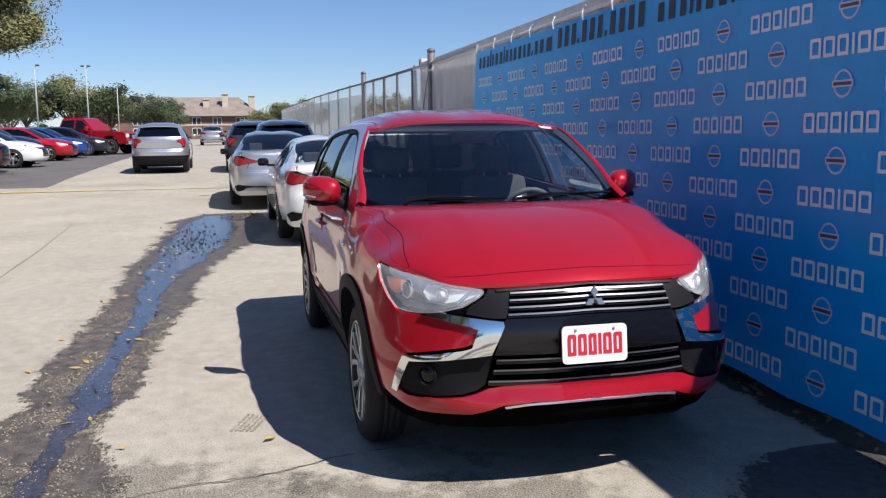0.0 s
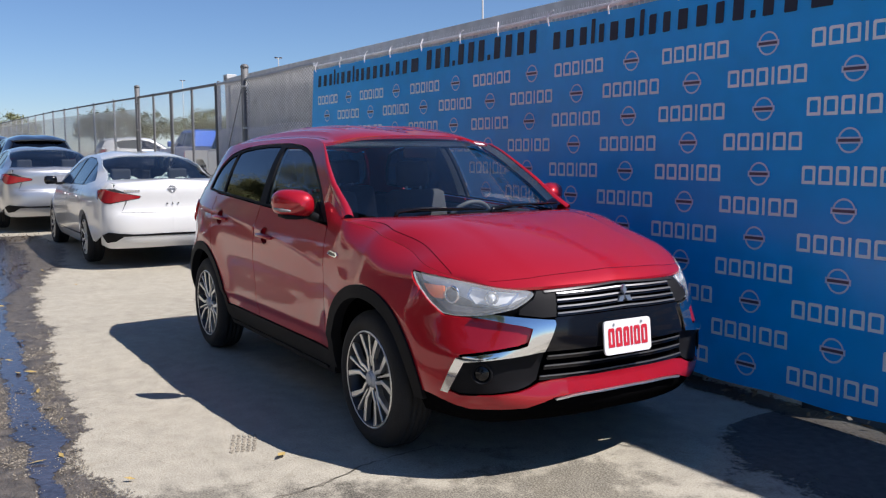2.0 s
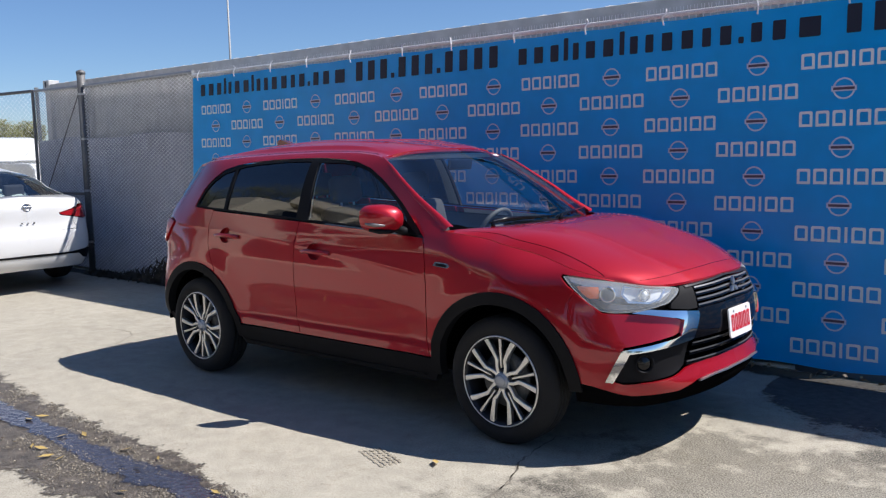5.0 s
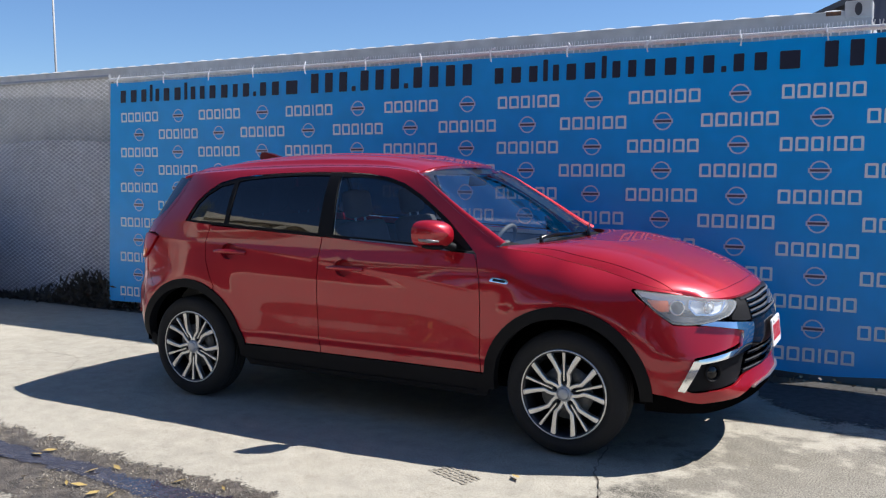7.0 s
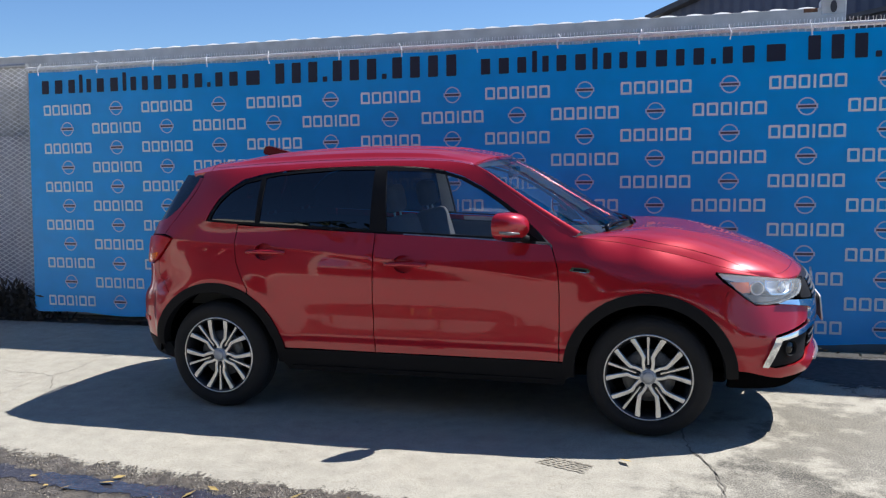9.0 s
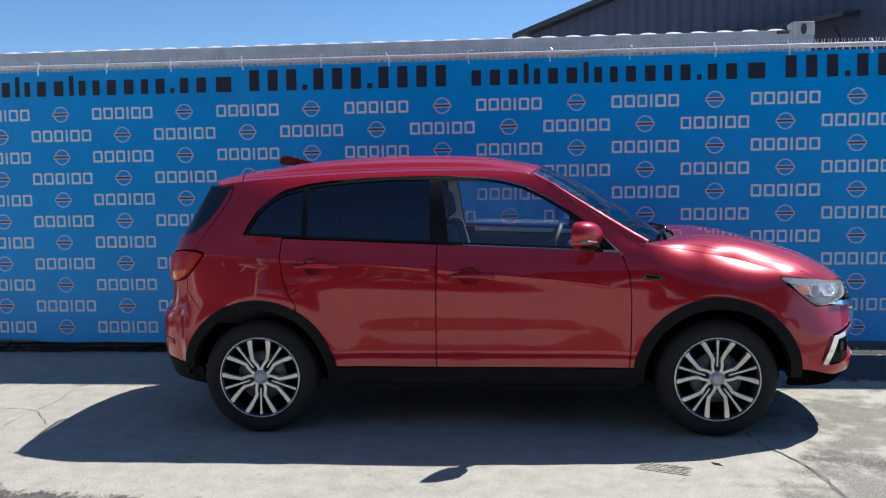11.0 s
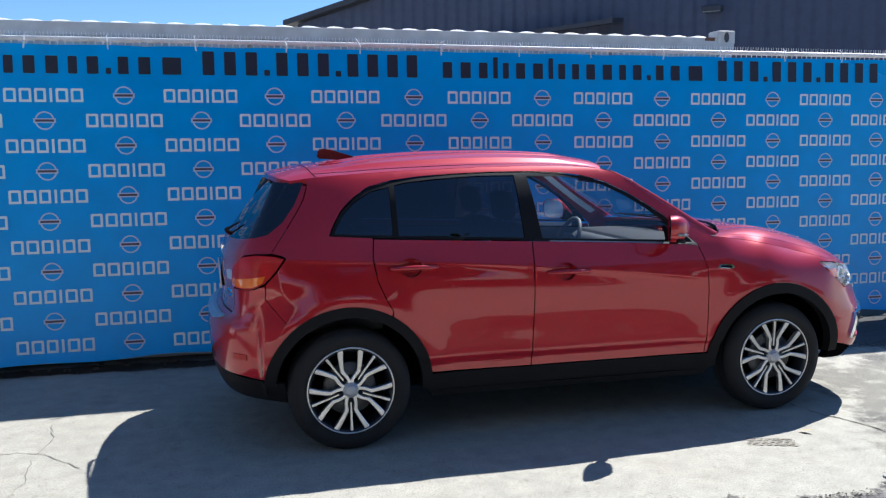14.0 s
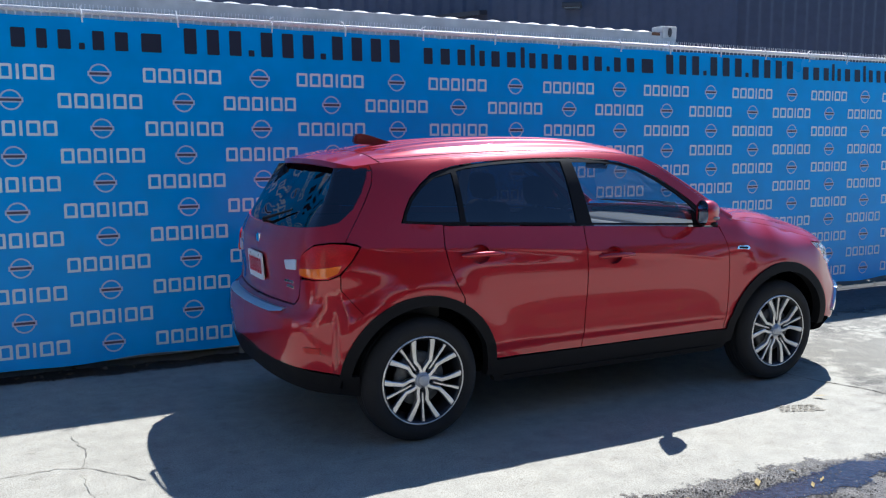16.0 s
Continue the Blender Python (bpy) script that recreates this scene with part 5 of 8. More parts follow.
    rb = [(-1.762, 0.735), (-1.919, 0.86), (-1.919, 0.935), (-2.002, 0.911), (-2.082, 0.907), (-2.245, 0.905), (-2.272, 0.796), (-2.334, 0.758), (-2.93, 0.750), (-2.93, 0.475), (-2.382, 0.458), (-2.082, 0.440), (-1.887, 0.414)] + arc_on(S, -HUB_X, HUB_Z, ARCH + 0.02, 168, 130, 8)
    whole("rear_bumper", rb, PAINT_RED, "metallic red rear bumper")
    rl = [(-1.79, 0.402), (-1.88, 0.406), (-2.1, 0.430), (-2.4, 0.462), (-2.93, 0.492), (-2.93, 0.355), (-2.3, 0.33), (-1.9, 0.295), (-1.765, 0.278)]
    whole("rear_valance", rl, PLASTIC, "black rear valance", lift=0.0, depth=0.04)
    whole("bumper_strip", [(-2.385, 0.742), (-2.5, 0.740), (-2.93, 0.737), (-2.93, 0.712), (-2.5, 0.716), (-2.385, 0.730)], ALLOY, "brushed bumper top strip", lift=0.015, depth=0.02, step=0.03)
    both("reflector", [(-2.05, 0.56), (-2.16, 0.565), (-2.16, 0.535), (-2.05, 0.53)], REDLENS, "red bumper reflector", lift=0.006, depth=0.01, step=0.03)
    plate_of(car, pose(-2.004, 0.0, 0.915, 4, 0, -90), mark, "white rear plate with a red word mark")
    part("plate_holder", box(-1.996, -1.95, -0.140, 0.140, 0.850, 0.980, 0.01), PLASTIC, car)
    part("rear_emblem", box(-1.992, -1.96, -0.03, 0.03, 1.04, 1.095, 0.008), CHROME, car, "small chrome tailgate emblem")
    for k in range(9):
        p = S.at(-2.36 - 0.024 * (k % 5), 0.880 - 0.028 * (k // 5), 0.004)
        part("badge_bar", box(-0.003, 0.003, -0.008, 0.008, -0.007, 0.007, 0.001, Matrix.Translation((p.x, -p.y, p.z)) @ pose(0, 0, 0, 0, 0, 25)), CHROME, car)
    # spoiler at the roof's end
    sp_mid = curve([(-1.515, 0, 1.568), (-1.62, 0, 1.548), (-1.715, 0, 1.520)])
    sp_right = curve([rail(-1.52), rail(-1.56) + Vector((-0.01, -0.004, 0.0)), Vector((-1.615, 0.590, 1.487))])
    child("spoiler", patch_mesh("spoiler", sp_mid, sp_right, curve([(-1.515, 0, 1.568), (-1.505, 0.3, 1.562), (-1.495, 0.5, 1.542), rail(-1.52)]), curve([(-1.715, 0, 1.520), (-1.705, 0.3, 1.516), (-1.675, 0.5, 1.502), (-1.615, 0.590, 1.487)]), 8, 16, PAINT_RED, depth=0.030), car, "red roof spoiler")
    bm = bmesh.new()
    add_prism(bm, [(-0.12, 0.0), (-0.116, 0.046), (-0.10, 0.056), (-0.06, 0.052), (0.04, 0.026), (0.13, 0.0)], -0.022, 0.022)
    bmesh.ops.bevel(bm, geom=bm.edges[:], offset=0.008, segments=2, affect="EDGES")
    part("roof_fin", bm, REDDARK, car, "dark red shark-fin aerial", place=Matrix.Translation((-1.235, 0, 1.592)) @ pose(0, 0, 0, 90, 4, 0) @ Matrix.Diagonal((1.35, 1.15, 1.1, 1)))
    arm = [S.at(s_, z, up) for s_, z, up in ((-2.93, 1.165, 0.0), (-2.90, 1.180, 0.022), (-2.72, 1.215, 0.016), (-2.56, 1.250, 0.010))]
    part("rear_wiper", tube([(p.x, -p.y, p.z) for p in arm], [0.014, 0.012, 0.007, 0.005], 6), PLASTIC, car, "black rear wiper")
    # side vent badges
    for v in both("fender_vent", soften([(0.905, 0.928), (1.01, 0.918), (1.025, 0.930), (1.005, 0.945), (0.92, 0.950)], 0.006), CHROME, "chrome fender vent", lift=0.008, depth=0.01, step=0.02):
        pass
    both("vent_slot", soften([(0.925, 0.931), (0.995, 0.924), (1.005, 0.932), (0.99, 0.940), (0.93, 0.943)], 0.004), GLOSSBLACK, "", lift=0.010, depth=0.004, step=0.02)
    # mirrors
    for sg in (-1, 1):
        make_mirror(car, sg)
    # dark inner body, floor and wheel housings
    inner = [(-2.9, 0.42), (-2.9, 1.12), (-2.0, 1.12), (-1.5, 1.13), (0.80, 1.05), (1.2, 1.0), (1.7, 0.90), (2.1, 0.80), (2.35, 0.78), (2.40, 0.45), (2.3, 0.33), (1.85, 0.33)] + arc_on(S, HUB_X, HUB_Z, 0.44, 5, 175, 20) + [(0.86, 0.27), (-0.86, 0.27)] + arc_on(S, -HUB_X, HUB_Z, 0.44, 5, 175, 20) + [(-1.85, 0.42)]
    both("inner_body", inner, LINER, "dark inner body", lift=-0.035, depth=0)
    # two hidden boxes added to block sun leaking through the engine bay
    part("engine_bay_blocker", box(0.95, 1.80, -0.50, 0.50, 0.30, 0.88, 0.02), LINER, car)
    part("nose_blocker", box(1.80, 2.02, -0.55, 0.55, 0.30, 0.80, 0.02), LINER, car)
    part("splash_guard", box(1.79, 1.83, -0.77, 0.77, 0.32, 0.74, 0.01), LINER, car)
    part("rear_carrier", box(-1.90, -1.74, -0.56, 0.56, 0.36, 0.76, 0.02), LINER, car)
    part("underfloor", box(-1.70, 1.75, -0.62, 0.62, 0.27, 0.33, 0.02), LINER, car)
    for sx in (-1, 1):
        for sg in (-1, 1):
            v, f = lathe([(0.45, 0.03), (0.45, 0.32), (0.0, 0.32)], 32)
            v = [(x, y, z) for x, y, z in v]
            f = [q for q in f if sum(v[i][2] for i in q) / 4 > 0.0]
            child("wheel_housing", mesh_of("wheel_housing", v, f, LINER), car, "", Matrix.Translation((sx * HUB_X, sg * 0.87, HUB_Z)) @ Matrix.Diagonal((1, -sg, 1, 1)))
    for x in (-HUB_X, HUB_X):
        for sg, turn in ((-1, 0.314 if x > 0 else -0.314), (1, 0.3)):
            wheel_parts(car, x, sg * 0.893, HUB_Z, sg, TYRE_R, 0.215, 0.238, "split", turn)
    make_interior(car)
    # sticker at the top of the windscreen
    wv, _ = coons(ws_mid, a_pillar, ws_head, curve(ws_base[:3] + [a_pillar(1)]), 20, 16)
    spot = lambda u, j: wv[int(u) * 17 + int(j)].lerp(wv[int(u) * 17 + int(j) + 1], j % 1).lerp(wv[int(u) * 17 + 17 + int(j)].lerp(wv[int(u) * 17 + 18 + int(j)], j % 1), u % 1) + Vector((0.003, 0, 0.004))
    child("sticker", patch_strip([spot(0.25, j) for j in (12.5, 13.2, 13.9, 14.6)], [spot(0.95, j) for j in (12.5, 13.2, 13.9, 14.6)], PLATEWHITE, 1, "sticker"), car, "white paper sticker")
    return car


def patch_strip(a, b, material, sg, name="pillar_cap"):
    verts = [(p.x, sg * p.y, p.z) for q in zip(a, b) for p in q]
    faces = [(2 * i, 2 * i + 1, 2 * i + 3, 2 * i + 2) for i in range(len(a) - 1)]
    if sg < 0:
        faces = [f[::-1] for f in faces]
    return mesh_of(name, verts, faces, material, True)


def handle_meshes(S, x, z):
    """A dark cup in the door and a bowed pull handle over it, for the right flank."""
    cup = panel_mesh("handle_cup", S, [(x + 0.064 * math.cos(a), z + 0.052 * math.sin(a)) for a in (2 * math.pi * i / 22 for i in range(22))], PAINT_RED, lift=-0.034, depth=-0.034, step=0.02)
    bm = bmesh.new()
    pts = []
    for i in range(9):
        t = i / 8
        p = S.at(x - 0.115 + 0.26 * t, z - 0.004 + 0.006 * math.sin(math.pi * t), 0.006 + 0.026 * math.sin(math.pi * t) ** 0.6)
        pts.append((p.x, -p.y, p.z))
    add_tube(bm, pts, [0.011, 0.013, 0.014, 0.0145, 0.0145, 0.0145, 0.014, 0.013, 0.011], 8)
    me = bpy.data.meshes.new("door_handle")
    bm.to_mesh(me)
    bm.free()
    me.materials.append(PAINT_RED)
    me.polygons.foreach_set("use_smooth", [True] * len(me.polygons))
    return cup, me


def make_mirror(car, sg, paint=None):
    """A door mirror: painted shell, dark lower lip with a lamp strip, glass, stalk."""
    paint = paint or PAINT_RED
    k, n = 20, 12
    cx, cy, cz = 0.600, 0.960, 1.180
    verts, faces = [], []
    for j in range(n + 1):
        t = j / n  # from the glass forward
        prof = [1.0, 1.01, 1.02, 1.02, 1.01, 0.985, 0.95, 0.90, 0.83, 0.73, 0.58, 0.36, 0.02][j]
        for i in range(k):
            a = 2 * math.pi * i / k
            ca, sa = math.cos(a), math.sin(a)
            yy = 0.105 * math.copysign(abs(ca) ** 0.75, ca) * prof
            zz = 0.078 * math.copysign(abs(sa) ** 0.75, sa) * prof
            verts.append((cx - 0.055 + 0.135 * t + 0.045 * yy / 0.105 * -1, sg * (cy + yy), cz + zz + 0.006 * ca))
    for j in range(n):
        for i in range(k):
            q = (j * k + i, j * k + (i + 1) % k, (j + 1) * k + (i + 1) % k, (j + 1) * k + i)
            faces.append(q if sg > 0 else q[::-1])
    shell = child("mirror", mesh_of("mirror", verts, faces, paint, True), car, "door mirror with painted shell")
    verts, faces = [], []
    for i in range(k):
        a = 2 * math.pi * i / k
        ca, sa = math.cos(a), math.sin(a)
        yy, zz = 0.101 * math.copysign(abs(ca) ** 0.75, ca), 0.074 * math.copysign(abs(sa) ** 0.75, sa)
        verts.append((cx - 0.050 + 0.045 * yy / 0.105 * -1, sg * (cy + yy), cz + zz + 0.006 * ca))
    child("mirror_glass", mesh_of("mirror_glass", verts, [tuple(range(k)) if sg < 0 else tuple(range(k))[::-1]], CHROME), shell)
    bm = bmesh.new()
    add_tube(bm, [(cx - 0.045, sg * (cy + 0.080), cz - 0.062), (cx + 0.01, sg * (cy + 0.055), cz - 0.070), (cx + 0.035, sg * (cy + 0.0), cz - 0.072), (cx + 0.03, sg * (cy - 0.08), cz - 0.070)], [0.010, 0.013, 0.013, 0.010], 8)
    part("lower_lip", bm, PLASTIC, shell, smooth=True)
    bm = bmesh.new()
    add_tube(bm, [(cx - 0.055, sg * (cy + 0.102), cz - 0.026), (cx + 0.0, sg * (cy + 0.084), cz - 0.032), (cx + 0.045, sg * (cy + 0.045), cz - 0.036)], [0.008, 0.011, 0.006], 8)
    part("turn_lamp", bm, TURNLENS, shell, smooth=True)
    bm = bmesh.new()
    add_tube(bm, [(cx + 0.0, sg * (cy - 0.06), cz - 0.055), (cx + 0.05, sg * (cy - 0.12), cz - 0.080), (cx + 0.075, sg * (cy - 0.19), cz - 0.095)], [0.022, 0.026, 0.030], 8)
    part("stalk", bm, PLASTIC, shell, smooth=True)
    me = panel_mesh("mirror_base", SUV, [(0.585, 1.094), (0.585, 1.190), (0.64, 1.150), (0.69, 1.116), (0.735, 1.088)], WIPERBLACK, lift=0.003, depth=0.01, side=-1)
    child("mirror_base", me if sg < 0 else mirror_mesh(me), shell)


def make_seat(car, x, y, material, rear=False):
    """A car seat: cushion, back, head rest."""
    seat = thing("seat", pose(x, y, 0), "dark cloth car seat")
    seat.parent = car
    part("cushion", box(-0.22, 0.30, -0.25, 0.25, 0.50, 0.66, 0.05, pose(0, 0, 0, 0, -4, 0)), material, seat, smooth=True)
    back = box(-0.07, 0.07, -0.24, 0.24, 0.0, 0.62, 0.05, pose(-0.22, 0, 0.60, 0, -16, 0))
    part("backrest", back, material, seat, smooth=True)
    part("head_rest", box(-0.05, 0.05, -0.13, 0.13, 0.0, 0.18, 0.04, pose(-0.40, 0, 1.22, 0, -10, 0)), material, seat, smooth=True)
    for sy in (-0.06, 0.06):
        part("head_rest_post", tube([(-0.385, sy, 1.15), (-0.40, sy, 1.25)], 0.008, 6), STEEL, seat)


def make_interior(car):
    S = SUV
    inn = [(-1.85, 0.85), (-1.85, 1.10), (-1.2, 1.12), (0.78, 1.045), (0.85, 0.85), (0.85, 0.55), (-0.80, 0.55), (-0.84, 0.85)]
    me = panel_mesh("door_lining", S, inn, DASH, side=-1, lift=-0.085, depth=0, step=0.08)
    for a in (me, mirror_mesh(me)):
        child("door_lining", a, car, "dark door lining")
    strip = panel_mesh("door_top_trim", S, [(-0.12, 1.118), (0.62, 1.090), (0.62, 1.062), (-0.12, 1.088)], TRIMGREY, side=-1, lift=-0.10, depth=0, step=0.08)
    for a in (strip, mirror_mesh(strip)):
        child("door_top_trim", a, car, "pale door trim")
    # pillar linings, pale
    for o in ([(-0.300, 1.15), (-0.312, 1.49), (-0.246, 1.485), (-0.204, 1.145)],):
        p = panel_mesh("pillar_lining", S, o, TRIMGREY, side=-1, lift=-0.04, depth=0, step=0.08)
        for a in (p, mirror_mesh(p)):
            child("pillar_lining", a, car, "pale pillar lining")
    rl = lambda s: S.at(s, rail_z(s) + 0.001)
    for sg in (-1, 1):
        a = [rl(s) + Vector((0.004, -0.014, -0.006)) for s in (0.30, 0.40, 0.49, 0.575, 0.66, 0.74, 0.82)]
        b = [rl(s) + Vector((-0.042, -0.026, -0.026)) for s in (0.30, 0.40, 0.49, 0.575, 0.66, 0.74, 0.82)]
        child("pillar_lining", patch_strip(a, b, TRIMGREY, sg, "pillar_lining"), car, "pale pillar lining")
    part("cabin_floor", box(-0.84, 0.84, -0.70, 0.70, 0.335, 0.38), DASH, car)
    part("boot_floor", box(-1.74, -0.84, -0.54, 0.54, 0.335, 0.62), LINER, car)
    part("dashboard", box(0.55, 0.98, -0.70, 0.70, 0.70, 1.04, 0.07), DASH, car, "dark dashboard", smooth=True)
    part("dash_top", box(0.62, 1.10, -0.66, 0.66, 1.01, 1.06, 0.025), DASHTOP, car, smooth=True)
    part("console", box(-0.25, 0.65, -0.11, 0.11, 0.38, 0.70, 0.04), DASH, car, smooth=True)
    wheel = thing("steering_wheel", pose(0.42, 0.37, 0.98, 0, -64, 0), "dark steering wheel")
    wheel.parent = car
    bm = bmesh.new()
    add_tube(bm, [(0.185 * math.cos(2 * math.pi * i / 28), 0.185 * math.sin(2 * math.pi * i / 28), 0) for i in range(29)], 0.016, 8, caps=False)
    part("wheel_rim", bm, DASH, wheel, smooth=True)
    part("wheel_boss", box(-0.07, 0.07, -0.08, 0.08, -0.03, 0.02, 0.02), DASH, wheel)
    for a in (0, 90, 180):
        part("wheel_spoke", box(0.05, 0.18, -0.02, 0.02, -0.012, 0.012, 0.005, pose(0, 0, 0, 0, 0, a + 90)), ALLOYDARK, wheel)
    for y in (-0.37, 0.37):
        make_seat(car, 0.12, y, SEATCLOTH)
    for y in (-0.42, 0.42):
        make_seat(car, -0.82, 0.68 * y, SEATCLOTH, True)
    part("headliner", box(-1.45, 0.28, -0.56, 0.56, 1.50, 1.53, 0.01), TRIMGREY, car, "pale headliner")
    part("rear_mirror", box(-0.015, 0.015, -0.12, 0.12, -0.035, 0.035, 0.012, pose(0.42, 0, 1.46, 0, 10, 0)), GLOSSBLACK, car, "inside mirror")
    part("load_floor", box(-1.95, -1.1, -0.6, 0.6, 0.62, 0.70, 0.01), DASH, car)


make_red_car()

# ---- other vehicles on the lot ----
SEDAN = Shape(
    plan=[(-3.2, -2.50, 0.0), (-2.9, -2.49, 0.30), (-2.62, -2.45, 0.56), (-2.42, -2.36, 0.74), (-2.2, -2.2, 0.845), (-1.8, -1.8, 0.897), (-1.4, -1.4, 0.915), (0, 0, 0.925), (1.2, 1.2, 0.92),
          (1.6, 1.6, 0.90), (1.9, 1.88, 0.86), (2.15, 2.1, 0.76), (2.4, 2.26, 0.58), (2.65, 2.36, 0.33), (3.0, 2.40, 0.0)],
    profiles=[
        (-2.6, [(0.18, 0.16), (0.30, 0.06), (0.42, 0.012), (0.55, 0.0), (0.66, 0.01), (0.72, 0.04), (0.80, 0.05), (0.92, 0.045), (1.0, 0.05), (1.06, 0.085), (1.10, 0.17), (1.2, 0.5)]),
        (-2.1, [(0.18, 0.12), (0.30, 0.05), (0.42, 0.015), (0.55, 0.0), (0.70, 0.008), (0.80, 0.012), (0.90, 0.03), (0.98, 0.06), (1.04, 0.11), (1.09, 0.18), (1.2, 0.36)]),
        (-1.3, [(0.18, 0.10), (0.30, 0.05), (0.42, 0.02), (0.55, 0.004), (0.68, 0.0), (0.78, 0.004), (0.86, 0.014), (0.93, 0.04), (1.0, 0.08), (1.10, 0.145), (1.22, 0.235), (1.34, 0.325), (1.42, 0.41)]),
        (1.0, [(0.18, 0.10), (0.30, 0.05), (0.42, 0.02), (0.55, 0.004), (0.68, 0.0), (0.78, 0.008), (0.86, 0.025), (0.93, 0.06), (1.0, 0.12), (1.10, 0.19), (1.22, 0.265), (1.34, 0.345), (1.42, 0.42)]),
        (1.7, [(0.18, 0.10), (0.30, 0.04), (0.45, 0.005), (0.60, 0.0), (0.70, 0.02), (0.78, 0.06), (0.84, 0.11), (0.90, 0.18), (1.0, 0.35)]),
        (2.35, [(0.18, 0.14), (0.30, 0.03), (0.42, 0.0), (0.55, 0.0), (0.64, 0.03), (0.71, 0.09), (0.76, 0.16), (0.82, 0.28), (1.0, 0.6)]),
    ])
LINES_SEDAN = dict(
    shape=SEDAN, hub=1.415, hub_z=0.335, arch=0.375, tyre=0.335, rim=0.225, face=0.905, hatch=False,
    edge=[(1.22, 0.975), (1.5, 0.925), (1.8, 0.855), (2.1, 0.785), (2.4, 0.750), (2.7, 0.745), (3.0, 0.748)],
    rail=[(-2.02, 1.085), (-1.75, 1.165), (-1.45, 1.262), (-1.15, 1.340), (-0.8, 1.390), (-0.3, 1.415), (0.2, 1.400), (0.48, 1.362), (0.8, 1.215), (1.05, 1.075), (1.22, 0.975)],
    roof=(0.46, -1.10), mid_roof=[(0.56, 0, 1.392), (0.3, 0, 1.425), (-0.1, 0, 1.443), (-0.5, 0, 1.443), (-0.9, 0, 1.428), (-1.18, 0, 1.405)],
    mid_front=[(0.56, 0, 1.390), (0.95, 0, 1.20), (1.36, 0, 0.985)], mid_hood=[(1.36, 0, 0.992), (1.7, 0, 0.945), (2.0, 0, 0.872), (2.2, 0, 0.80)],
    dlo=[(1.02, 0.985), (0.74, 1.14), (0.46, 1.280), (0.2, 1.345), (-0.2, 1.372), (-0.7, 1.352), (-1.1, 1.285), (-1.42, 1.170), (-1.60, 1.075), (-1.58, 1.035), (-1.2, 1.020), (0, 1.0), (0.6, 0.988)],
    pillars=(0.02, -0.98), doors=(1.10, -0.03, -1.18), sill=0.30, lamp=[(1.80, 0.80), (2.05, 0.765), (2.38, 0.722), (2.42, 0.69), (2.2, 0.66), (1.95, 0.70)],
    tail=[(-2.02, 0.965), (-2.25, 0.985), (-2.62, 0.925), (-2.80, 0.895), (-2.78, 0.875), (-2.60, 0.850), (-2.40, 0.815), (-2.28, 0.82), (-2.12, 0.895)])
LINES_SUV = dict(
    shape=SUV, hub=1.335, hub_z=0.345, arch=0.41, tyre=0.345, rim=0.232, face=0.885, hatch=True,
    edge=[(0.93, 1.112), (1.2, 1.072), (1.45, 1.022), (1.7, 0.962), (1.9, 0.918), (2.12, 0.884), (2.3, 0.870), (2.6, 0.874), (2.9, 0.878)],
    rail=[(-1.75, 1.470), (-1.55, 1.500), (-1.25, 1.520), (-0.9, 1.536), (-0.5, 1.548), (-0.1, 1.550), (0.15, 1.540), (0.32, 1.508), (0.49, 1.400), (0.66, 1.286), (0.82, 1.180), (0.93, 1.112)],
    roof=(0.30, -1.52), mid_roof=[(0.375, 0, 1.566), (0.0, 0, 1.617), (-0.5, 0, 1.633), (-1.0, 0, 1.617), (-1.52, 0, 1.566)],
    mid_front=[(0.383, 0, 1.562), (0.75, 0, 1.37), (1.13, 0, 1.135)], mid_hood=[(1.125, 0, 1.150), (1.45, 0, 1.122), (1.85, 0, 1.032), (2.1, 0, 0.935)],
    dlo=[(-1.45, 1.21), (-1.35, 1.36), (-1.2, 1.43), (-0.97, 1.470), (-0.55, 1.510), (-0.10, 1.498), (0.17, 1.450), (0.42, 1.318), (0.76, 1.076), (0.36, 1.100), (-0.25, 1.124), (-0.86, 1.150), (-1.2, 1.168)],
    pillars=(-0.22, -1.05), doors=(0.84, -0.23, -1.1), sill=0.34, lamp=[(1.75, 0.905), (2.0, 0.888), (2.38, 0.85), (2.3, 0.79), (2.0, 0.77), (1.8, 0.83)],
    tail=[(-1.75, 1.10), (-2.05, 1.085), (-2.32, 1.06), (-2.34, 1.02), (-2.20, 0.96), (-2.10, 0.84), (-2.03, 0.84), (-1.92, 0.97)])
PAINTS = dict(
    white=mat("white_car_paint", (0.74, 0.74, 0.73), 0.3, 0.0, var=0.03, scale=600, coat=1.0), silver=mat("silver_car_paint", (0.50, 0.51, 0.53), 0.32, 0.75, var=0.05, scale=700, coat=1.0),
    black=mat("black_car_paint", (0.012, 0.013, 0.016), 0.3, 0.2, var=0.1, scale=600, coat=1.0), slate=mat("slate_car_paint", (0.045, 0.05, 0.062), 0.3, 0.5, var=0.06, scale=600, coat=1.0),
    blue=mat("blue_car_paint", (0.015, 0.07, 0.30), 0.3, 0.4, var=0.06, scale=600, coat=1.0), maroon=mat("maroon_car_paint", (0.13, 0.008, 0.014), 0.3, 0.4, var=0.06, scale=600, coat=1.0),
    red=PAINT_RED)
CARMESH = {}


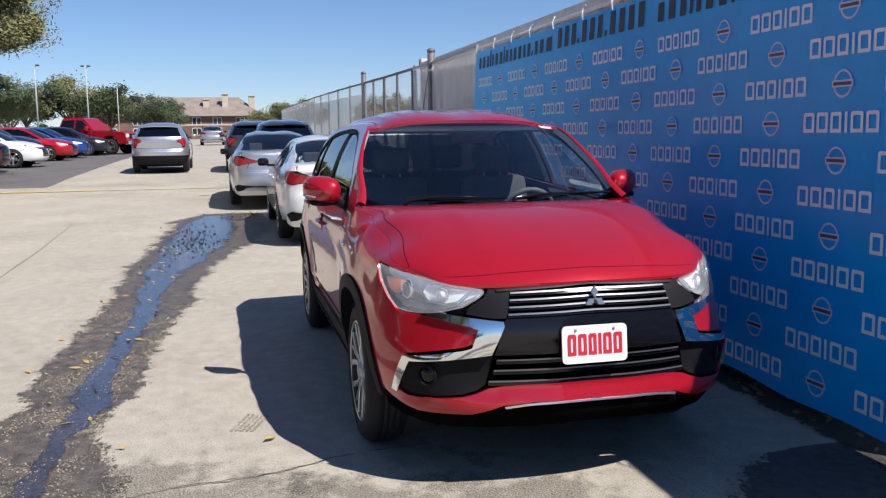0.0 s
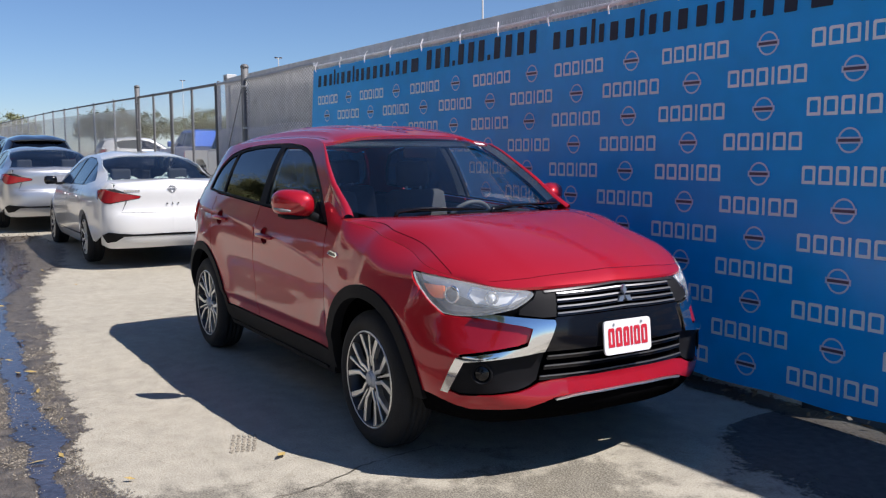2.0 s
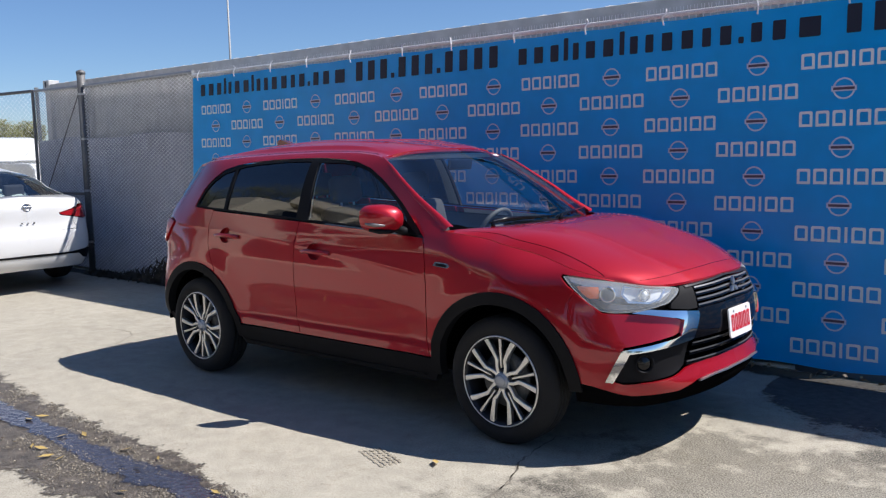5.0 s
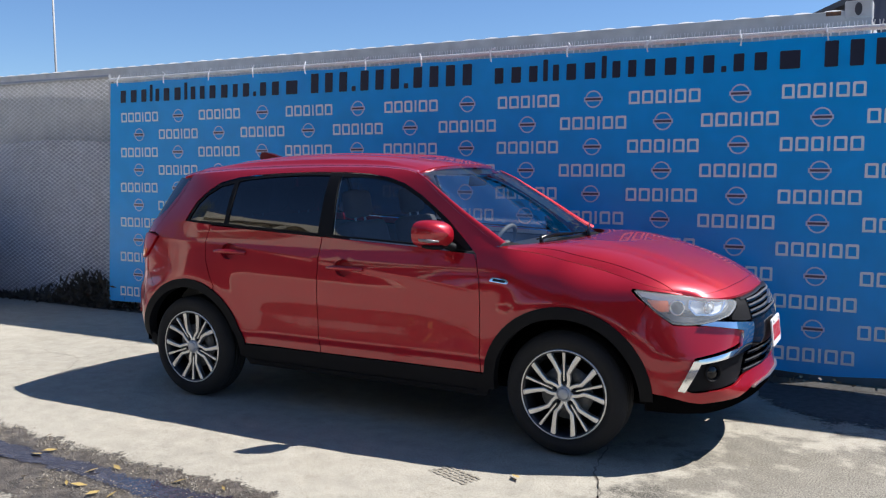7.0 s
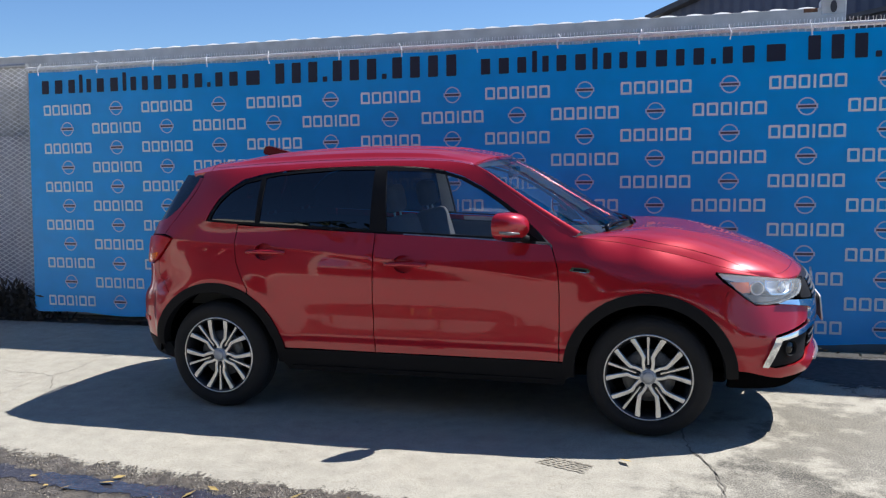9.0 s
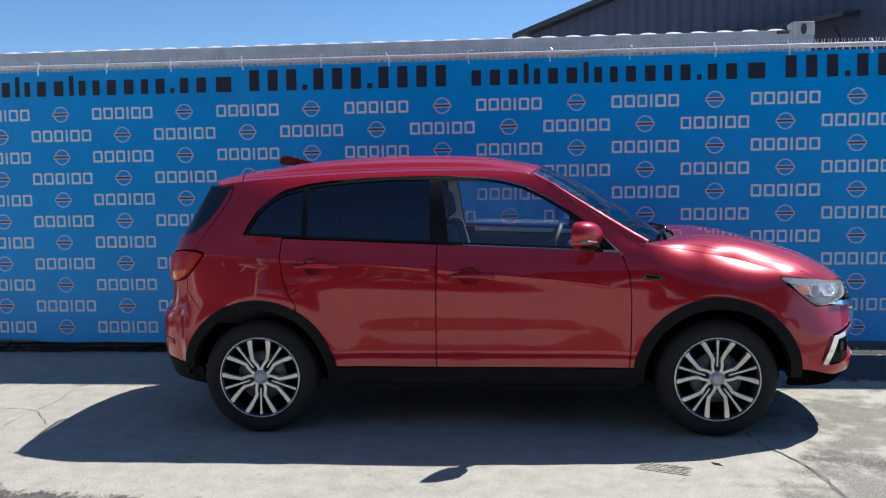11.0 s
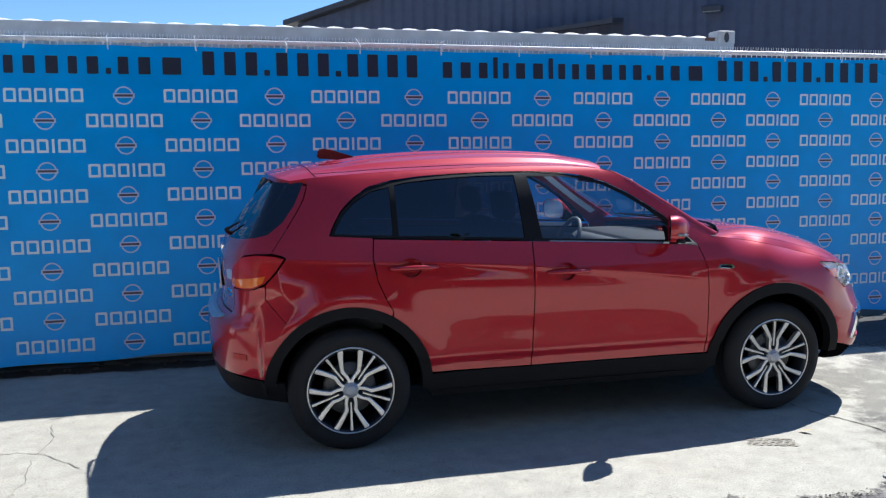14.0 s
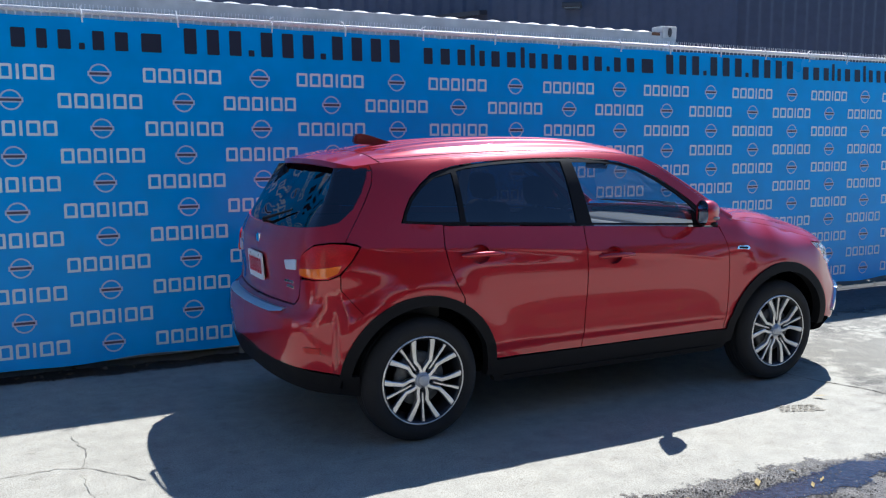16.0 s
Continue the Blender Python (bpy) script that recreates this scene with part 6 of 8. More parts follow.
def car_meshes(kind, L):
    """The skin pieces of a plain car, as (name, label, {material slot: mesh}) shared by all cars of the kind."""
    S, hx, hz, ar = L["shape"], L["hub"], L["hub_z"], L["arch"]
    g = 0.004
    d0, d1, d2 = L["doors"]
    lo = L["sill"] + 0.05
    edge_z, rail_z_ = (lambda s: spline(L["edge"], s)), (lambda s: spline(L["rail"], s))
    e0 = L["edge"][0][0]
    out = []
    dlo = L["dlo"]
    low = [p for p in dlo if p[1] < straight([(-1.6, 1.06 if not L["hatch"] else 1.22), (1.1, 1.0 if not L["hatch"] else 1.12)], p[0])]
    belt = lambda s: straight(sorted((p[0], p[1] - 0.008) for p in low), s)

    def side(name, outline, mat_, label="", **kw):
        out.append((name, label, panel_mesh(name, S, outline, mat_, side=-1, step=0.06, **kw), True))

    def over(name, outline, mat_, label="", **kw):
        out.append((name, label, panel_mesh(name, S, outline, mat_, side=0, step=0.06, **kw), False))

    side("front_door", [(d0 - g, lo), (d0 - g, belt(d0) - 0.02), (d0 * 0.5, belt(d0 * 0.5)), (d1 + g, belt(d1)), (d1 + g, lo)], None)
    rear_arc = [p for p in arc(-hx, hz, ar + 0.01, 70, 4, 12)]
    side("rear_door", [(d1 - g, lo), (d1 - g, belt(d1)), ((d1 + d2) / 2, belt((d1 + d2) / 2)), (d2 + g, belt(d2)), (d2 + g, hz + ar + 0.05)] + rear_arc, None)
    top = [(s, edge_z(s) - 0.004) for s in np.linspace(e0, L["lamp"][0][0], 8)]
    side("front_fender", [(d0 + g, lo), (d0 + g, belt(d0) - 0.02), (d0 + 0.01, edge_z(e0) - 0.01)] + [(float(s), z) for s, z in top] + [(L["lamp"][-1][0] - 0.02, L["lamp"][-1][1])] + arc(hx, hz, ar, 50, 178, 18), None)
    upper = sorted([p for p in dlo if p not in low], key=lambda p: p[0])
    rail_pts = [(float(s), rail_z_(s)) for s in np.linspace(L["rail"][-1][0], L["rail"][0][0], 22)]
    t0 = L["tail"][0]
    back = [(-2.0, 1.40), (-2.09, 1.24), (-2.12, 1.12), (t0[0] - 0.2, t0[1] + 0.005)] if L["hatch"] else [(-2.2, 1.075), (-2.4, 1.05), (-2.45, 0.99), (t0[0] - 0.1, t0[1] + 0.02)]
    tip = min(upper, key=lambda p: p[0])
    quarter = [(d2 - g, belt(d2)), (tip[0] - 0.012, tip[1])] + [(x - 0.004, z + 0.010) for x, z in upper] + [(d0 + 0.01, edge_z(e0) - 0.01)] + rail_pts + back + [t0, (t0[0] - 0.06, t0[1] - 0.10), (L["tail"][-2][0] + 0.06, L["tail"][-2][1]), (-1.85 if L["hatch"] else -2.1, 0.66)] + arc(-hx, hz, ar, 128, 72, 12) + [(d2 - g, hz + ar + 0.05)]
    side("quarter_panel", quarter, None)
    side("side_window", dlo, GLASS_DARK, "dark side glass", lift=-0.006, depth=0)
    p0, p1 = L["pillars"]
    for p in (p0, p1):
        ztop = straight([(q[0], q[1]) for q in upper], p)
        side("pillar", [(p - 0.035, belt(p)), (p + 0.035, belt(p)), (p + 0.03, ztop), (p - 0.03, ztop)], GLOSSBLACK, lift=0.002, depth=0.01)
    side("arch_trim", arc(hx, hz, ar + 0.012, 184, -4, 24) + arc(hx, hz, ar - 0.012, -4, 184, 24), PLASTIC if L["hatch"] else None, lift=0.004, depth=0.05)
    side("arch_trim", arc(-hx, hz, ar + 0.012, 184, -4, 24) + arc(-hx, hz, ar - 0.012, -4, 184, 24), PLASTIC if L["hatch"] else None, lift=0.004, depth=0.05)
    side("sill", [(-hx + ar, lo - 0.01), (hx - ar, lo - 0.01), (hx - ar, 0.22), (-hx + ar, 0.22)], PLASTIC if L["hatch"] else None, "", lift=0.004, depth=0.04)
    side("headlight", soften(L["lamp"], 0.02), LAMPSILVER, "pale headlight", lift=0.004, depth=0.03)
    side("tail_light", soften(L["tail"], 0.015), TAILRED, "red tail light", lift=0.006, depth=0.03)
    # bumpers
    lm = L["lamp"]
    s1 = S.plan[-1][0]
    over("front_bumper", [(lm[-1][0] - 0.02, lm[-1][1] - 0.006), (lm[-2][0], lm[-2][1] - 0.01), (lm[-3][0], lm[-3][1] - 0.01), (s1 - 0.42, lm[-3][1] - 0.02), (s1 - 0.42, 0.40), (s1, 0.40), (s1, 0.24), (2.0, 0.24), (hx + ar - 0.02, 0.26)] + arc(hx, hz, ar, 4, 48, 8), None)
    over("grille", [(s1 - 0.42, spline(L["edge"], s1) - 0.03), (s1, spline(L["edge"], s1) - 0.03), (s1, 0.41), (s1 - 0.42, 0.41)], GLOSSBLACK, "black grille", lift=-0.012, depth=0.0)
    s0 = S.plan[0][0]
    if L["hatch"]:
        over("tailgate", [(-2.10, 1.16), (-2.12, 1.10), (-2.345, 1.07), (-2.35, 1.0), (-2.2, 0.94), (-2.12, 0.80), (s0, 0.78), (s0, 1.165), (-2.5, 1.165)], None, "tailgate")
        over("rear_screen", [(-2.12, 1.175), (-2.10, 1.25), (-2.05, 1.37), (-1.98, 1.455), (-2.4, 1.476), (s0, 1.480), (s0, 1.172)], GLASS_DARK, "dark rear screen", lift=-0.004, depth=0.0)
        over("rear_bumper", [(-1.8, 0.70), (-1.98, 0.82), (-2.12, 0.79), (s0, 0.77), (s0, 0.56), (-2.1, 0.55), (-1.80, 0.56)] + arc(-hx, hz, ar, 150, 128, 6), None)
        over("rear_valance", [(-1.72, 0.55), (-2.1, 0.545), (s0, 0.555), (s0, 0.26), (-1.9, 0.26), (-1.72, 0.30)], PLASTIC, "black rear valance", depth=0.04)
    else:
        over("boot_panel", [(-2.46, 1.055), (-2.45, 1.0), (-2.625, 0.935), (-2.81, 0.90), (-2.79, 0.868), (-2.62, 0.842), (-2.55, 0.70), (s0, 0.69), (s0, 1.075), (-2.8, 1.07)], None, "boot lid panel")
        over("rear_bumper", [(-2.1, 0.66), (-2.13, 0.885), (-2.28, 0.81), (-2.40, 0.805), (-2.60, 0.838), (-2.545, 0.695), (s0, 0.685), (s0, 0.43), (-2.5, 0.42), (-2.38, 0.44), (-2.2, 0.40), (-1.85, 0.30)] + arc(-hx, hz, ar, 170, 128, 8), None)
        over("rear_valance", [(-2.2, 0.395), (-2.38, 0.435), (-2.46, 0.425), (-2.55, 0.415), (-2.7, 0.412), (s0, 0.41), (s0, 0.25), (-2.3, 0.24), (-2.1, 0.28)], None, "painted rear skirt", lift=0.004, depth=0.04)
        over("bumper_trim", [(-2.24, 0.41), (-2.38, 0.452), (-2.5, 0.44), (-2.7, 0.425), (s0, 0.425), (s0, 0.400), (-2.7, 0.40), (-2.57, 0.395), (-2.47, 0.335), (-2.30, 0.315)], PLASTIC, "black bumper insert", lift=0.009, depth=0.02)
    side("inner_body", [(-2.6, 0.40), (-2.5, 0.9), (d0, belt(d0) - 0.05), (2.0, 0.70), (2.3, 0.6), (2.3, 0.35)] + arc(hx, hz, ar + 0.02, 2, 178, 14) + arc(-hx, hz, ar + 0.02, 2, 178, 14), LINER, lift=-0.04, depth=0)
    # patches
    E = lambda s: S.at(s, edge_z(s) + 0.001)
    R = lambda s: S.at(s, rail_z_(s) + 0.001)
    lamp_s = lm[1][0] + 0.1
    mh, mf, mr = [Vector(p) for p in L["mid_hood"]], [Vector(p) for p in L["mid_front"]], [Vector(p) for p in L["mid_roof"]]
    nose = E(s1)
    add = lambda name, me, label="": out.append((name, label, me, False))
    c_end = E(e0)
    cowl_c = curve([mh[0], (mh[0].x - 0.05, c_end.y * 0.5, mh[0].z - 0.008), c_end])
    add("hood", patch_mesh("hood", curve(mh + [nose]), curve([E(float(s)) for s in np.linspace(e0, lamp_s, 12)]), cowl_c, curve([E(float(s)) for s in np.linspace(s1, lamp_s, 8)]), 20, 12, None, lambda u, v: Vector((0, 0, 0.018 * math.sin(math.pi * u) * math.sin(math.pi * v)))))
    r0, r1 = L["roof"]
    head = curve([mr[0], (mr[0].x - 0.04, R(r0).y * 0.55, mr[0].z - 0.008), R(r0)])
    tailc = curve([mr[-1], (mr[-1].x + 0.01, R(r1).y * 0.6, mr[-1].z - 0.008), R(r1)])
    add("roof", patch_mesh("roof", curve(mr), curve([R(float(s)) for s in np.linspace(r0, r1, 14)]), head, tailc, 20, 14, None, lambda u, v: Vector((0, 0, 0.02 * math.sin(math.pi * v) * math.sin(math.pi * u) ** 0.5))))
    add("windscreen", patch_mesh("windscreen", curve(mf), curve([R(float(s)) for s in np.linspace(r0, L["rail"][-1][0], 10)]), head, cowl_c, 12, 10, GLASS_DARK, depth=0), "dark windscreen")
    if L["hatch"]:
        sp = [R(r1), Vector((-1.70, 0.60, 1.480))]
        add("spoiler", patch_mesh("spoiler", curve([mr[-1], (-1.65, 0, 1.545), (-1.775, 0, 1.512)]), curve(sp), tailc, curve([(-1.775, 0, 1.512), (-1.75, 0.4, 1.50), sp[1]]), 6, 10, None, depth=0.03))
    else:
        D = lambda s: S.at(s, straight([(-3.2, 1.076), (-2.45, 1.056), (-2.02, 1.086)], s))
        base = curve([(-1.98, 0, 1.105), (-1.99, 0.4, 1.10), R(-2.0)])
        add("rear_screen", patch_mesh("rear_screen", curve([mr[-1], (-1.6, 0, 1.262), (-1.98, 0, 1.105)]), curve([R(float(s)) for s in np.linspace(r1, -2.0, 10)]), tailc, base, 12, 10, GLASS_SIDE, depth=0), "curved rear screen")
        add("boot_lid", patch_mesh("boot_lid", curve([(-1.98, 0, 1.107), (-2.2, 0, 1.106), (-2.38, 0, 1.098), D(-3.2)]), curve([D(float(s)) for s in np.linspace(-2.0, -2.45, 6)]), base, curve([D(float(s)) for s in np.linspace(-3.2, -2.45, 10)]), 8, 12, None, depth=0.01))
    return out


def make_car(kind, name, paint, place, label, wheel="five", extras=True, scale=(1, 1, 1), group=""):
    L = LINES_SEDAN if kind == "sedan" else LINES_SUV
    if kind not in CARMESH:
        CARMESH[kind] = car_meshes(kind, L)
    car = thing(name, place @ Matrix.Diagonal((*scale, 1)), label, "car", group)
    colour = PAINTS[paint]
    for pname, plabel, me, twin in CARMESH[kind]:
        painted = not me.materials or me.materials[0] is None
        key = (kind, me.name, paint)
        if painted:
            if key not in CARMESH:
                c = me.copy()
                c.materials.clear()
                c.materials.append(colour)
                CARMESH[key] = (c, mirror_mesh(c) if twin else None)
            a, b = CARMESH[key]
        else:
            key = (kind, me.name)
            if key not in CARMESH:
                CARMESH[key] = (me, mirror_mesh(me) if twin else None)
            a, b = CARMESH[key]
        child(pname, a, car, plabel)
        if b:
            child(pname, b, car, plabel)
    hx = L["hub"]
    for x in (-hx, hx):
        for sg in (-1, 1):
            wheel_parts(car, x, sg * L["face"], L["hub_z"], sg, L["tyre"], 0.21, L["rim"], wheel, 0.2 * x)
    part("underfloor", box(-1.9, 1.9, -0.65, 0.65, 0.2, 0.28), LINER, car)
    part("cabin_floor", box(-1.7, 1.1, -0.66, 0.66, 0.5, 0.56), LINER, car)
    part("dashboard", box(0.75, 1.15, -0.62, 0.62, 0.55, 0.93, 0.04), DASH, car)
    for x, y in ((0.0, -0.37), (0.0, 0.37), (-0.95, -0.38), (-0.95, 0.38)):
        part("seat", box(-0.28, -0.12, -0.24, 0.24, 0.5, 1.06, 0.05, pose(x, y, 0, 0, -8, 0)), SEATCLOTH, car)
        part("head_rest", box(-0.36, -0.27, -0.13, 0.13, 1.06, 1.22, 0.03, pose(x, y, 0, 0, 0, 0)), SEATCLOTH, car)
    for sg in (-1, 1):
        mx, mz = (0.78, 1.03) if kind == "sedan" else (0.62, 1.18)
        bm = bmesh.new()
        add_box(bm, mx - 0.05, mx + 0.07, min(sg * 0.90, sg * 1.08), max(sg * 0.90, sg * 1.08), mz - 0.06, mz + 0.065, 0.04)
        mr = part("mirror", bm, GLOSSBLACK if kind == "sedan" else colour, car, "door mirror", smooth=True)
        part("stalk", box(mx, mx + 0.06, min(sg * 0.78, sg * 0.92), max(sg * 0.78, sg * 0.92), mz - 0.07, mz - 0.03, 0.01), PLASTIC, mr)
        for x in (0.0, -0.95):
            z = 0.86 if kind == "sedan" else 0.95
            p = L["shape"].at(x, z, 0.02)
            part("door_handle", box(p.x - 0.1, p.x + 0.1, sg * p.y - 0.012, sg * p.y + 0.012, z - 0.014, z + 0.014, 0.008), colour, car)
    return car


def turn_at(x, y, degrees):
    return pose(x, y, ground_z(x), 0, 0, degrees)


WHITE_SEDAN = make_car("sedan", "white_sedan", "white", turn_at(-8.62, 0.12, 180), "white four-door sedan parked with its tail outward", "multi")
# badge shapes and bolt caps on the tail
for sy in (-0.07, 0.0, 0.07):
    v, f = lathe([(0.0, -0.006), (0.008, -0.004), (0.010, 0.002)], 10)
    child("bolt_cap", mesh_of("bolt_cap", v, [q[::-1] for q in f], PLASTIC), WHITE_SEDAN, "", pose(-2.462, sy, 0.80, 0, 0, -90))
v, f = lathe([(0.030, -0.004), (0.034, -0.010), (0.046, -0.010), (0.050, -0.002)], 24)
child("emblem", mesh_of("emblem", v, f, SATIN, True), WHITE_SEDAN, "round chrome emblem", pose(-2.452, 0, 0.985, 0, 0, -90))
part("emblem_bar", box(-2.464, -2.450, -0.055, 0.055, 0.975, 0.995, 0.003), SATIN, WHITE_SEDAN)
for k in range(6):
    p = SEDAN.at(-2.78 + 0.036 * k, 0.965, 0.004)
    part("badge_bar", box(-0.004, 0.004, -0.013, 0.013, -0.012, 0.012, 0.002, Matrix.Translation((p.x, p.y, p.z)) @ pose(0, 0, 0, 0, 0, -20)), CHROME, WHITE_SEDAN)
# crumpled clear wrap over the rear seats
WRAP = mat("crumpled_clear_wrap", (0.50, 0.58, 0.55), 0.25, var=0.3, scale=14, coat=0.5)
rw = random.Random(23)
verts = [(-1.36 + 0.44 * i / 14 + rw.uniform(-0.01, 0.01), -0.56 + 1.12 * j / 30, 1.00 + 0.16 * math.sin(math.pi * i / 14) ** 0.6 * (0.65 + 0.35 * math.sin(9.0 * j / 30)) + rw.uniform(-0.028, 0.028)) for i in range(15) for j in range(31)]
faces = [(i * 31 + j, i * 31 + j + 1, i * 31 + j + 32, i * 31 + j + 31) for i in range(14) for j in range(30)]
child("seat_wrap", mesh_of("seat_wrap", verts, faces, WRAP), WHITE_SEDAN, "crumpled clear wrap over the rear seat")
make_car("sedan", "silver_sedan", "silver", turn_at(-13.9, -0.50, 180), "silver four-door sedan with black mirrors, parked in line", "multi")
make_car("suv", "black_crossover", "black", turn_at(-20.2, 0.10, 180), "black crossover SUV parked in line by the fence", "five", scale=(1.07, 1.0, 1.02))
make_car("suv", "dark_grey_crossover", "slate", turn_at(-25.5, -0.55, 180), "dark grey crossover SUV parked in line by the fence", "five", scale=(1.07, 1.03, 1.0))
make_car("suv", "silver_crossover", "silver", turn_at(-25.9, -3.50, 180), "silver crossover standing in the drive lane, tail outward", "five", scale=(1.0, 0.98, 0.98))
ROW = "cars parked along the far side"
for k, (kind, nm, paint, x, nose, a) in enumerate((("suv", "red_crossover", "maroon", -27.0, -8.5, 84), ("sedan", "white_car", "white", -30.2, -8.0, 86), ("suv", "black_suv", "black", -33.2, -8.6, 85), ("sedan", "red_sedan", "red", -36.4, -7.9, 84),
                                                  ("sedan", "blue_sedan", "blue", -39.6, -7.8, 85), ("sedan", "black_sedan", "black", -42.8, -7.2, 84), ("sedan", "dark_sedan", "slate", -46.0, -7.4, 84), ("suv", "grey_suv", "slate", -30.0, -14.5, 84), ("suv", "dark_blue_suv", "blue", -33.5, -14.5, 86))):
    make_car(kind, nm, paint, turn_at(x, nose - 2.3, a), {"maroon": "dark red crossover parked nose to the lane", "white": "white sedan parked nose to the lane", "black": "black car parked nose to the lane", "red": "red sedan parked nose to the lane", "blue": "blue car parked nose to the lane", "slate": "dark grey car parked nose to the lane"}[paint], "five", group=ROW)
make_car("suv", "white_crossover", "white", turn_at(-62.0, 0.4, 180), "white crossover far down the lane", "five")
make_car("sedan", "silver_car", "silver", turn_at(-66.0, -2.4, 180), "silver sedan far down the lane", "five")


def make_pickup(name, paint, place, label):
    """A crew-cab pickup: cab, bed, hood, glass, wheels, lamps."""
    car = thing(name, place, label, "truck")
    colour = PAINTS[paint]

    def slab(pname, outline, half, material, top_half=None, lab=""):
        bm = bmesh.new()
        z0, z1 = min(p[1] for p in outline), max(p[1] for p in outline)
        rows = []
        for sg in (-1, 1):
            rows.append([bm.verts.new((x, sg * (half if top_half is None else half + (top_half - half) * (z - z0) / (z1 - z0)), z)) for x, z in outline])
        k = len(outline)
        bm.faces.new(rows[0])
        bm.faces.new(rows[1][::-1])
        for i in range(k):
            bm.faces.new((rows[0][i], rows[1][i], rows[1][(i + 1) % k], rows[0][(i + 1) % k]))
        bmesh.ops.recalc_face_normals(bm, faces=bm.faces[:])
        bmesh.ops.bevel(bm, geom=[e for e in bm.edges if e.calc_face_angle(0) > 0.5], offset=0.03, segments=2, affect="EDGES")
        return part(pname, bm, material, car, lab)

    slab("front_body", [(0.85, 0.55), (0.85, 1.22), (2.55, 1.16), (2.72, 1.05), (2.76, 0.55), (2.28, 0.50), (2.22, 0.78), (1.95, 0.95), (1.62, 0.95), (1.36, 0.78), (1.30, 0.50)], 0.98, colour)
    slab("cab_body", [(-1.15, 0.48), (-1.15, 1.24), (0.84, 1.24), (0.84, 0.48)], 0.98, colour)
    slab("cab_roof", [(-1.12, 1.25), (-0.92, 1.86), (-0.75, 1.92), (0.05, 1.92), (0.25, 1.88), (0.92, 1.25)], 0.94, colour, 0.74)
    slab("bed", [(-2.95, 0.62), (-2.97, 1.26), (-1.17, 1.26), (-1.17, 0.55), (-1.30, 0.52), (-1.36, 0.80), (-1.62, 0.97), (-1.98, 0.97), (-2.25, 0.80), (-2.30, 0.60)], 0.98, colour)
    slab("windscreen", [(0.24, 1.84), (0.27, 1.85), (0.86, 1.30), (0.83, 1.28)], 0.80, GLOSSBLACK)
    for sg in (-1, 1):
        for nm_, o in (("front_window", [(-0.12, 1.30), (0.72, 1.30), (0.22, 1.78), (-0.12, 1.80)]), ("rear_window", [(-1.02, 1.30), (-0.20, 1.30), (-0.20, 1.80), (-0.85, 1.78)])):
            bm = bmesh.new()
            vs = [bm.verts.new((x, sg * (0.950 - 0.19 * (z - 1.25) / 0.67), z)) for x, z in o]
            vt = [bm.verts.new((v.co.x, v.co.y - sg * 0.03, v.co.z)) for v in vs]
            bm.faces.new(vs)
            bm.faces.new(vt[::-1])
            part(nm_, bm, GLOSSBLACK, car, "dark cab window")
        part("mirror", box(0.55, 0.68, min(sg * 1.0, sg * 1.22), max(sg * 1.0, sg * 1.22), 1.25, 1.48, 0.03), colour, car)
        part("headlight", box(2.50, 2.74, min(sg * 0.68, sg * 0.97), max(sg * 0.68, sg * 0.97), 0.86, 1.06, 0.02), LAMPSILVER, car, "pale headlight")
        part("tail_light", box(-3.0, -2.94, min(sg * 0.84, sg * 0.97), max(sg * 0.84, sg * 0.97), 0.85, 1.2, 0.01), REDLENS, car, "red tail light")
        for x in (-1.80, 1.79):
            wheel_parts(car, x, sg * 0.97, 0.40, sg, 0.40, 0.26, 0.24, "five", 0.1)
    part("grille", box(2.70, 2.78, -0.66, 0.66, 0.80, 1.06, 0.02), GLOSSBLACK, car, "dark grille")
    part("front_bumper", box(2.60, 2.86, -0.95, 0.95, 0.50, 0.72, 0.04), CHROME, car, "chrome front bumper")
    part("underframe", box(-2.8, 2.5, -0.55, 0.55, 0.38, 0.6), LINER, car)
    return car


make_pickup("red_pickup", "red", turn_at(-45.0, -8.6, 68), "bright red crew-cab pickup truck parked across the lane")
make_pickup("white_pickup", "white", pose(-21.5, 6.6, ground_z(-21.5), 0, 0, 8), "white pickup truck parked behind the chain-link gate")
make_pickup("blue_pickup", "blue", pose(-29.5, 7.4, ground_z(-29.5), 0, 0, 188), "blue pickup truck parked behind the chain-link gate")
make_car("suv", "white_suv", "white", pose(-36.0, 6.5, ground_z(-36), 0, 0, 90), "white SUV parked behind the chain-link fence", "five")

# ---- chain-link fence, posts and gate ----
def fence_y(x):
    return 1.50 + 0.020 * max(0.0, -x - 4.75)


def link_mesh(x0, x1, low, high, pitch, wire):
    """Woven wire: zigzag strands as thin four-sided wires."""
    verts, faces = [], []
    n = int((x1 - x0) / pitch)
    for i in range(n):
        x = x0 + pitch * i
        gz = ground_z(x)
        k = int((high - low) / (pitch * 0.5))
        base = len(verts)
        for j in range(k + 1):
            xx = x + (pitch if (j + i) % 2 else 0.0)
            y = fence_y(xx) + (0.003 if j % 2 else -0.003)
            z = gz + low + (high - low) * j / k
            verts += [(xx, y, z + wire * 1.3), (xx, y - wire, z), (xx, y, z - wire * 1.3)]
        for j in range(k):
            a = base + 3 * j
            faces += [(a, a + 1, a + 4, a + 3), (a + 1, a + 2, a + 5, a + 4)]
    return mesh_of("mesh", verts, faces, WIRE)


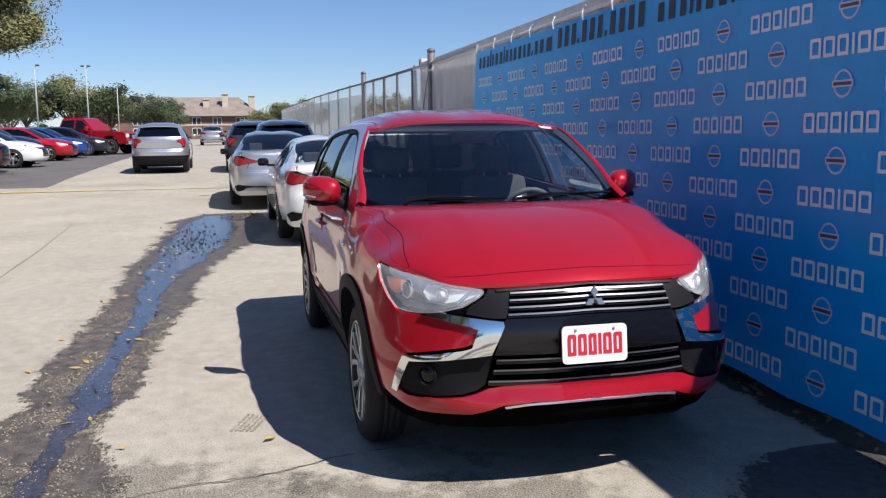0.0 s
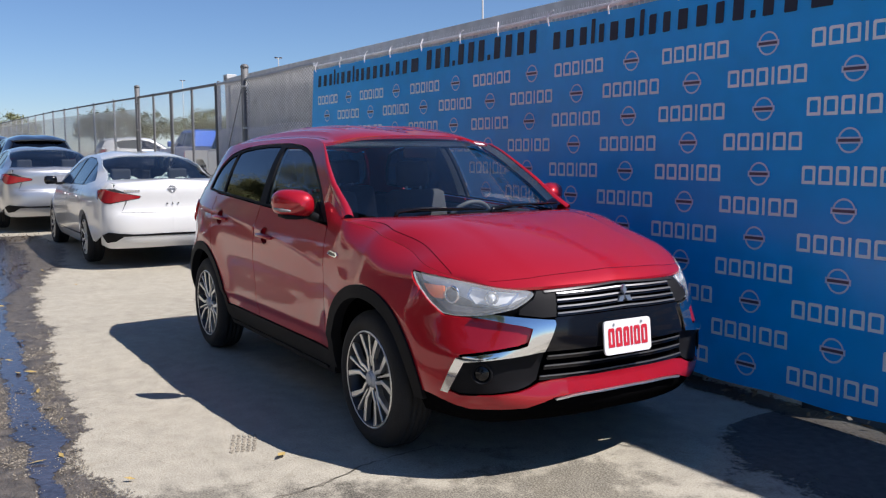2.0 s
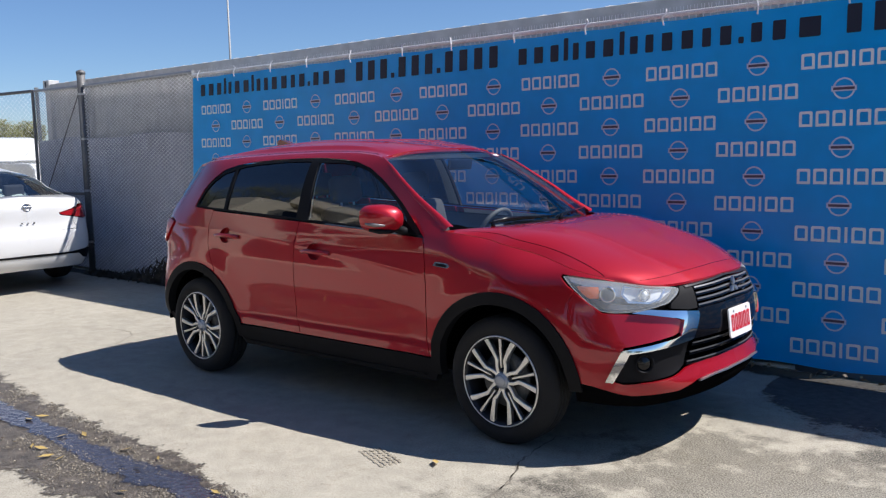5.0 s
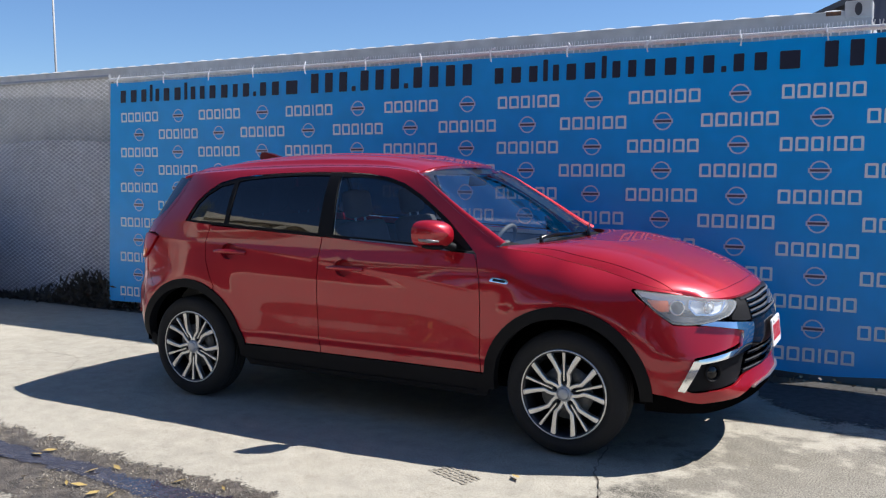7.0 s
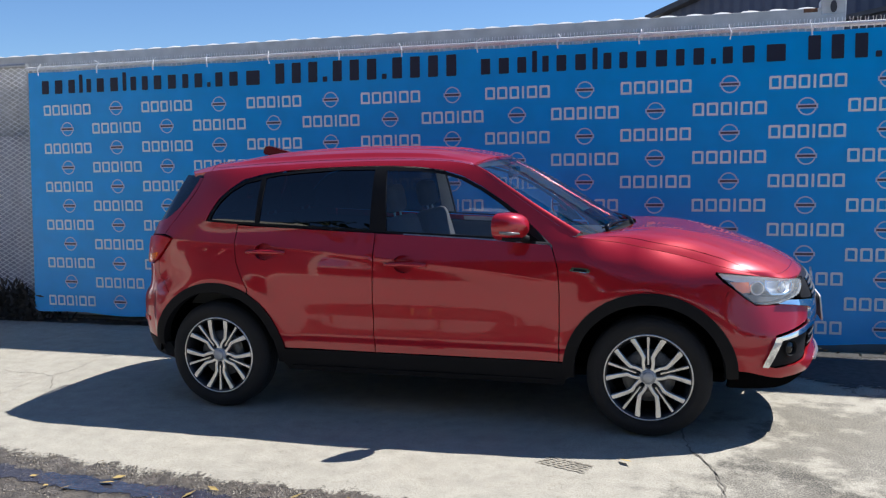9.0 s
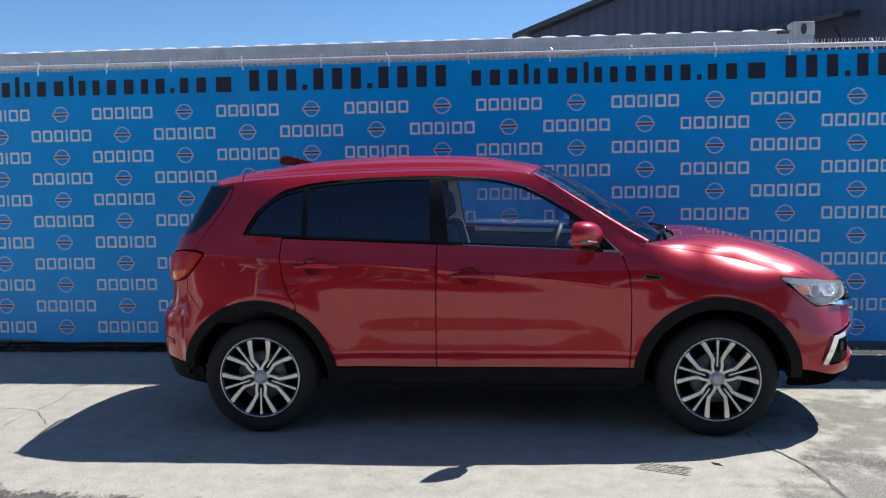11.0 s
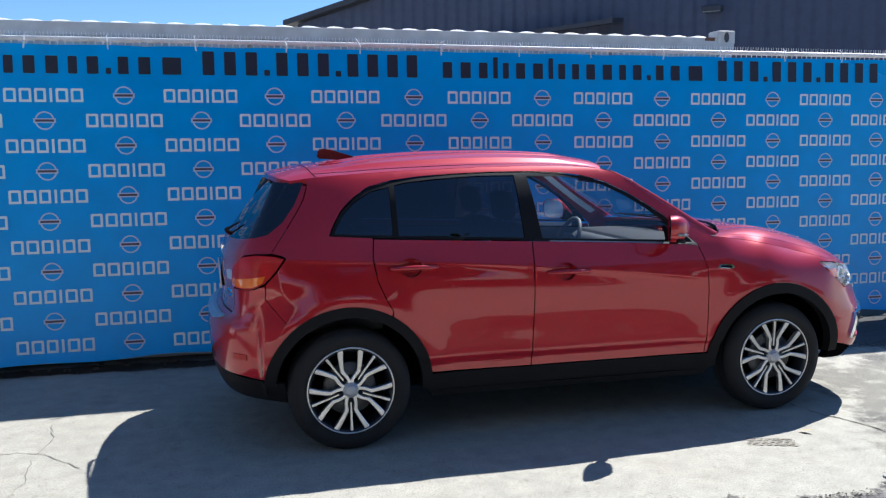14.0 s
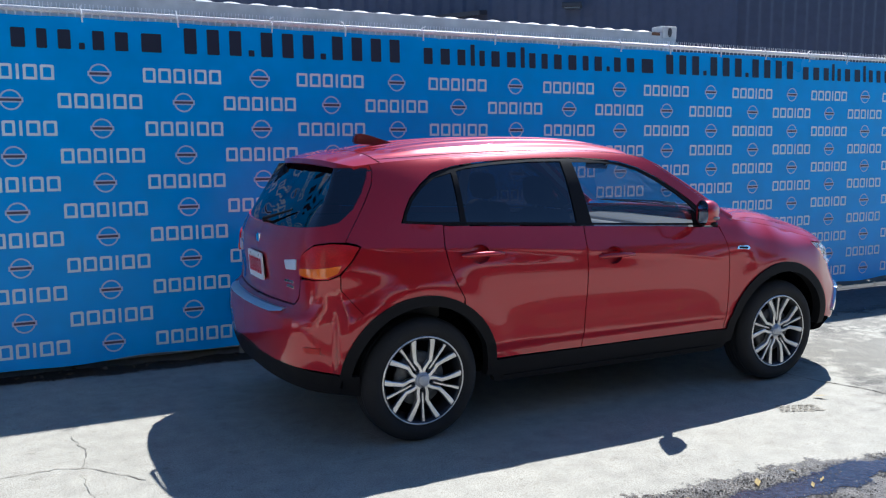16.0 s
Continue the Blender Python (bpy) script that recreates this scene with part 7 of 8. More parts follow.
def make_fence():
    top = 2.52
    # the stretch beside the banner
    panels = [("chain_link_fence", -7.42, -4.78, 0.047, 0.0036, True), ("chain_link_fence", -8.88, -7.48, 0.047, 0.0036, True)]
    x = -14.95
    while x > -58:
        panels.append(("chain_link_fence", x - 3.0, x, 0.11 if x > -30 else 0.2, 0.003 if x > -30 else 0.005, False))
        x -= 3.0
    for name, x0, x1, pitch, wire, cloth in panels:
        f = thing(name, None, "galvanised chain-link fence panel with a top rail" + (" and a grey windscreen" if cloth else ""), "fence", "chain-link fence")
        child("mesh", link_mesh(x0, x1, 0.04, top, pitch, wire), f, "woven wire")
        g0, g1 = ground_z(x0), ground_z(x1)
        part("top_rail", tube([(x0, fence_y(x0), top + g0), (x1, fence_y(x1), top + g1)], 0.021, 8), STEEL if cloth else POST, f)
        part("line_post", tube([(x0, fence_y(x0) + 0.03, g0 - 0.02), (x0, fence_y(x0) + 0.03, g0 + top + 0.05)], 0.03, 8), STEEL, f)
        if cloth:
            bm = bmesh.new()
            n = 14
            rows = []
            for i in range(n + 1):
                xx = x0 + (x1 - x0) * i / n
                rows.append([bm.verts.new((xx, fence_y(xx) + 0.016 + 0.006 * math.sin(7 * xx + 2 * z), z)) for z in (0.05, 0.6, 1.2, 1.84 + 0.02 * math.sin(3 * xx))])
            for a, b in zip(rows, rows[1:]):
                for j in range(3):
                    bm.faces.new((a[j], b[j], b[j + 1], a[j + 1]))
            part("windscreen_cloth", bm, SCREEN, f, "grey windscreen cloth", smooth=True)
        else:
            bm = bmesh.new()
            q = [bm.verts.new((xx, fence_y(xx) + 0.03, gg + z)) for xx, gg, z in ((x0, g0, 0.05), (x1, g1, 0.05), (x1, g1, 2.28), (x0, g0, 2.28))]
            bm.faces.new(q)
            part("windscreen_cloth", bm, FARSCREEN, f, "thin see-through windscreen cloth")
            part("bottom_wire", tube([(x0, fence_y(x0), 0.06 + g0), (x1, fence_y(x1), 0.06 + g1)], 0.008, 5), STEEL, f)
    for x, h, r in ((-7.45, 2.71, 0.055), (-15.0, 2.76, 0.055)):
        p = thing("gate_post", None, "stout dark steel gate post with a domed cap", "post", "chain-link fence")
        gz = ground_z(x)
        part("pipe", tube([(x, fence_y(x), gz - 0.02), (x, fence_y(x), gz + h)], r, 16), POST, p, smooth=True)
        part("cap", tube([(x, fence_y(x), gz + h - 0.03), (x, fence_y(x), gz + h), (x, fence_y(x), gz + h + 0.02), (x, fence_y(x), gz + h + 0.03)], [r + 0.006, r + 0.006, r * 0.8, r * 0.3], 16), POST, p, smooth=True)
        for z in (0.4, 1.1, 1.8, 2.4):
            part("clamp", tube([(x, fence_y(x), gz + z), (x, fence_y(x), gz + z + 0.03)], r + 0.008, 16), STEEL, p)
    # the gate, two leaves of pipe and wire
    for x0, x1 in ((-11.9, -8.95), (-14.88, -11.98)):
        gate = thing("gate", None, "chain-link gate leaf in a dark pipe frame", "gate", "chain-link fence")
        z0, z1 = ground_z(x0), ground_z(x1)
        for a, b in (((x0, z0 + 0.12), (x0, z0 + top)), ((x1, z1 + 0.12), (x1, z1 + top)), ((x0, z0 + top), (x1, z1 + top)), ((x0, z0 + 0.12), (x1, z1 + 0.12)), (((x0 + x1) / 2, z0 + 0.12), ((x0 + x1) / 2, z0 + top))):
            part("pipe", tube([(a[0], fence_y(a[0]), a[1]), (b[0], fence_y(b[0]), b[1])], 0.024, 8), POST, gate)
        child("mesh", link_mesh(x0, x1, 0.14, top, 0.075, 0.0020), gate, "woven wire")
    brace = thing("brace_rod", None, "thin diagonal steel brace across the fence panel", "rod")
    part("rod", tube([(-8.7, fence_y(-8.7) - 0.03, 1.0), (-7.5, fence_y(-7.5) - 0.03, 2.42)], 0.007, 5), POST, brace)
    part("rail", tube([(-8.85, fence_y(-8.85) - 0.03, 1.08), (-7.5, fence_y(-7.5) - 0.03, 1.08)], 0.018, 6), POST, brace)
    # the wire that the banner hangs from: rail, barbs and ties
    rail = thing("banner_fence", None, "sunlit fence top rail with twisted wire barbs above the banner", "fence", "chain-link fence")
    part("top_rail", tube([(-4.78, 1.50, 2.480), (BAN_X1 + 0.3, 1.50, 2.480)], 0.019, 8), RAIL, rail)
    verts, faces = [], []
    x = -4.75
    while x < BAN_X1 + 0.2:
        for dx in (-0.012, 0.012):
            n0 = len(verts)
            w = 0.0032
            verts += [(x - w, 1.488, 2.435), (x + w, 1.488, 2.435), (x + dx + w, 1.482, 2.530), (x + dx - w, 1.482, 2.530)]
            faces += [(n0, n0 + 1, n0 + 2, n0 + 3)]
        x += 0.052
    barbs = child("barbed_edge", mesh_of("barbed_edge", verts, faces, RAIL), rail, "twisted wire ends")
    tagged(barbs, kind="stuff")
    rng = random.Random(5)
    x = -4.6
    while x < BAN_X1:
        part("tie", tube([(x, 1.44, 2.405), (x + rng.uniform(-0.01, 0.01), 1.432, 2.46), (x + rng.uniform(-0.02, 0.02), 1.45, 2.50), (x + rng.uniform(-0.03, 0.03), 1.46, 2.520)], 0.006, 5), PLATEWHITE, rail, "white cable tie")
        x += 0.62 + rng.uniform(-0.06, 0.06)
    # board added behind the gap below the banner to block sunlight
    part("sun_block_board", box(2.05, BAN_X1 + 0.2, 1.525, 1.555, 0.0, 0.105, 0.004), ROOFING, rail, "dark board added to block sun under the banner")
    # posts behind the banner
    for x in (-4.75, -1.7, 1.35, 4.4, 7.4):
        part("line_post", tube([(x, 1.53, 0.0), (x, 1.53, 2.50)], 0.03, 8), STEEL, rail)


make_fence()

# ---- trees, lamps and the far buildings ----
LEAF = mat("oak_leaves", (0.055, 0.078, 0.028), 0.7, var=0.35, scale=1.2)
LEAF_DRY = mat("dusty_leaves", (0.17, 0.175, 0.07), 0.75, var=0.3, scale=1.2)
BARK = mat("bark", (0.10, 0.08, 0.06), 0.95, var=0.35, scale=8, bump=0.4, bscale=25)
BRICK = mat("red_brown_brick", (0.17, 0.10, 0.075), 0.9, var=0.25, scale=3, bump=0.2)
STUCCO = mat("beige_siding", (0.46, 0.40, 0.31), 0.85, var=0.1, scale=2)
SHINGLE = mat("brown_shingles", (0.23, 0.195, 0.16), 0.95, var=0.25, scale=3, bump=0.3, bscale=12)
PANE = mat("dark_window_pane", (0.03, 0.035, 0.045), 0.1, var=0.2, scale=3)
PALEPAINT = mat("pale_paint", (0.62, 0.60, 0.56), 0.6, var=0.1, scale=3)
YELLOW = mat("worn_yellow_paint", (0.58, 0.41, 0.09), 0.85, var=0.3, scale=4, bump=0.2)


def tree_meshes(seed, height, spread, leaf, count, spray=0, low=()):
    """A live oak: tapered trunk, limbs, and a crown of small leaf sprays in uneven clumps."""
    rng = random.Random(seed)
    bm = bmesh.new()
    fork = height * 0.28
    add_tube(bm, [(0, 0, -0.1), (0.05, 0.02, fork * 0.5), (0.0, 0.06, fork)], [height * 0.035, height * 0.028, height * 0.024], 9)
    clumps = []
    for i in range(11):
        a = 2 * math.pi * i / 11 + rng.uniform(-0.3, 0.3)
        r = spread * rng.uniform(0.35, 0.92)
        z = height * rng.uniform(0.48, 0.88) * (1.12 - 0.25 * r / spread)
        tip = Vector((r * math.cos(a), r * math.sin(a), z))
        midp = Vector((tip.x * 0.45, tip.y * 0.45, fork + (z - fork) * 0.62))
        add_tube(bm, [(0, 0.06, fork * 0.92), midp, tip], [height * 0.017, height * 0.010, height * 0.003], 6)
        clumps.append((tip, spread * rng.uniform(0.28, 0.45)))
        clumps.append((midp + Vector((rng.uniform(-1, 1), rng.uniform(-1, 1), rng.uniform(0.2, 1.4))) * spread * 0.18, spread * rng.uniform(0.25, 0.36)))
        for _ in range(2):
            q = tip + Vector((rng.uniform(-1, 1), rng.uniform(-1, 1), rng.uniform(-0.6, 0.5))) * spread * 0.35
            add_tube(bm, [midp.lerp(tip, 0.6), q], [height * 0.005, height * 0.0015], 5)
            clumps.append((q, spread * rng.uniform(0.16, 0.28)))
    for tip, r, weight in low:
        mid = Vector((tip.x * 0.5, tip.y * 0.5, fork + (tip.z - fork) * 0.9))
        add_tube(bm, [(0, 0.06, fork * 0.92), mid, tip], [height * 0.016, height * 0.009, height * 0.002], 6)
        for k in range(7):
            q = tip + Vector((rng.uniform(-1, 1), rng.uniform(-1, 1), rng.uniform(-1.1, 0.6))) * r
            add_tube(bm, [tip.lerp(mid, 0.12), tip.lerp(q, 0.5) + Vector((0, 0, 0.05)), q], [height * 0.003, height * 0.002, height * 0.0008], 5)
        clumps += [(tip + Vector((rng.uniform(-1, 1), rng.uniform(-1, 1), rng.uniform(-1, 1))) * r * 0.6, r * rng.uniform(0.3, 0.6)) for k in range(weight)]
    trunk = bpy.data.meshes.new("trunk")
    bm.to_mesh(trunk)
    bm.free()
    trunk.materials.append(BARK)
    verts, faces = [], []
    for k in range(count):
        if not spray or k % spray == 0:
            c, r = clumps[rng.randrange(len(clumps))]
            d = Vector((rng.gauss(0, 1), rng.gauss(0, 1), rng.gauss(0, 0.75))).normalized() * r * rng.random() ** 0.45
            p = heart = c + d
        if spray:
            p = heart + Vector((rng.gauss(0, 1), rng.gauss(0, 1), rng.gauss(0, 0.7))) * leaf * 3.2
        u = Vector((rng.gauss(0, 1), rng.gauss(0, 1), rng.gauss(0, 0.6))).normalized()
        w = u.orthogonal().normalized()
        s1 = leaf * rng.uniform(0.6, 1.3)
        n0 = len(verts)
        verts += [p - u * s1, p + w * s1 * 0.45, p + u * s1, p - w * s1 * 0.45]
        faces.append((n0, n0 + 1, n0 + 2, n0 + 3))
    return trunk, mesh_of("crown", verts, faces, LEAF)


TREES = [tree_meshes(1, 7.0, 4.2, 0.15, 9800), tree_meshes(2, 6.4, 3.8, 0.15, 9000), tree_meshes(3, 7.4, 4.4, 0.14, 10500)]


def plant(x, y, scale, kind, turn, label="round live oak tree with dense small leaves", z=None, wide=1.0, dusty=False):
    trunk, crown = TREES[kind]
    t = thing("tree", Matrix.Translation((x, y, ground_z(x) if z is None else z)) @ Matrix.Rotation(turn, 4, "Z") @ Matrix.Diagonal((scale * wide, scale * wide, scale, 1)), label, "tree")
    child("trunk", trunk, t, "bark trunk and limbs")
    if dusty:
        crown = crown.copy()
        crown.materials.clear()
        crown.materials.append(LEAF_DRY)
    child("crown", crown, t)


rng = random.Random(11)
for x, y, s, w in ((-96, -27.5, 1.22, 0.95), (-100, -22.5, 1.14, 1.0), (-104, -18.5, 1.05, 1.05), (-92, -33, 1.2, 1.0), (-100, -13.8, 0.86, 1.1), (-108, -10.0, 0.82, 1.0), (-84, -38, 1.1, 1.0), (-98, -8.6, 0.70, 1.0), (-80, -20.0, 0.60, 1.0)):
    plant(x, y, s, rng.randrange(3), rng.uniform(0, 6), wide=w, dusty=x == -104)
for x, y, s in ((-112, 5.2, 0.75), (-120, 9.5, 0.75), (-70, 14.5, 0.55), (-74, 21, 0.62), (-66, 26, 0.60), (-58, 31, 0.56), (-80, 33, 0.7), (-95, 16, 0.72), (-50, 36, 0.55)):
    plant(x, y, s, rng.randrange(3), rng.uniform(0, 6), dusty=True, label="dusty olive tree behind the fence")
for y, sc, k in ((-44, 0.50, 0), (-39, 0.46, 1), (-34, 0.52, 2), (-29.5, 0.46, 0), (-25, 0.50, 1), (-20.5, 0.44, 2), (-16.5, 0.42, 0)):
    plant(-92 + 0.15 * y, y, sc, k, 0.7 * y, z=ground_z(-92) - 1.15, wide=1.7, label="dark green shrub under the far trees")
# the near oak whose low branches hang into view
near_oak = Matrix.Translation((-20.0, -12.45, ground_z(-20.0) - 0.15)) @ Matrix.Rotation(3.4, 4, "Z") @ Matrix.Diagonal((1.425, 1.425, 1.5, 1))
tips = [(near_oak.inverted() @ Vector(p), r, n) for p, r, n in (((-18.5, -6.75, 4.75), 0.55, 5), ((-18.9, -6.20, 4.35), 0.36, 4), ((-18.2, -6.55, 3.95), 0.30, 3))]
TREES.append(tree_meshes(7, 7.0, 4.2, 0.032, 300000, 24, tips))
plant(-20.0, -12.45, 1.5, 3, 3.4, label="live oak with low hanging branches", wide=0.95, dusty=True, z=ground_z(-20.0) - 0.15)
plant(-33.0, -20.5, 1.5, 1, 2.4, label="tall live oak added across the drive, out of view")
# unseen oaks added to hold sky light off the banner and flank
plant(4.5, -21.5, 1.5, 0, 1.1, label="tall live oak added across the drive, out of view")
plant(15.0, -19.5, 1.5, 1, 5.0, label="tall live oak added across the drive, out of view")
plant(-5.0, -23.5, 1.6, 2, 0.4, label="tall live oak added across the drive, out of view")
# unseen tree belt added across the drive, behind the walk, for dark reflections
for k in range(12):
    plant(-46 + 9.5 * k + rng.uniform(-2, 2), -40 + rng.uniform(-4, 4), rng.uniform(0.8, 1.05), k % 3, rng.uniform(0, 6))


POLE = mat("grey_lamp_pole", (0.40, 0.40, 0.39), 0.6, var=0.1, scale=3)


def street_lamp(x, y, top, double, label):
    """A pale pole with a flat lamp head."""
    gz = ground_z(x)
    lamp = thing("lot_lamp", pose(x, y, gz), label, "lamp", "lot lamps")
    h = top - gz
    part("base", tube([(0, 0, -0.05), (0, 0, 0.6)], 0.25, 12), STUCCO, lamp)
    part("pole", tube([(0, 0, 0.4), (0, 0, h)], [0.065, 0.045], 10), POLE, lamp, smooth=True)
    for sg in (-1, 1) if double else (1,):
        part("lamp_head", box(-0.16, 0.16, min(sg * 0.10, sg * 0.36), max(sg * 0.10, sg * 0.36), h - 0.04, h + 0.07, 0.03), ROOFING, lamp, "dark flat lamp head")
        part("arm", tube([(0, 0, h - 0.1), (0, sg * 0.3, h)], 0.035, 6), PALEPAINT, lamp)


street_lamp(-34.9, 24.3, 11.0, True, "tall pale lot lamp behind the fence")
street_lamp(-78.0, 29.3, 10.7, True, "tall lot lamp with two dark heads")
street_lamp(-120.0, 31.3, 11.5, True, "tall lot lamp with two dark heads")
street_lamp(-70, -15.7, 7.2, False, "tall pale lot lamp among the parked cars")
street_lamp(-70, -11.95, 7.15, True, "tall pale lot lamp among the parked cars")
street_lamp(-95, -12.4, 7.2, True, "tall pale lot lamp among the trees")


def make_apartments():
    """A two-storey brick and siding block with a broad hipped roof, chimneys and balconies."""
    ob = thing("apartment_building", pose(-150, 0, 1.1), "two-storey brick apartment building with a brown hipped roof", "building")
    y0, y1, d = -26.0, 4.2, 12.0
    part("wall", box(-d, 0, y0, y1, 0, 4.0), BRICK, ob, "red-brown brick wall")
    bm = bmesh.new()
    o = 0.7
    v = [bm.verts.new(p) for p in ((o, y0 - o, 3.9), (o, y1 + o, 3.9), (-d - o, y1 + o, 4.2), (-d - o, y0 - o, 4.2), (-d / 2, y0 + 4, 7.3), (-d / 2, y1 - 3.0, 7.3))]
    for f in ((0, 1, 5, 4), (1, 2, 5), (2, 3, 4, 5), (3, 0, 4), (3, 2, 1, 0)):
        bm.faces.new([v[i] for i in f])
    part("roof", bm, SHINGLE, ob, "brown shingle roof")
    for y, h in ((-4.4, 7.0), (-1.2, 7.9), (3.3, 7.6), (-16, 7.4)):
        ch = part("chimney", box(-3.6, -2.4, y - 0.5, y + 0.5, 4.0, h - 0.3, 0.03), STUCCO, ob, "beige chimney")
        part("cap", box(-3.75, -2.25, y - 0.6, y + 0.6, h - 0.3, h - 0.1, 0.03), STUCCO, ch)
    for z in (0.7, 2.45):
        for y in (-23.5, -19.5, -15.5, -9.0, -6.0, -2.6, 1.2):
            w = part("window", box(-0.05, 0.06, y - 0.75, y + 0.75, z, z + 1.25, 0.01), PALEPAINT, ob, "pale framed window")
            for sy in (-0.36, 0.36):
                part("pane", box(0.05, 0.075, y + sy - 0.3, y + sy + 0.3, z + 0.1, z + 1.15), PANE, w)
    for y in (-12.5, 3.0):
        for z in (0.0, 2.2):
            b = part("balcony", box(0.0, 1.5, y - 1.8, y + 1.8, z, z + 0.15, 0.02), STUCCO, ob, "beige balcony with rails")
            # the balcony's shade is put into a dark panel on the wall
            part("balcony_back", box(-0.02, 0.04, y - 1.7, y + 1.7, z + 0.15, z + 2.05), ROOFING, b, "dark panel standing for the balcony's shade")
            part("rail", box(1.40, 1.48, y - 1.8, y + 1.8, z + 0.95, z + 1.03), STUCCO, b)
            for k in range(13):
                part("baluster", box(1.42, 1.46, y - 1.75 + 0.29 * k, y - 1.71 + 0.29 * k, z + 0.15, z + 0.95), STUCCO, b)
    for k in range(4):
        part("carport_post", box(8.0, 8.15, -10 + 5 * k, -9.85 + 5 * k, -0.1, 2.2), ROOFING, ob)
    part("carport_roof", box(4.5, 8.6, -11, 6, 2.2, 2.45, 0.03), STUCCO, ob, "beige carport roof")


make_apartments()


def make_dealer_building():
    """The showroom across the drive that shows only mirrored in the car: plain wall, dark band, canopy."""
    ob = thing("showroom", pose(0, -33, 0), "plain pale showroom with a dark glass front across the drive", "building")
    part("wall", box(-38, 30, -8, 0, 0, 5.2, 0.02), PALEPAINT, ob, "pale wall")
    part("glass_band", box(-36, 28, -0.05, 0.06, 0.4, 3.4), PANE, ob, "dark glass front")
    for k in range(17):
        part("mullion", box(-36 + 4 * k - 0.06, -36 + 4 * k + 0.06, 0.05, 0.16, 0.4, 3.4), PALEPAINT, ob)
    part("canopy", box(-38, 30, 0, 3.0, 3.6, 4.3, 0.03), PALEPAINT, ob, "pale canopy")


make_dealer_building()


def make_annex():
    """A cream flat-roofed block beside the lot, mirrored in the car's side windows."""
    CREAM = mat("cream_render", (0.66, 0.60, 0.47), 0.85, var=0.08, scale=2)
    ob = thing("cream_building", None, "cream flat-roofed block with small square windows and a deep eave", "building")
    high = 6.9
    plan = [(-19.0, -9.9), (-15.3, -8.5), (-12.1, -8.1), (-6.0, -12.7), (-10.0, -17.0), (-16.5, -13.0)]
    bm = bmesh.new()
    add_prism(bm, plan, ground_z(-12) - 0.05, high)
    part("wall", bm, CREAM, ob, "cream wall")
    for (x0, y0), (x1, y1), spots, z0, z1, w in (((-19.0, -9.9), (-15.3, -8.5), (0.30, 0.52, 0.74), 5.55, 5.95, 0.55),):
        a, b = Vector((x0, y0, 0)), Vector((x1, y1, 0))
        turn = math.degrees(math.atan2(b.y - a.y, b.x - a.x))
        for f in spots:
            c = a.lerp(b, f)
            part("window", box(-w / 2, w / 2, -0.05, 0.02, z0, z1, 0.01, pose(c.x, c.y, 0, 0, 0, turn)), PANE, ob, "small dark square window")
    a, b = Vector((-12.1, -8.1, 0)), Vector((-6.0, -12.7, 0))
    turn = math.degrees(math.atan2(b.y - a.y, b.x - a.x))
    m = pose(a.x, a.y, 0, 0, 0, turn)
    long = (b - a).length
    part("eave", box(1.2, long, 0.0, 1.1, high - 0.45, high + 0.02, 0.02, m), CREAM, ob, "deep cream eave")
    part("glass_front", box(1.2, long - 0.2, -0.04, 0.03, 0.4, high - 0.75, 0.0, m), PANE, ob, "dark glass under the eave")
    part("rail", box(1.2, long, 0.95, 1.05, high - 1.25, high - 1.05, 0.01, m), CREAM, ob)
    for k in range(5):
        x = 1.8 + (long - 2.4) * k / 4
        part("strut", tube([m @ Vector((x, 1.0, high - 2.2)), m @ Vector((x + 0.9, 1.0, high - 0.4))], 0.06, 6), CREAM, ob)


make_annex()


# ---- things on the ground ----
WET = mat("wet_gravel_concrete", (0.070, 0.060, 0.047), 0.42, var=0.75, scale=48, bump=0.8, bscale=85, tint=(0.20, 0.17, 0.135))
ragged(WET, 48.0, 0.12)
WATER = mat("shallow_water", (0.050, 0.051, 0.070), 0.09, var=0.4, scale=9, bump=0.16, bscale=26)
ragged(WATER, 60.0, 0.2)
CRACK = mat("crack_filler_dirt", (0.20, 0.18, 0.145), 0.95, var=0.3, scale=20)
DIRT = mat("dark_dirt", (0.05, 0.045, 0.038), 0.95, var=0.4, scale=12, bump=0.5, bscale=60)
ragged(DIRT, 40.0, 0.3)
DIRTLEAF = mat("sodden_brown_leaf", (0.12, 0.09, 0.055), 0.7, var=0.5, scale=20, each=0.3)
OLDLEAF = mat("fallen_yellow_leaf", (0.42, 0.30, 0.10), 0.8, var=0.3, scale=30, each=0.3)


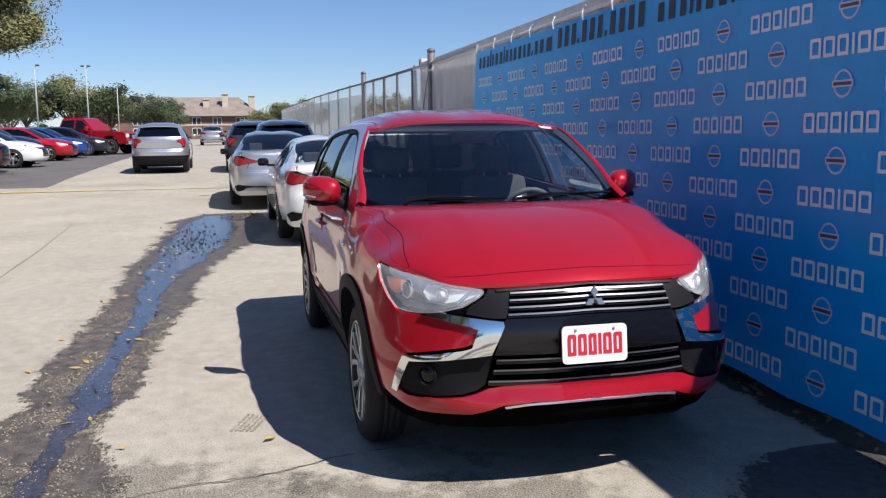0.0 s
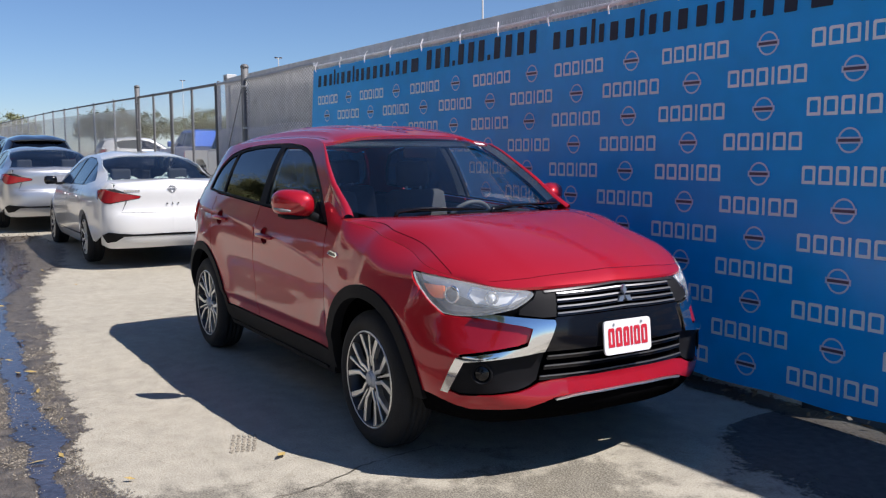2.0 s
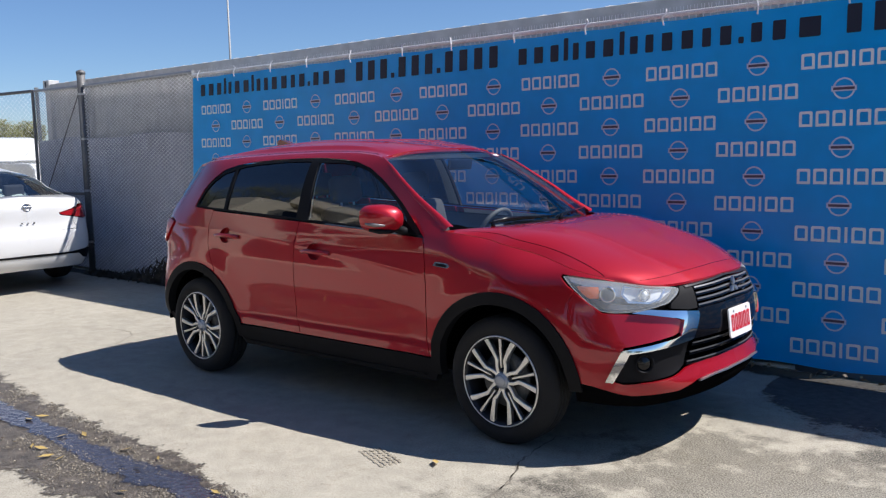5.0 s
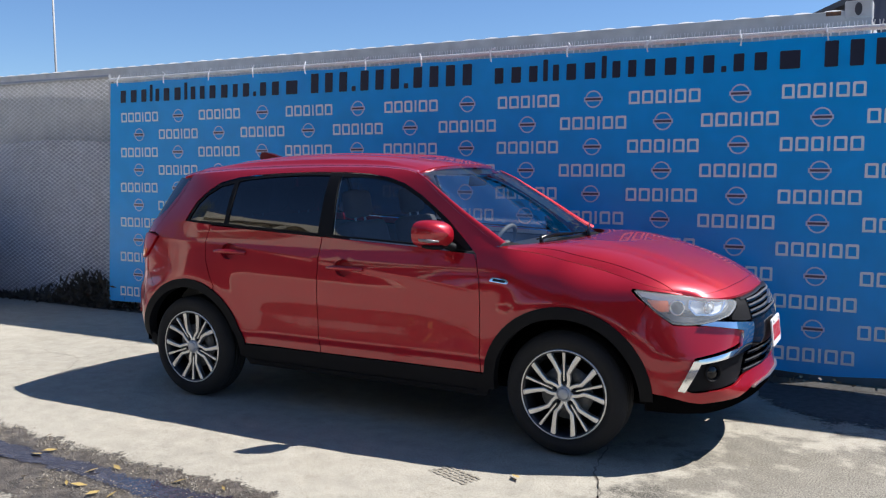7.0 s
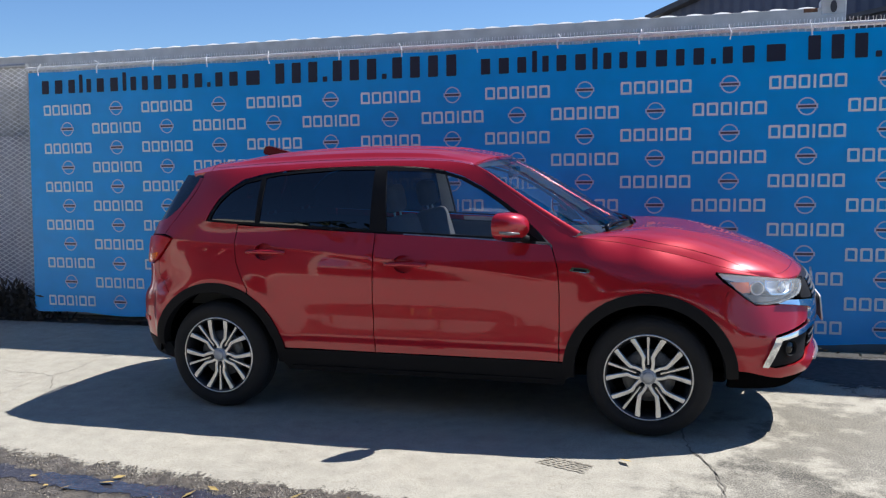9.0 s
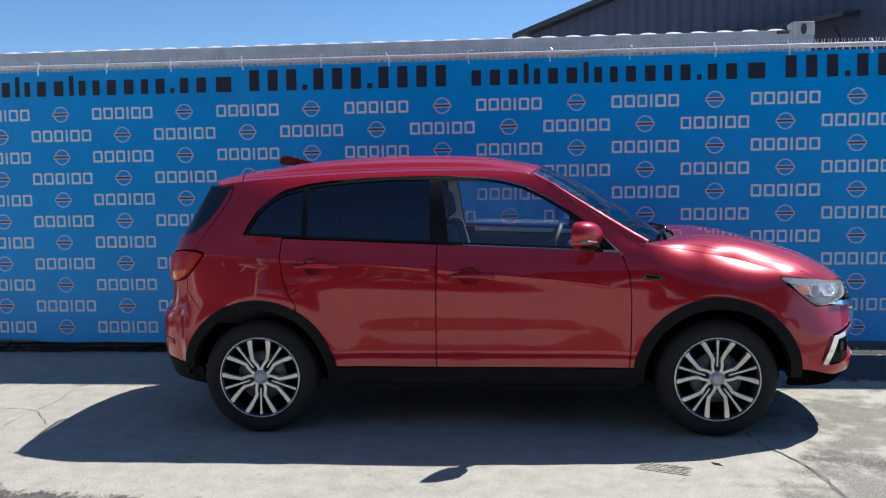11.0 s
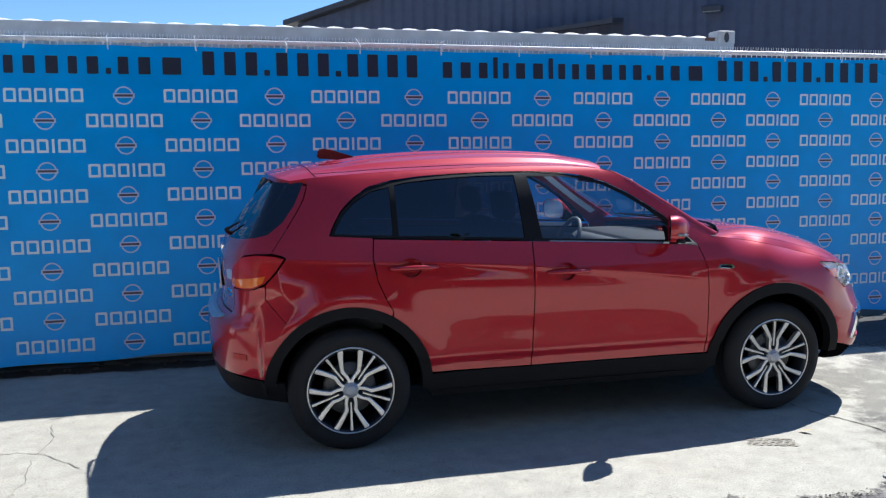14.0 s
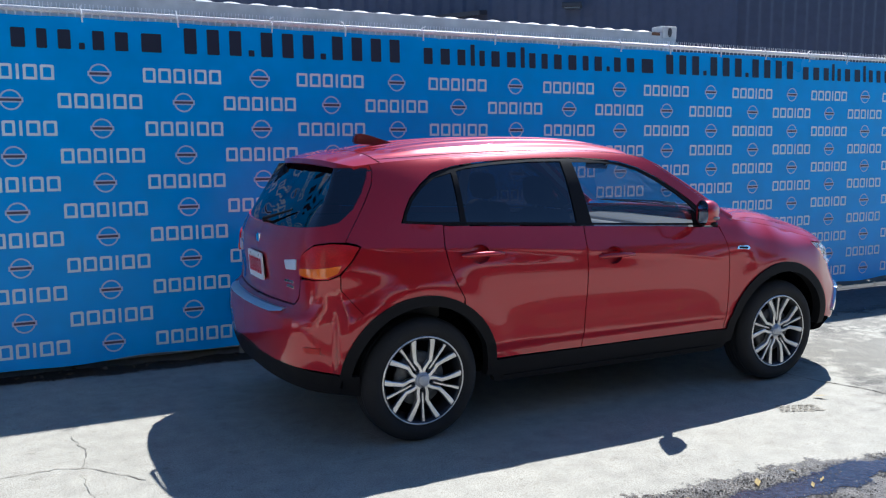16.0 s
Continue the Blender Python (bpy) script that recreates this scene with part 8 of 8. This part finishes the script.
def band(name, left, right, z, material, label, x0, x1, step, rough, seed, category):
    """A ground sheet between two wavering edges y = left(x), right(x)."""
    r = random.Random(seed)
    off = r.uniform(0, 50)
    jag = lambda x, k: rough * (noise.noise((x * 1.3 + off, k, 0)) + 0.6 * noise.noise((x * 4.1 + off, k, 3)) + 0.35 * noise.noise((x * 12.0, k, off)) + 0.3 * noise.noise((x * 31.0, k, off)))
    verts, n = [], int((x1 - x0) / step)
    m = 6
    for i in range(n + 1):
        x = x0 + step * i
        a, b = left(x) + jag(x, 1.5), right(x) + jag(x, 7.5)
        if i in (0, n):
            a = b = (a + b) / 2
        verts += [(x + (0.3 * rough * noise.noise((x * 5, j, off)) if 0 < i < n else 0), a + (b - a) * j / m, ground_z(x) + z) for j in range(m + 1)]
    faces = [(i * (m + 1) + j, (i + 1) * (m + 1) + j, (i + 1) * (m + 1) + j + 1, i * (m + 1) + j + 1) for i in range(n) for j in range(m)]
    me = mesh_of(name, verts, faces, material, True)
    rim = me.attributes.new("edge", "FLOAT", "POINT")
    rim.data.foreach_set("value", [(0.0, 0.42, 0.75, 0.9, 0.75, 0.42, 0.0)[j] if 0 < i < n else 0.0 for i in range(n + 1) for j in range(m + 1)])
    return tagged(new(name, me), label, category, kind="structure")


wet_l = lambda x: straight([(-11.2, -2.05), (-10.0, -2.62), (-6.3, -2.70), (-3, -2.68), (0, -2.72), (6, -2.72)], x)
wet_r = lambda x: straight([(-11.2, -0.7), (-8.5, -0.62), (-7.2, -0.85), (-5.9, -1.36), (-3.1, -1.68), (-1.2, -1.86), (0.4, -2.03), (0.95, -2.03), (1.5, -1.86), (2.6, -1.68), (6, -1.62)], x)
band("wet_gutter", wet_l, wet_r, 0.004, WET, "dark wet gravelly gutter stain on the concrete", -11.2, 6.5, 0.025, 0.10, 3, "stain")
wat_l = lambda x: straight([(-10.8, -1.95), (-9.0, -2.42), (-6.2, -2.50), (-3.3, -2.36), (-1.3, -2.31), (0.4, -2.37), (6, -2.40)], x)
wat_r = lambda x: straight([(-10.8, -1.30), (-9.0, -1.22), (-7.0, -1.36), (-6.0, -1.60), (-4.4, -1.90), (-3.2, -2.02), (-1.2, -2.11), (0.3, -2.19), (1.2, -2.22), (6, -2.24)], x)
band("water", wat_l, wat_r, 0.008, WATER, "thin stream of standing water along the gutter", -10.8, 6.3, 0.025, 0.085, 8, "water")
band("dirt_strip", lambda x: 1.28, lambda x: 1.60, 0.005, DIRT, "dark dirt and debris under the banner", -8.8, 9.0, 0.06, 0.05, 21, "dirt")
# ragged ground strip along the banner, darker than the concrete
DARKSTRIP = mat("dark_strip_ground", (0.085, 0.082, 0.078), 0.9, var=0.35, scale=5, bump=0.3, bscale=150)
ragged(DARKSTRIP, 30.0, 0.25)
band("dark_strip", lambda x: straight([(2.0, 0.75), (2.5, 0.25), (9.2, 0.1)], x), lambda x: 1.62, 0.0035, DARKSTRIP, "dark ragged ground strip beside the banner", 2.0, 9.2, 0.06, 0.08, 41, "asphalt")
band("far_asphalt", lambda x: -24.0, lambda x: straight([(-70, -5.6), (-24, -6.0), (-19, -6.0)], x), 0.006, ASPHALT, "dark asphalt parking rows", -70, -18.5, 0.5, 0.05, 30, "asphalt")
rngk = random.Random(4)
# washed grit in the gutter
GRIT = mat("washed_grit", (0.15, 0.13, 0.10), 0.55, var=0.3, scale=40)
gi, gh, gm = GRIT.node_tree.nodes.new("ShaderNodeNewGeometry"), GRIT.node_tree.nodes.new("ShaderNodeHueSaturation"), GRIT.node_tree.nodes.new("ShaderNodeMapRange")
gm.inputs[3].default_value, gm.inputs[4].default_value = 0.35, 2.1
GRIT.node_tree.links.new(gi.outputs["Random Per Island"], gm.inputs[0])
GRIT.node_tree.links.new(gm.outputs[0], gh.inputs["Value"])
GRIT.node_tree.links.new(GRIT.node_tree.nodes["Principled BSDF"].inputs["Base Color"].links[0].from_socket, gh.inputs["Color"])
GRIT.node_tree.links.new(gh.outputs[0], GRIT.node_tree.nodes["Principled BSDF"].inputs["Base Color"])
verts, faces = [], []
for k in range(26000):
    x = rngk.uniform(-7.5, 4.2) if k % 3 == 0 else rngk.uniform(-2.5, 3.4)
    a, b = wet_l(x) + 0.10, wet_r(x) - 0.10
    y = a + (b - a) * rngk.random()
    if wat_l(x) + 0.05 < y < wat_r(x) - 0.05 and rngk.random() < 0.80:
        continue
    if noise.noise((x * 2.4, y * 2.4, 5)) + 0.5 * noise.noise((x * 7.0, y * 7.0, 9)) < -0.18 + 0.3 * rngk.random():
        continue
    r = 0.003 + 0.005 * rngk.random() ** 3
    t0, gz, n0 = rngk.uniform(0, 6.3), ground_z(x) + 0.006, len(verts)
    for j in range(4):
        q = r * rngk.uniform(0.7, 1.3)
        verts.append((x + q * math.cos(t0 + j * 1.57), y + q * math.sin(t0 + j * 1.57), gz))
    verts.append((x + r * rngk.uniform(-0.3, 0.3), y + r * rngk.uniform(-0.3, 0.3), gz + r * rngk.uniform(0.5, 1.0)))
    faces += [(n0 + j, n0 + (j + 1) % 4, n0 + 4) for j in range(4)]
tagged(new("grit", mesh_of("grit", verts, faces, GRIT)), "washed grit and small stones in the wet gutter", "gravel", kind="stuff")


def crack(points, width, name="crack"):
    """A thin wandering crack."""
    pts = [Vector(p) for p in points]
    line = []
    for a, b in zip(pts, pts[1:]):
        n = max(2, int((b - a).length / 0.04))
        for i in range(n):
            q = a.lerp(b, i / n)
            line.append(q + Vector((rngk.uniform(-1, 1), rngk.uniform(-1, 1))) * 0.010)
    line.append(pts[-1])
    verts = []
    for i, q in enumerate(line):
        d = (line[min(i + 1, len(line) - 1)] - line[max(i - 1, 0)]).normalized()
        w = 0.6 * width * rngk.uniform(0.25, 1.0)
        verts += [(q.x - d.y * w, q.y + d.x * w, ground_z(q.x) + 0.003), (q.x + d.y * w, q.y - d.x * w, ground_z(q.x) + 0.003)]
    faces = [(2 * i, 2 * i + 1, 2 * i + 3, 2 * i + 2) for i in range(len(line) - 1)]
    tagged(new(name, mesh_of(name, verts, faces, CRACK)), "thin dark crack in the concrete", "crack", kind="structure")


crack([(1.82, -1.95), (1.73, -1.71), (1.73, -1.52), (1.69, -1.33), (1.62, -1.12), (1.57, -1.04), (1.50, -0.6)], 0.012)
crack([(1.57, -1.04), (1.69, -1.29), (1.71, -1.50), (1.75, -1.75)], 0.008)
crack([(-3.03, 0.08), (-2.98, -0.21), (-3.01, -0.45), (-2.86, -0.63), (-2.76, -0.76)], 0.007)
crack([(-3.60, -0.36), (-3.39, -0.42), (-3.13, -0.41), (-3.01, -0.46)], 0.006)
crack([(-3.03, -0.55), (-3.0, -0.9), (-3.1, -1.3)], 0.005)
crack([(-4.6, -3.89), (-10.3, -4.01)], 0.018, "joint")
crack([(-14.0, -9.0), (-14.5, -4.0), (-14.2, -1.6)], 0.012)
# scuff marks like a tyre print
SCUFF = mat("grey_scuff_grit", (0.31, 0.275, 0.215), 0.95, var=0.4, scale=30, bump=0.3)
ragged(SCUFF, 55.0, 0.3)
head, way, wide = Vector((1.08, -1.51)), Vector((-0.29, 0.110)), Vector((0.012, 0.024))
for rib in range(5):
    verts, vals = [], []
    for i in range(25):
        for j in range(4):
            q = head + way * (i / 24) + wide * (rib + 0.62 * j / 3) + Vector((0.004 * math.sin(1.9 * i + rib), 0.004 * math.cos(1.3 * i)))
            verts.append((q.x, q.y, 0.004))
            vals.append((0.55 if (i + rib) % 3 else 0.30) * min(1.0, 0.4 * min(i, 24 - i)) + 0.12 * (j in (1, 2)))
    faces = [(4 * i + j, 4 * i + j + 1, 4 * i + j + 5, 4 * i + j + 4) for i in range(24) for j in range(3)]
    me = mesh_of("scuff_mark", verts, faces, SCUFF)
    rim = me.attributes.new("edge", "FLOAT", "POINT")
    rim.data.foreach_set("value", vals)
    tagged(new("scuff_mark", me), "grey rib of a tyre print on the concrete", "scuff", kind="structure")
# worn yellow kerb line where the drive begins to climb
band("yellow_line", lambda x: -40.0, lambda x: -4.6, 0.010, YELLOW, "worn yellow paint line across the drive", -17.62, -17.32, 0.05, 0.0, 31, "road line")
FADED = mat("faded_yellow_paint", (0.50, 0.44, 0.27), 0.9, var=0.3, scale=4)
band("faded_line", lambda x: -4.6, lambda x: -1.2, 0.009, FADED, "faded yellow paint line across the drive", -17.60, -17.36, 0.05, 0.0, 33, "road line")
crack([(-17.28, -40.0), (-17.28, 0.9)], 0.035, "joint")
rl = random.Random(9)
verts, faces = [], []
for _ in range(70):
    x = rl.uniform(-7, 3.5)
    y = rl.gauss(-2.28, 0.14) if rl.random() < 0.8 else rl.uniform(-2.8, -1.2)
    a, s = rl.uniform(0, 6.3), rl.uniform(0.018, 0.05)
    c, d = Vector((math.cos(a), math.sin(a), 0)) * s, Vector((-math.sin(a), math.cos(a), 0)) * s * 0.4
    p = Vector((x, y, ground_z(x) + 0.012))
    n0 = len(verts)
    verts += [p - c, p - d * 0.9 + Vector((0, 0, 0.01)), p + c + Vector((0, 0, 0.012)), p + d + Vector((0, 0, 0.004))]
    faces.append((n0, n0 + 1, n0 + 2, n0 + 3))
tagged(new("fallen_leaves", mesh_of("fallen_leaves", verts, faces, OLDLEAF)), "scattered dry yellow leaves in the gutter", "leaves", kind="stuff")
verts, faces = [], []
for k in range(330):
    x, y = (rl.gauss(-10.6, 0.3), rl.gauss(-1.25, 0.25)) if k < 110 else (rl.gauss(-7.4, 0.9), rl.gauss(-1.95, 0.22))
    p = Vector((x, y, ground_z(x) + 0.01 + rl.uniform(0, 0.05) * (0.6 if k < 110 else 0.1)))
    u = Vector((rl.gauss(0, 1), rl.gauss(0, 1), rl.gauss(0, 0.5))).normalized() * rl.uniform(0.01, 0.032)
    w = u.orthogonal().normalized() * 0.009
    n0 = len(verts)
    verts += [p - u, p + w, p + u, p - w]
    faces.append((n0, n0 + 1, n0 + 2, n0 + 3))
tagged(new("leaf_litter", mesh_of("leaf_litter", verts, faces, DIRTLEAF)), "wet brown leaves and litter in the gutter pool", "leaves", kind="stuff")


# weeds and grass at the foot of the fence
SCRUB = mat("dead_brown_scrub", (0.062, 0.052, 0.040), 0.9, var=0.4, scale=6)
rw = random.Random(17)
verts, faces = [], []
for _ in range(1500):
    x = rw.choice((rw.gauss(-5.1, 0.22), rw.uniform(-7.3, -4.9)))
    hgt = 0.44 * max(0.12, 1 - abs(x + 5.1) / 1.6) * rw.uniform(0.3, 1.0)
    p = Vector((x, 1.42 + rw.gauss(0, 0.05), rw.uniform(0, hgt)))
    u = Vector((rw.gauss(0, 0.6), rw.gauss(0, 0.6), rw.uniform(0.2, 1))).normalized() * rw.uniform(0.03, 0.09)
    w = u.orthogonal().normalized() * 0.012
    n0 = len(verts)
    verts += [p - u, p + w, p + u, p - w]
    faces.append((n0, n0 + 1, n0 + 2, n0 + 3))
tagged(new("weeds", mesh_of("weeds", verts, faces, SCRUB)), "dry scrubby weeds at the foot of the fence", "weeds", kind="stuff")
verts, faces = [], []
for _ in range(170):
    x = rw.uniform(-4.8, 8.8)
    p = Vector((x, rw.gauss(1.42, 0.05), 0.012 + rw.uniform(0, 0.03)))
    u = Vector((rw.gauss(0, 1), rw.gauss(0, 1), rw.gauss(0, 0.3))).normalized() * rw.uniform(0.01, 0.04)
    w = u.orthogonal().normalized() * 0.012
    n0 = len(verts)
    verts += [p - u, p + w, p + u, p - w]
    faces.append((n0, n0 + 1, n0 + 2, n0 + 3))
tagged(new("litter_strip", mesh_of("litter_strip", verts, faces, DIRTLEAF)), "dry leaf litter along the banner's foot", "leaves", kind="stuff")
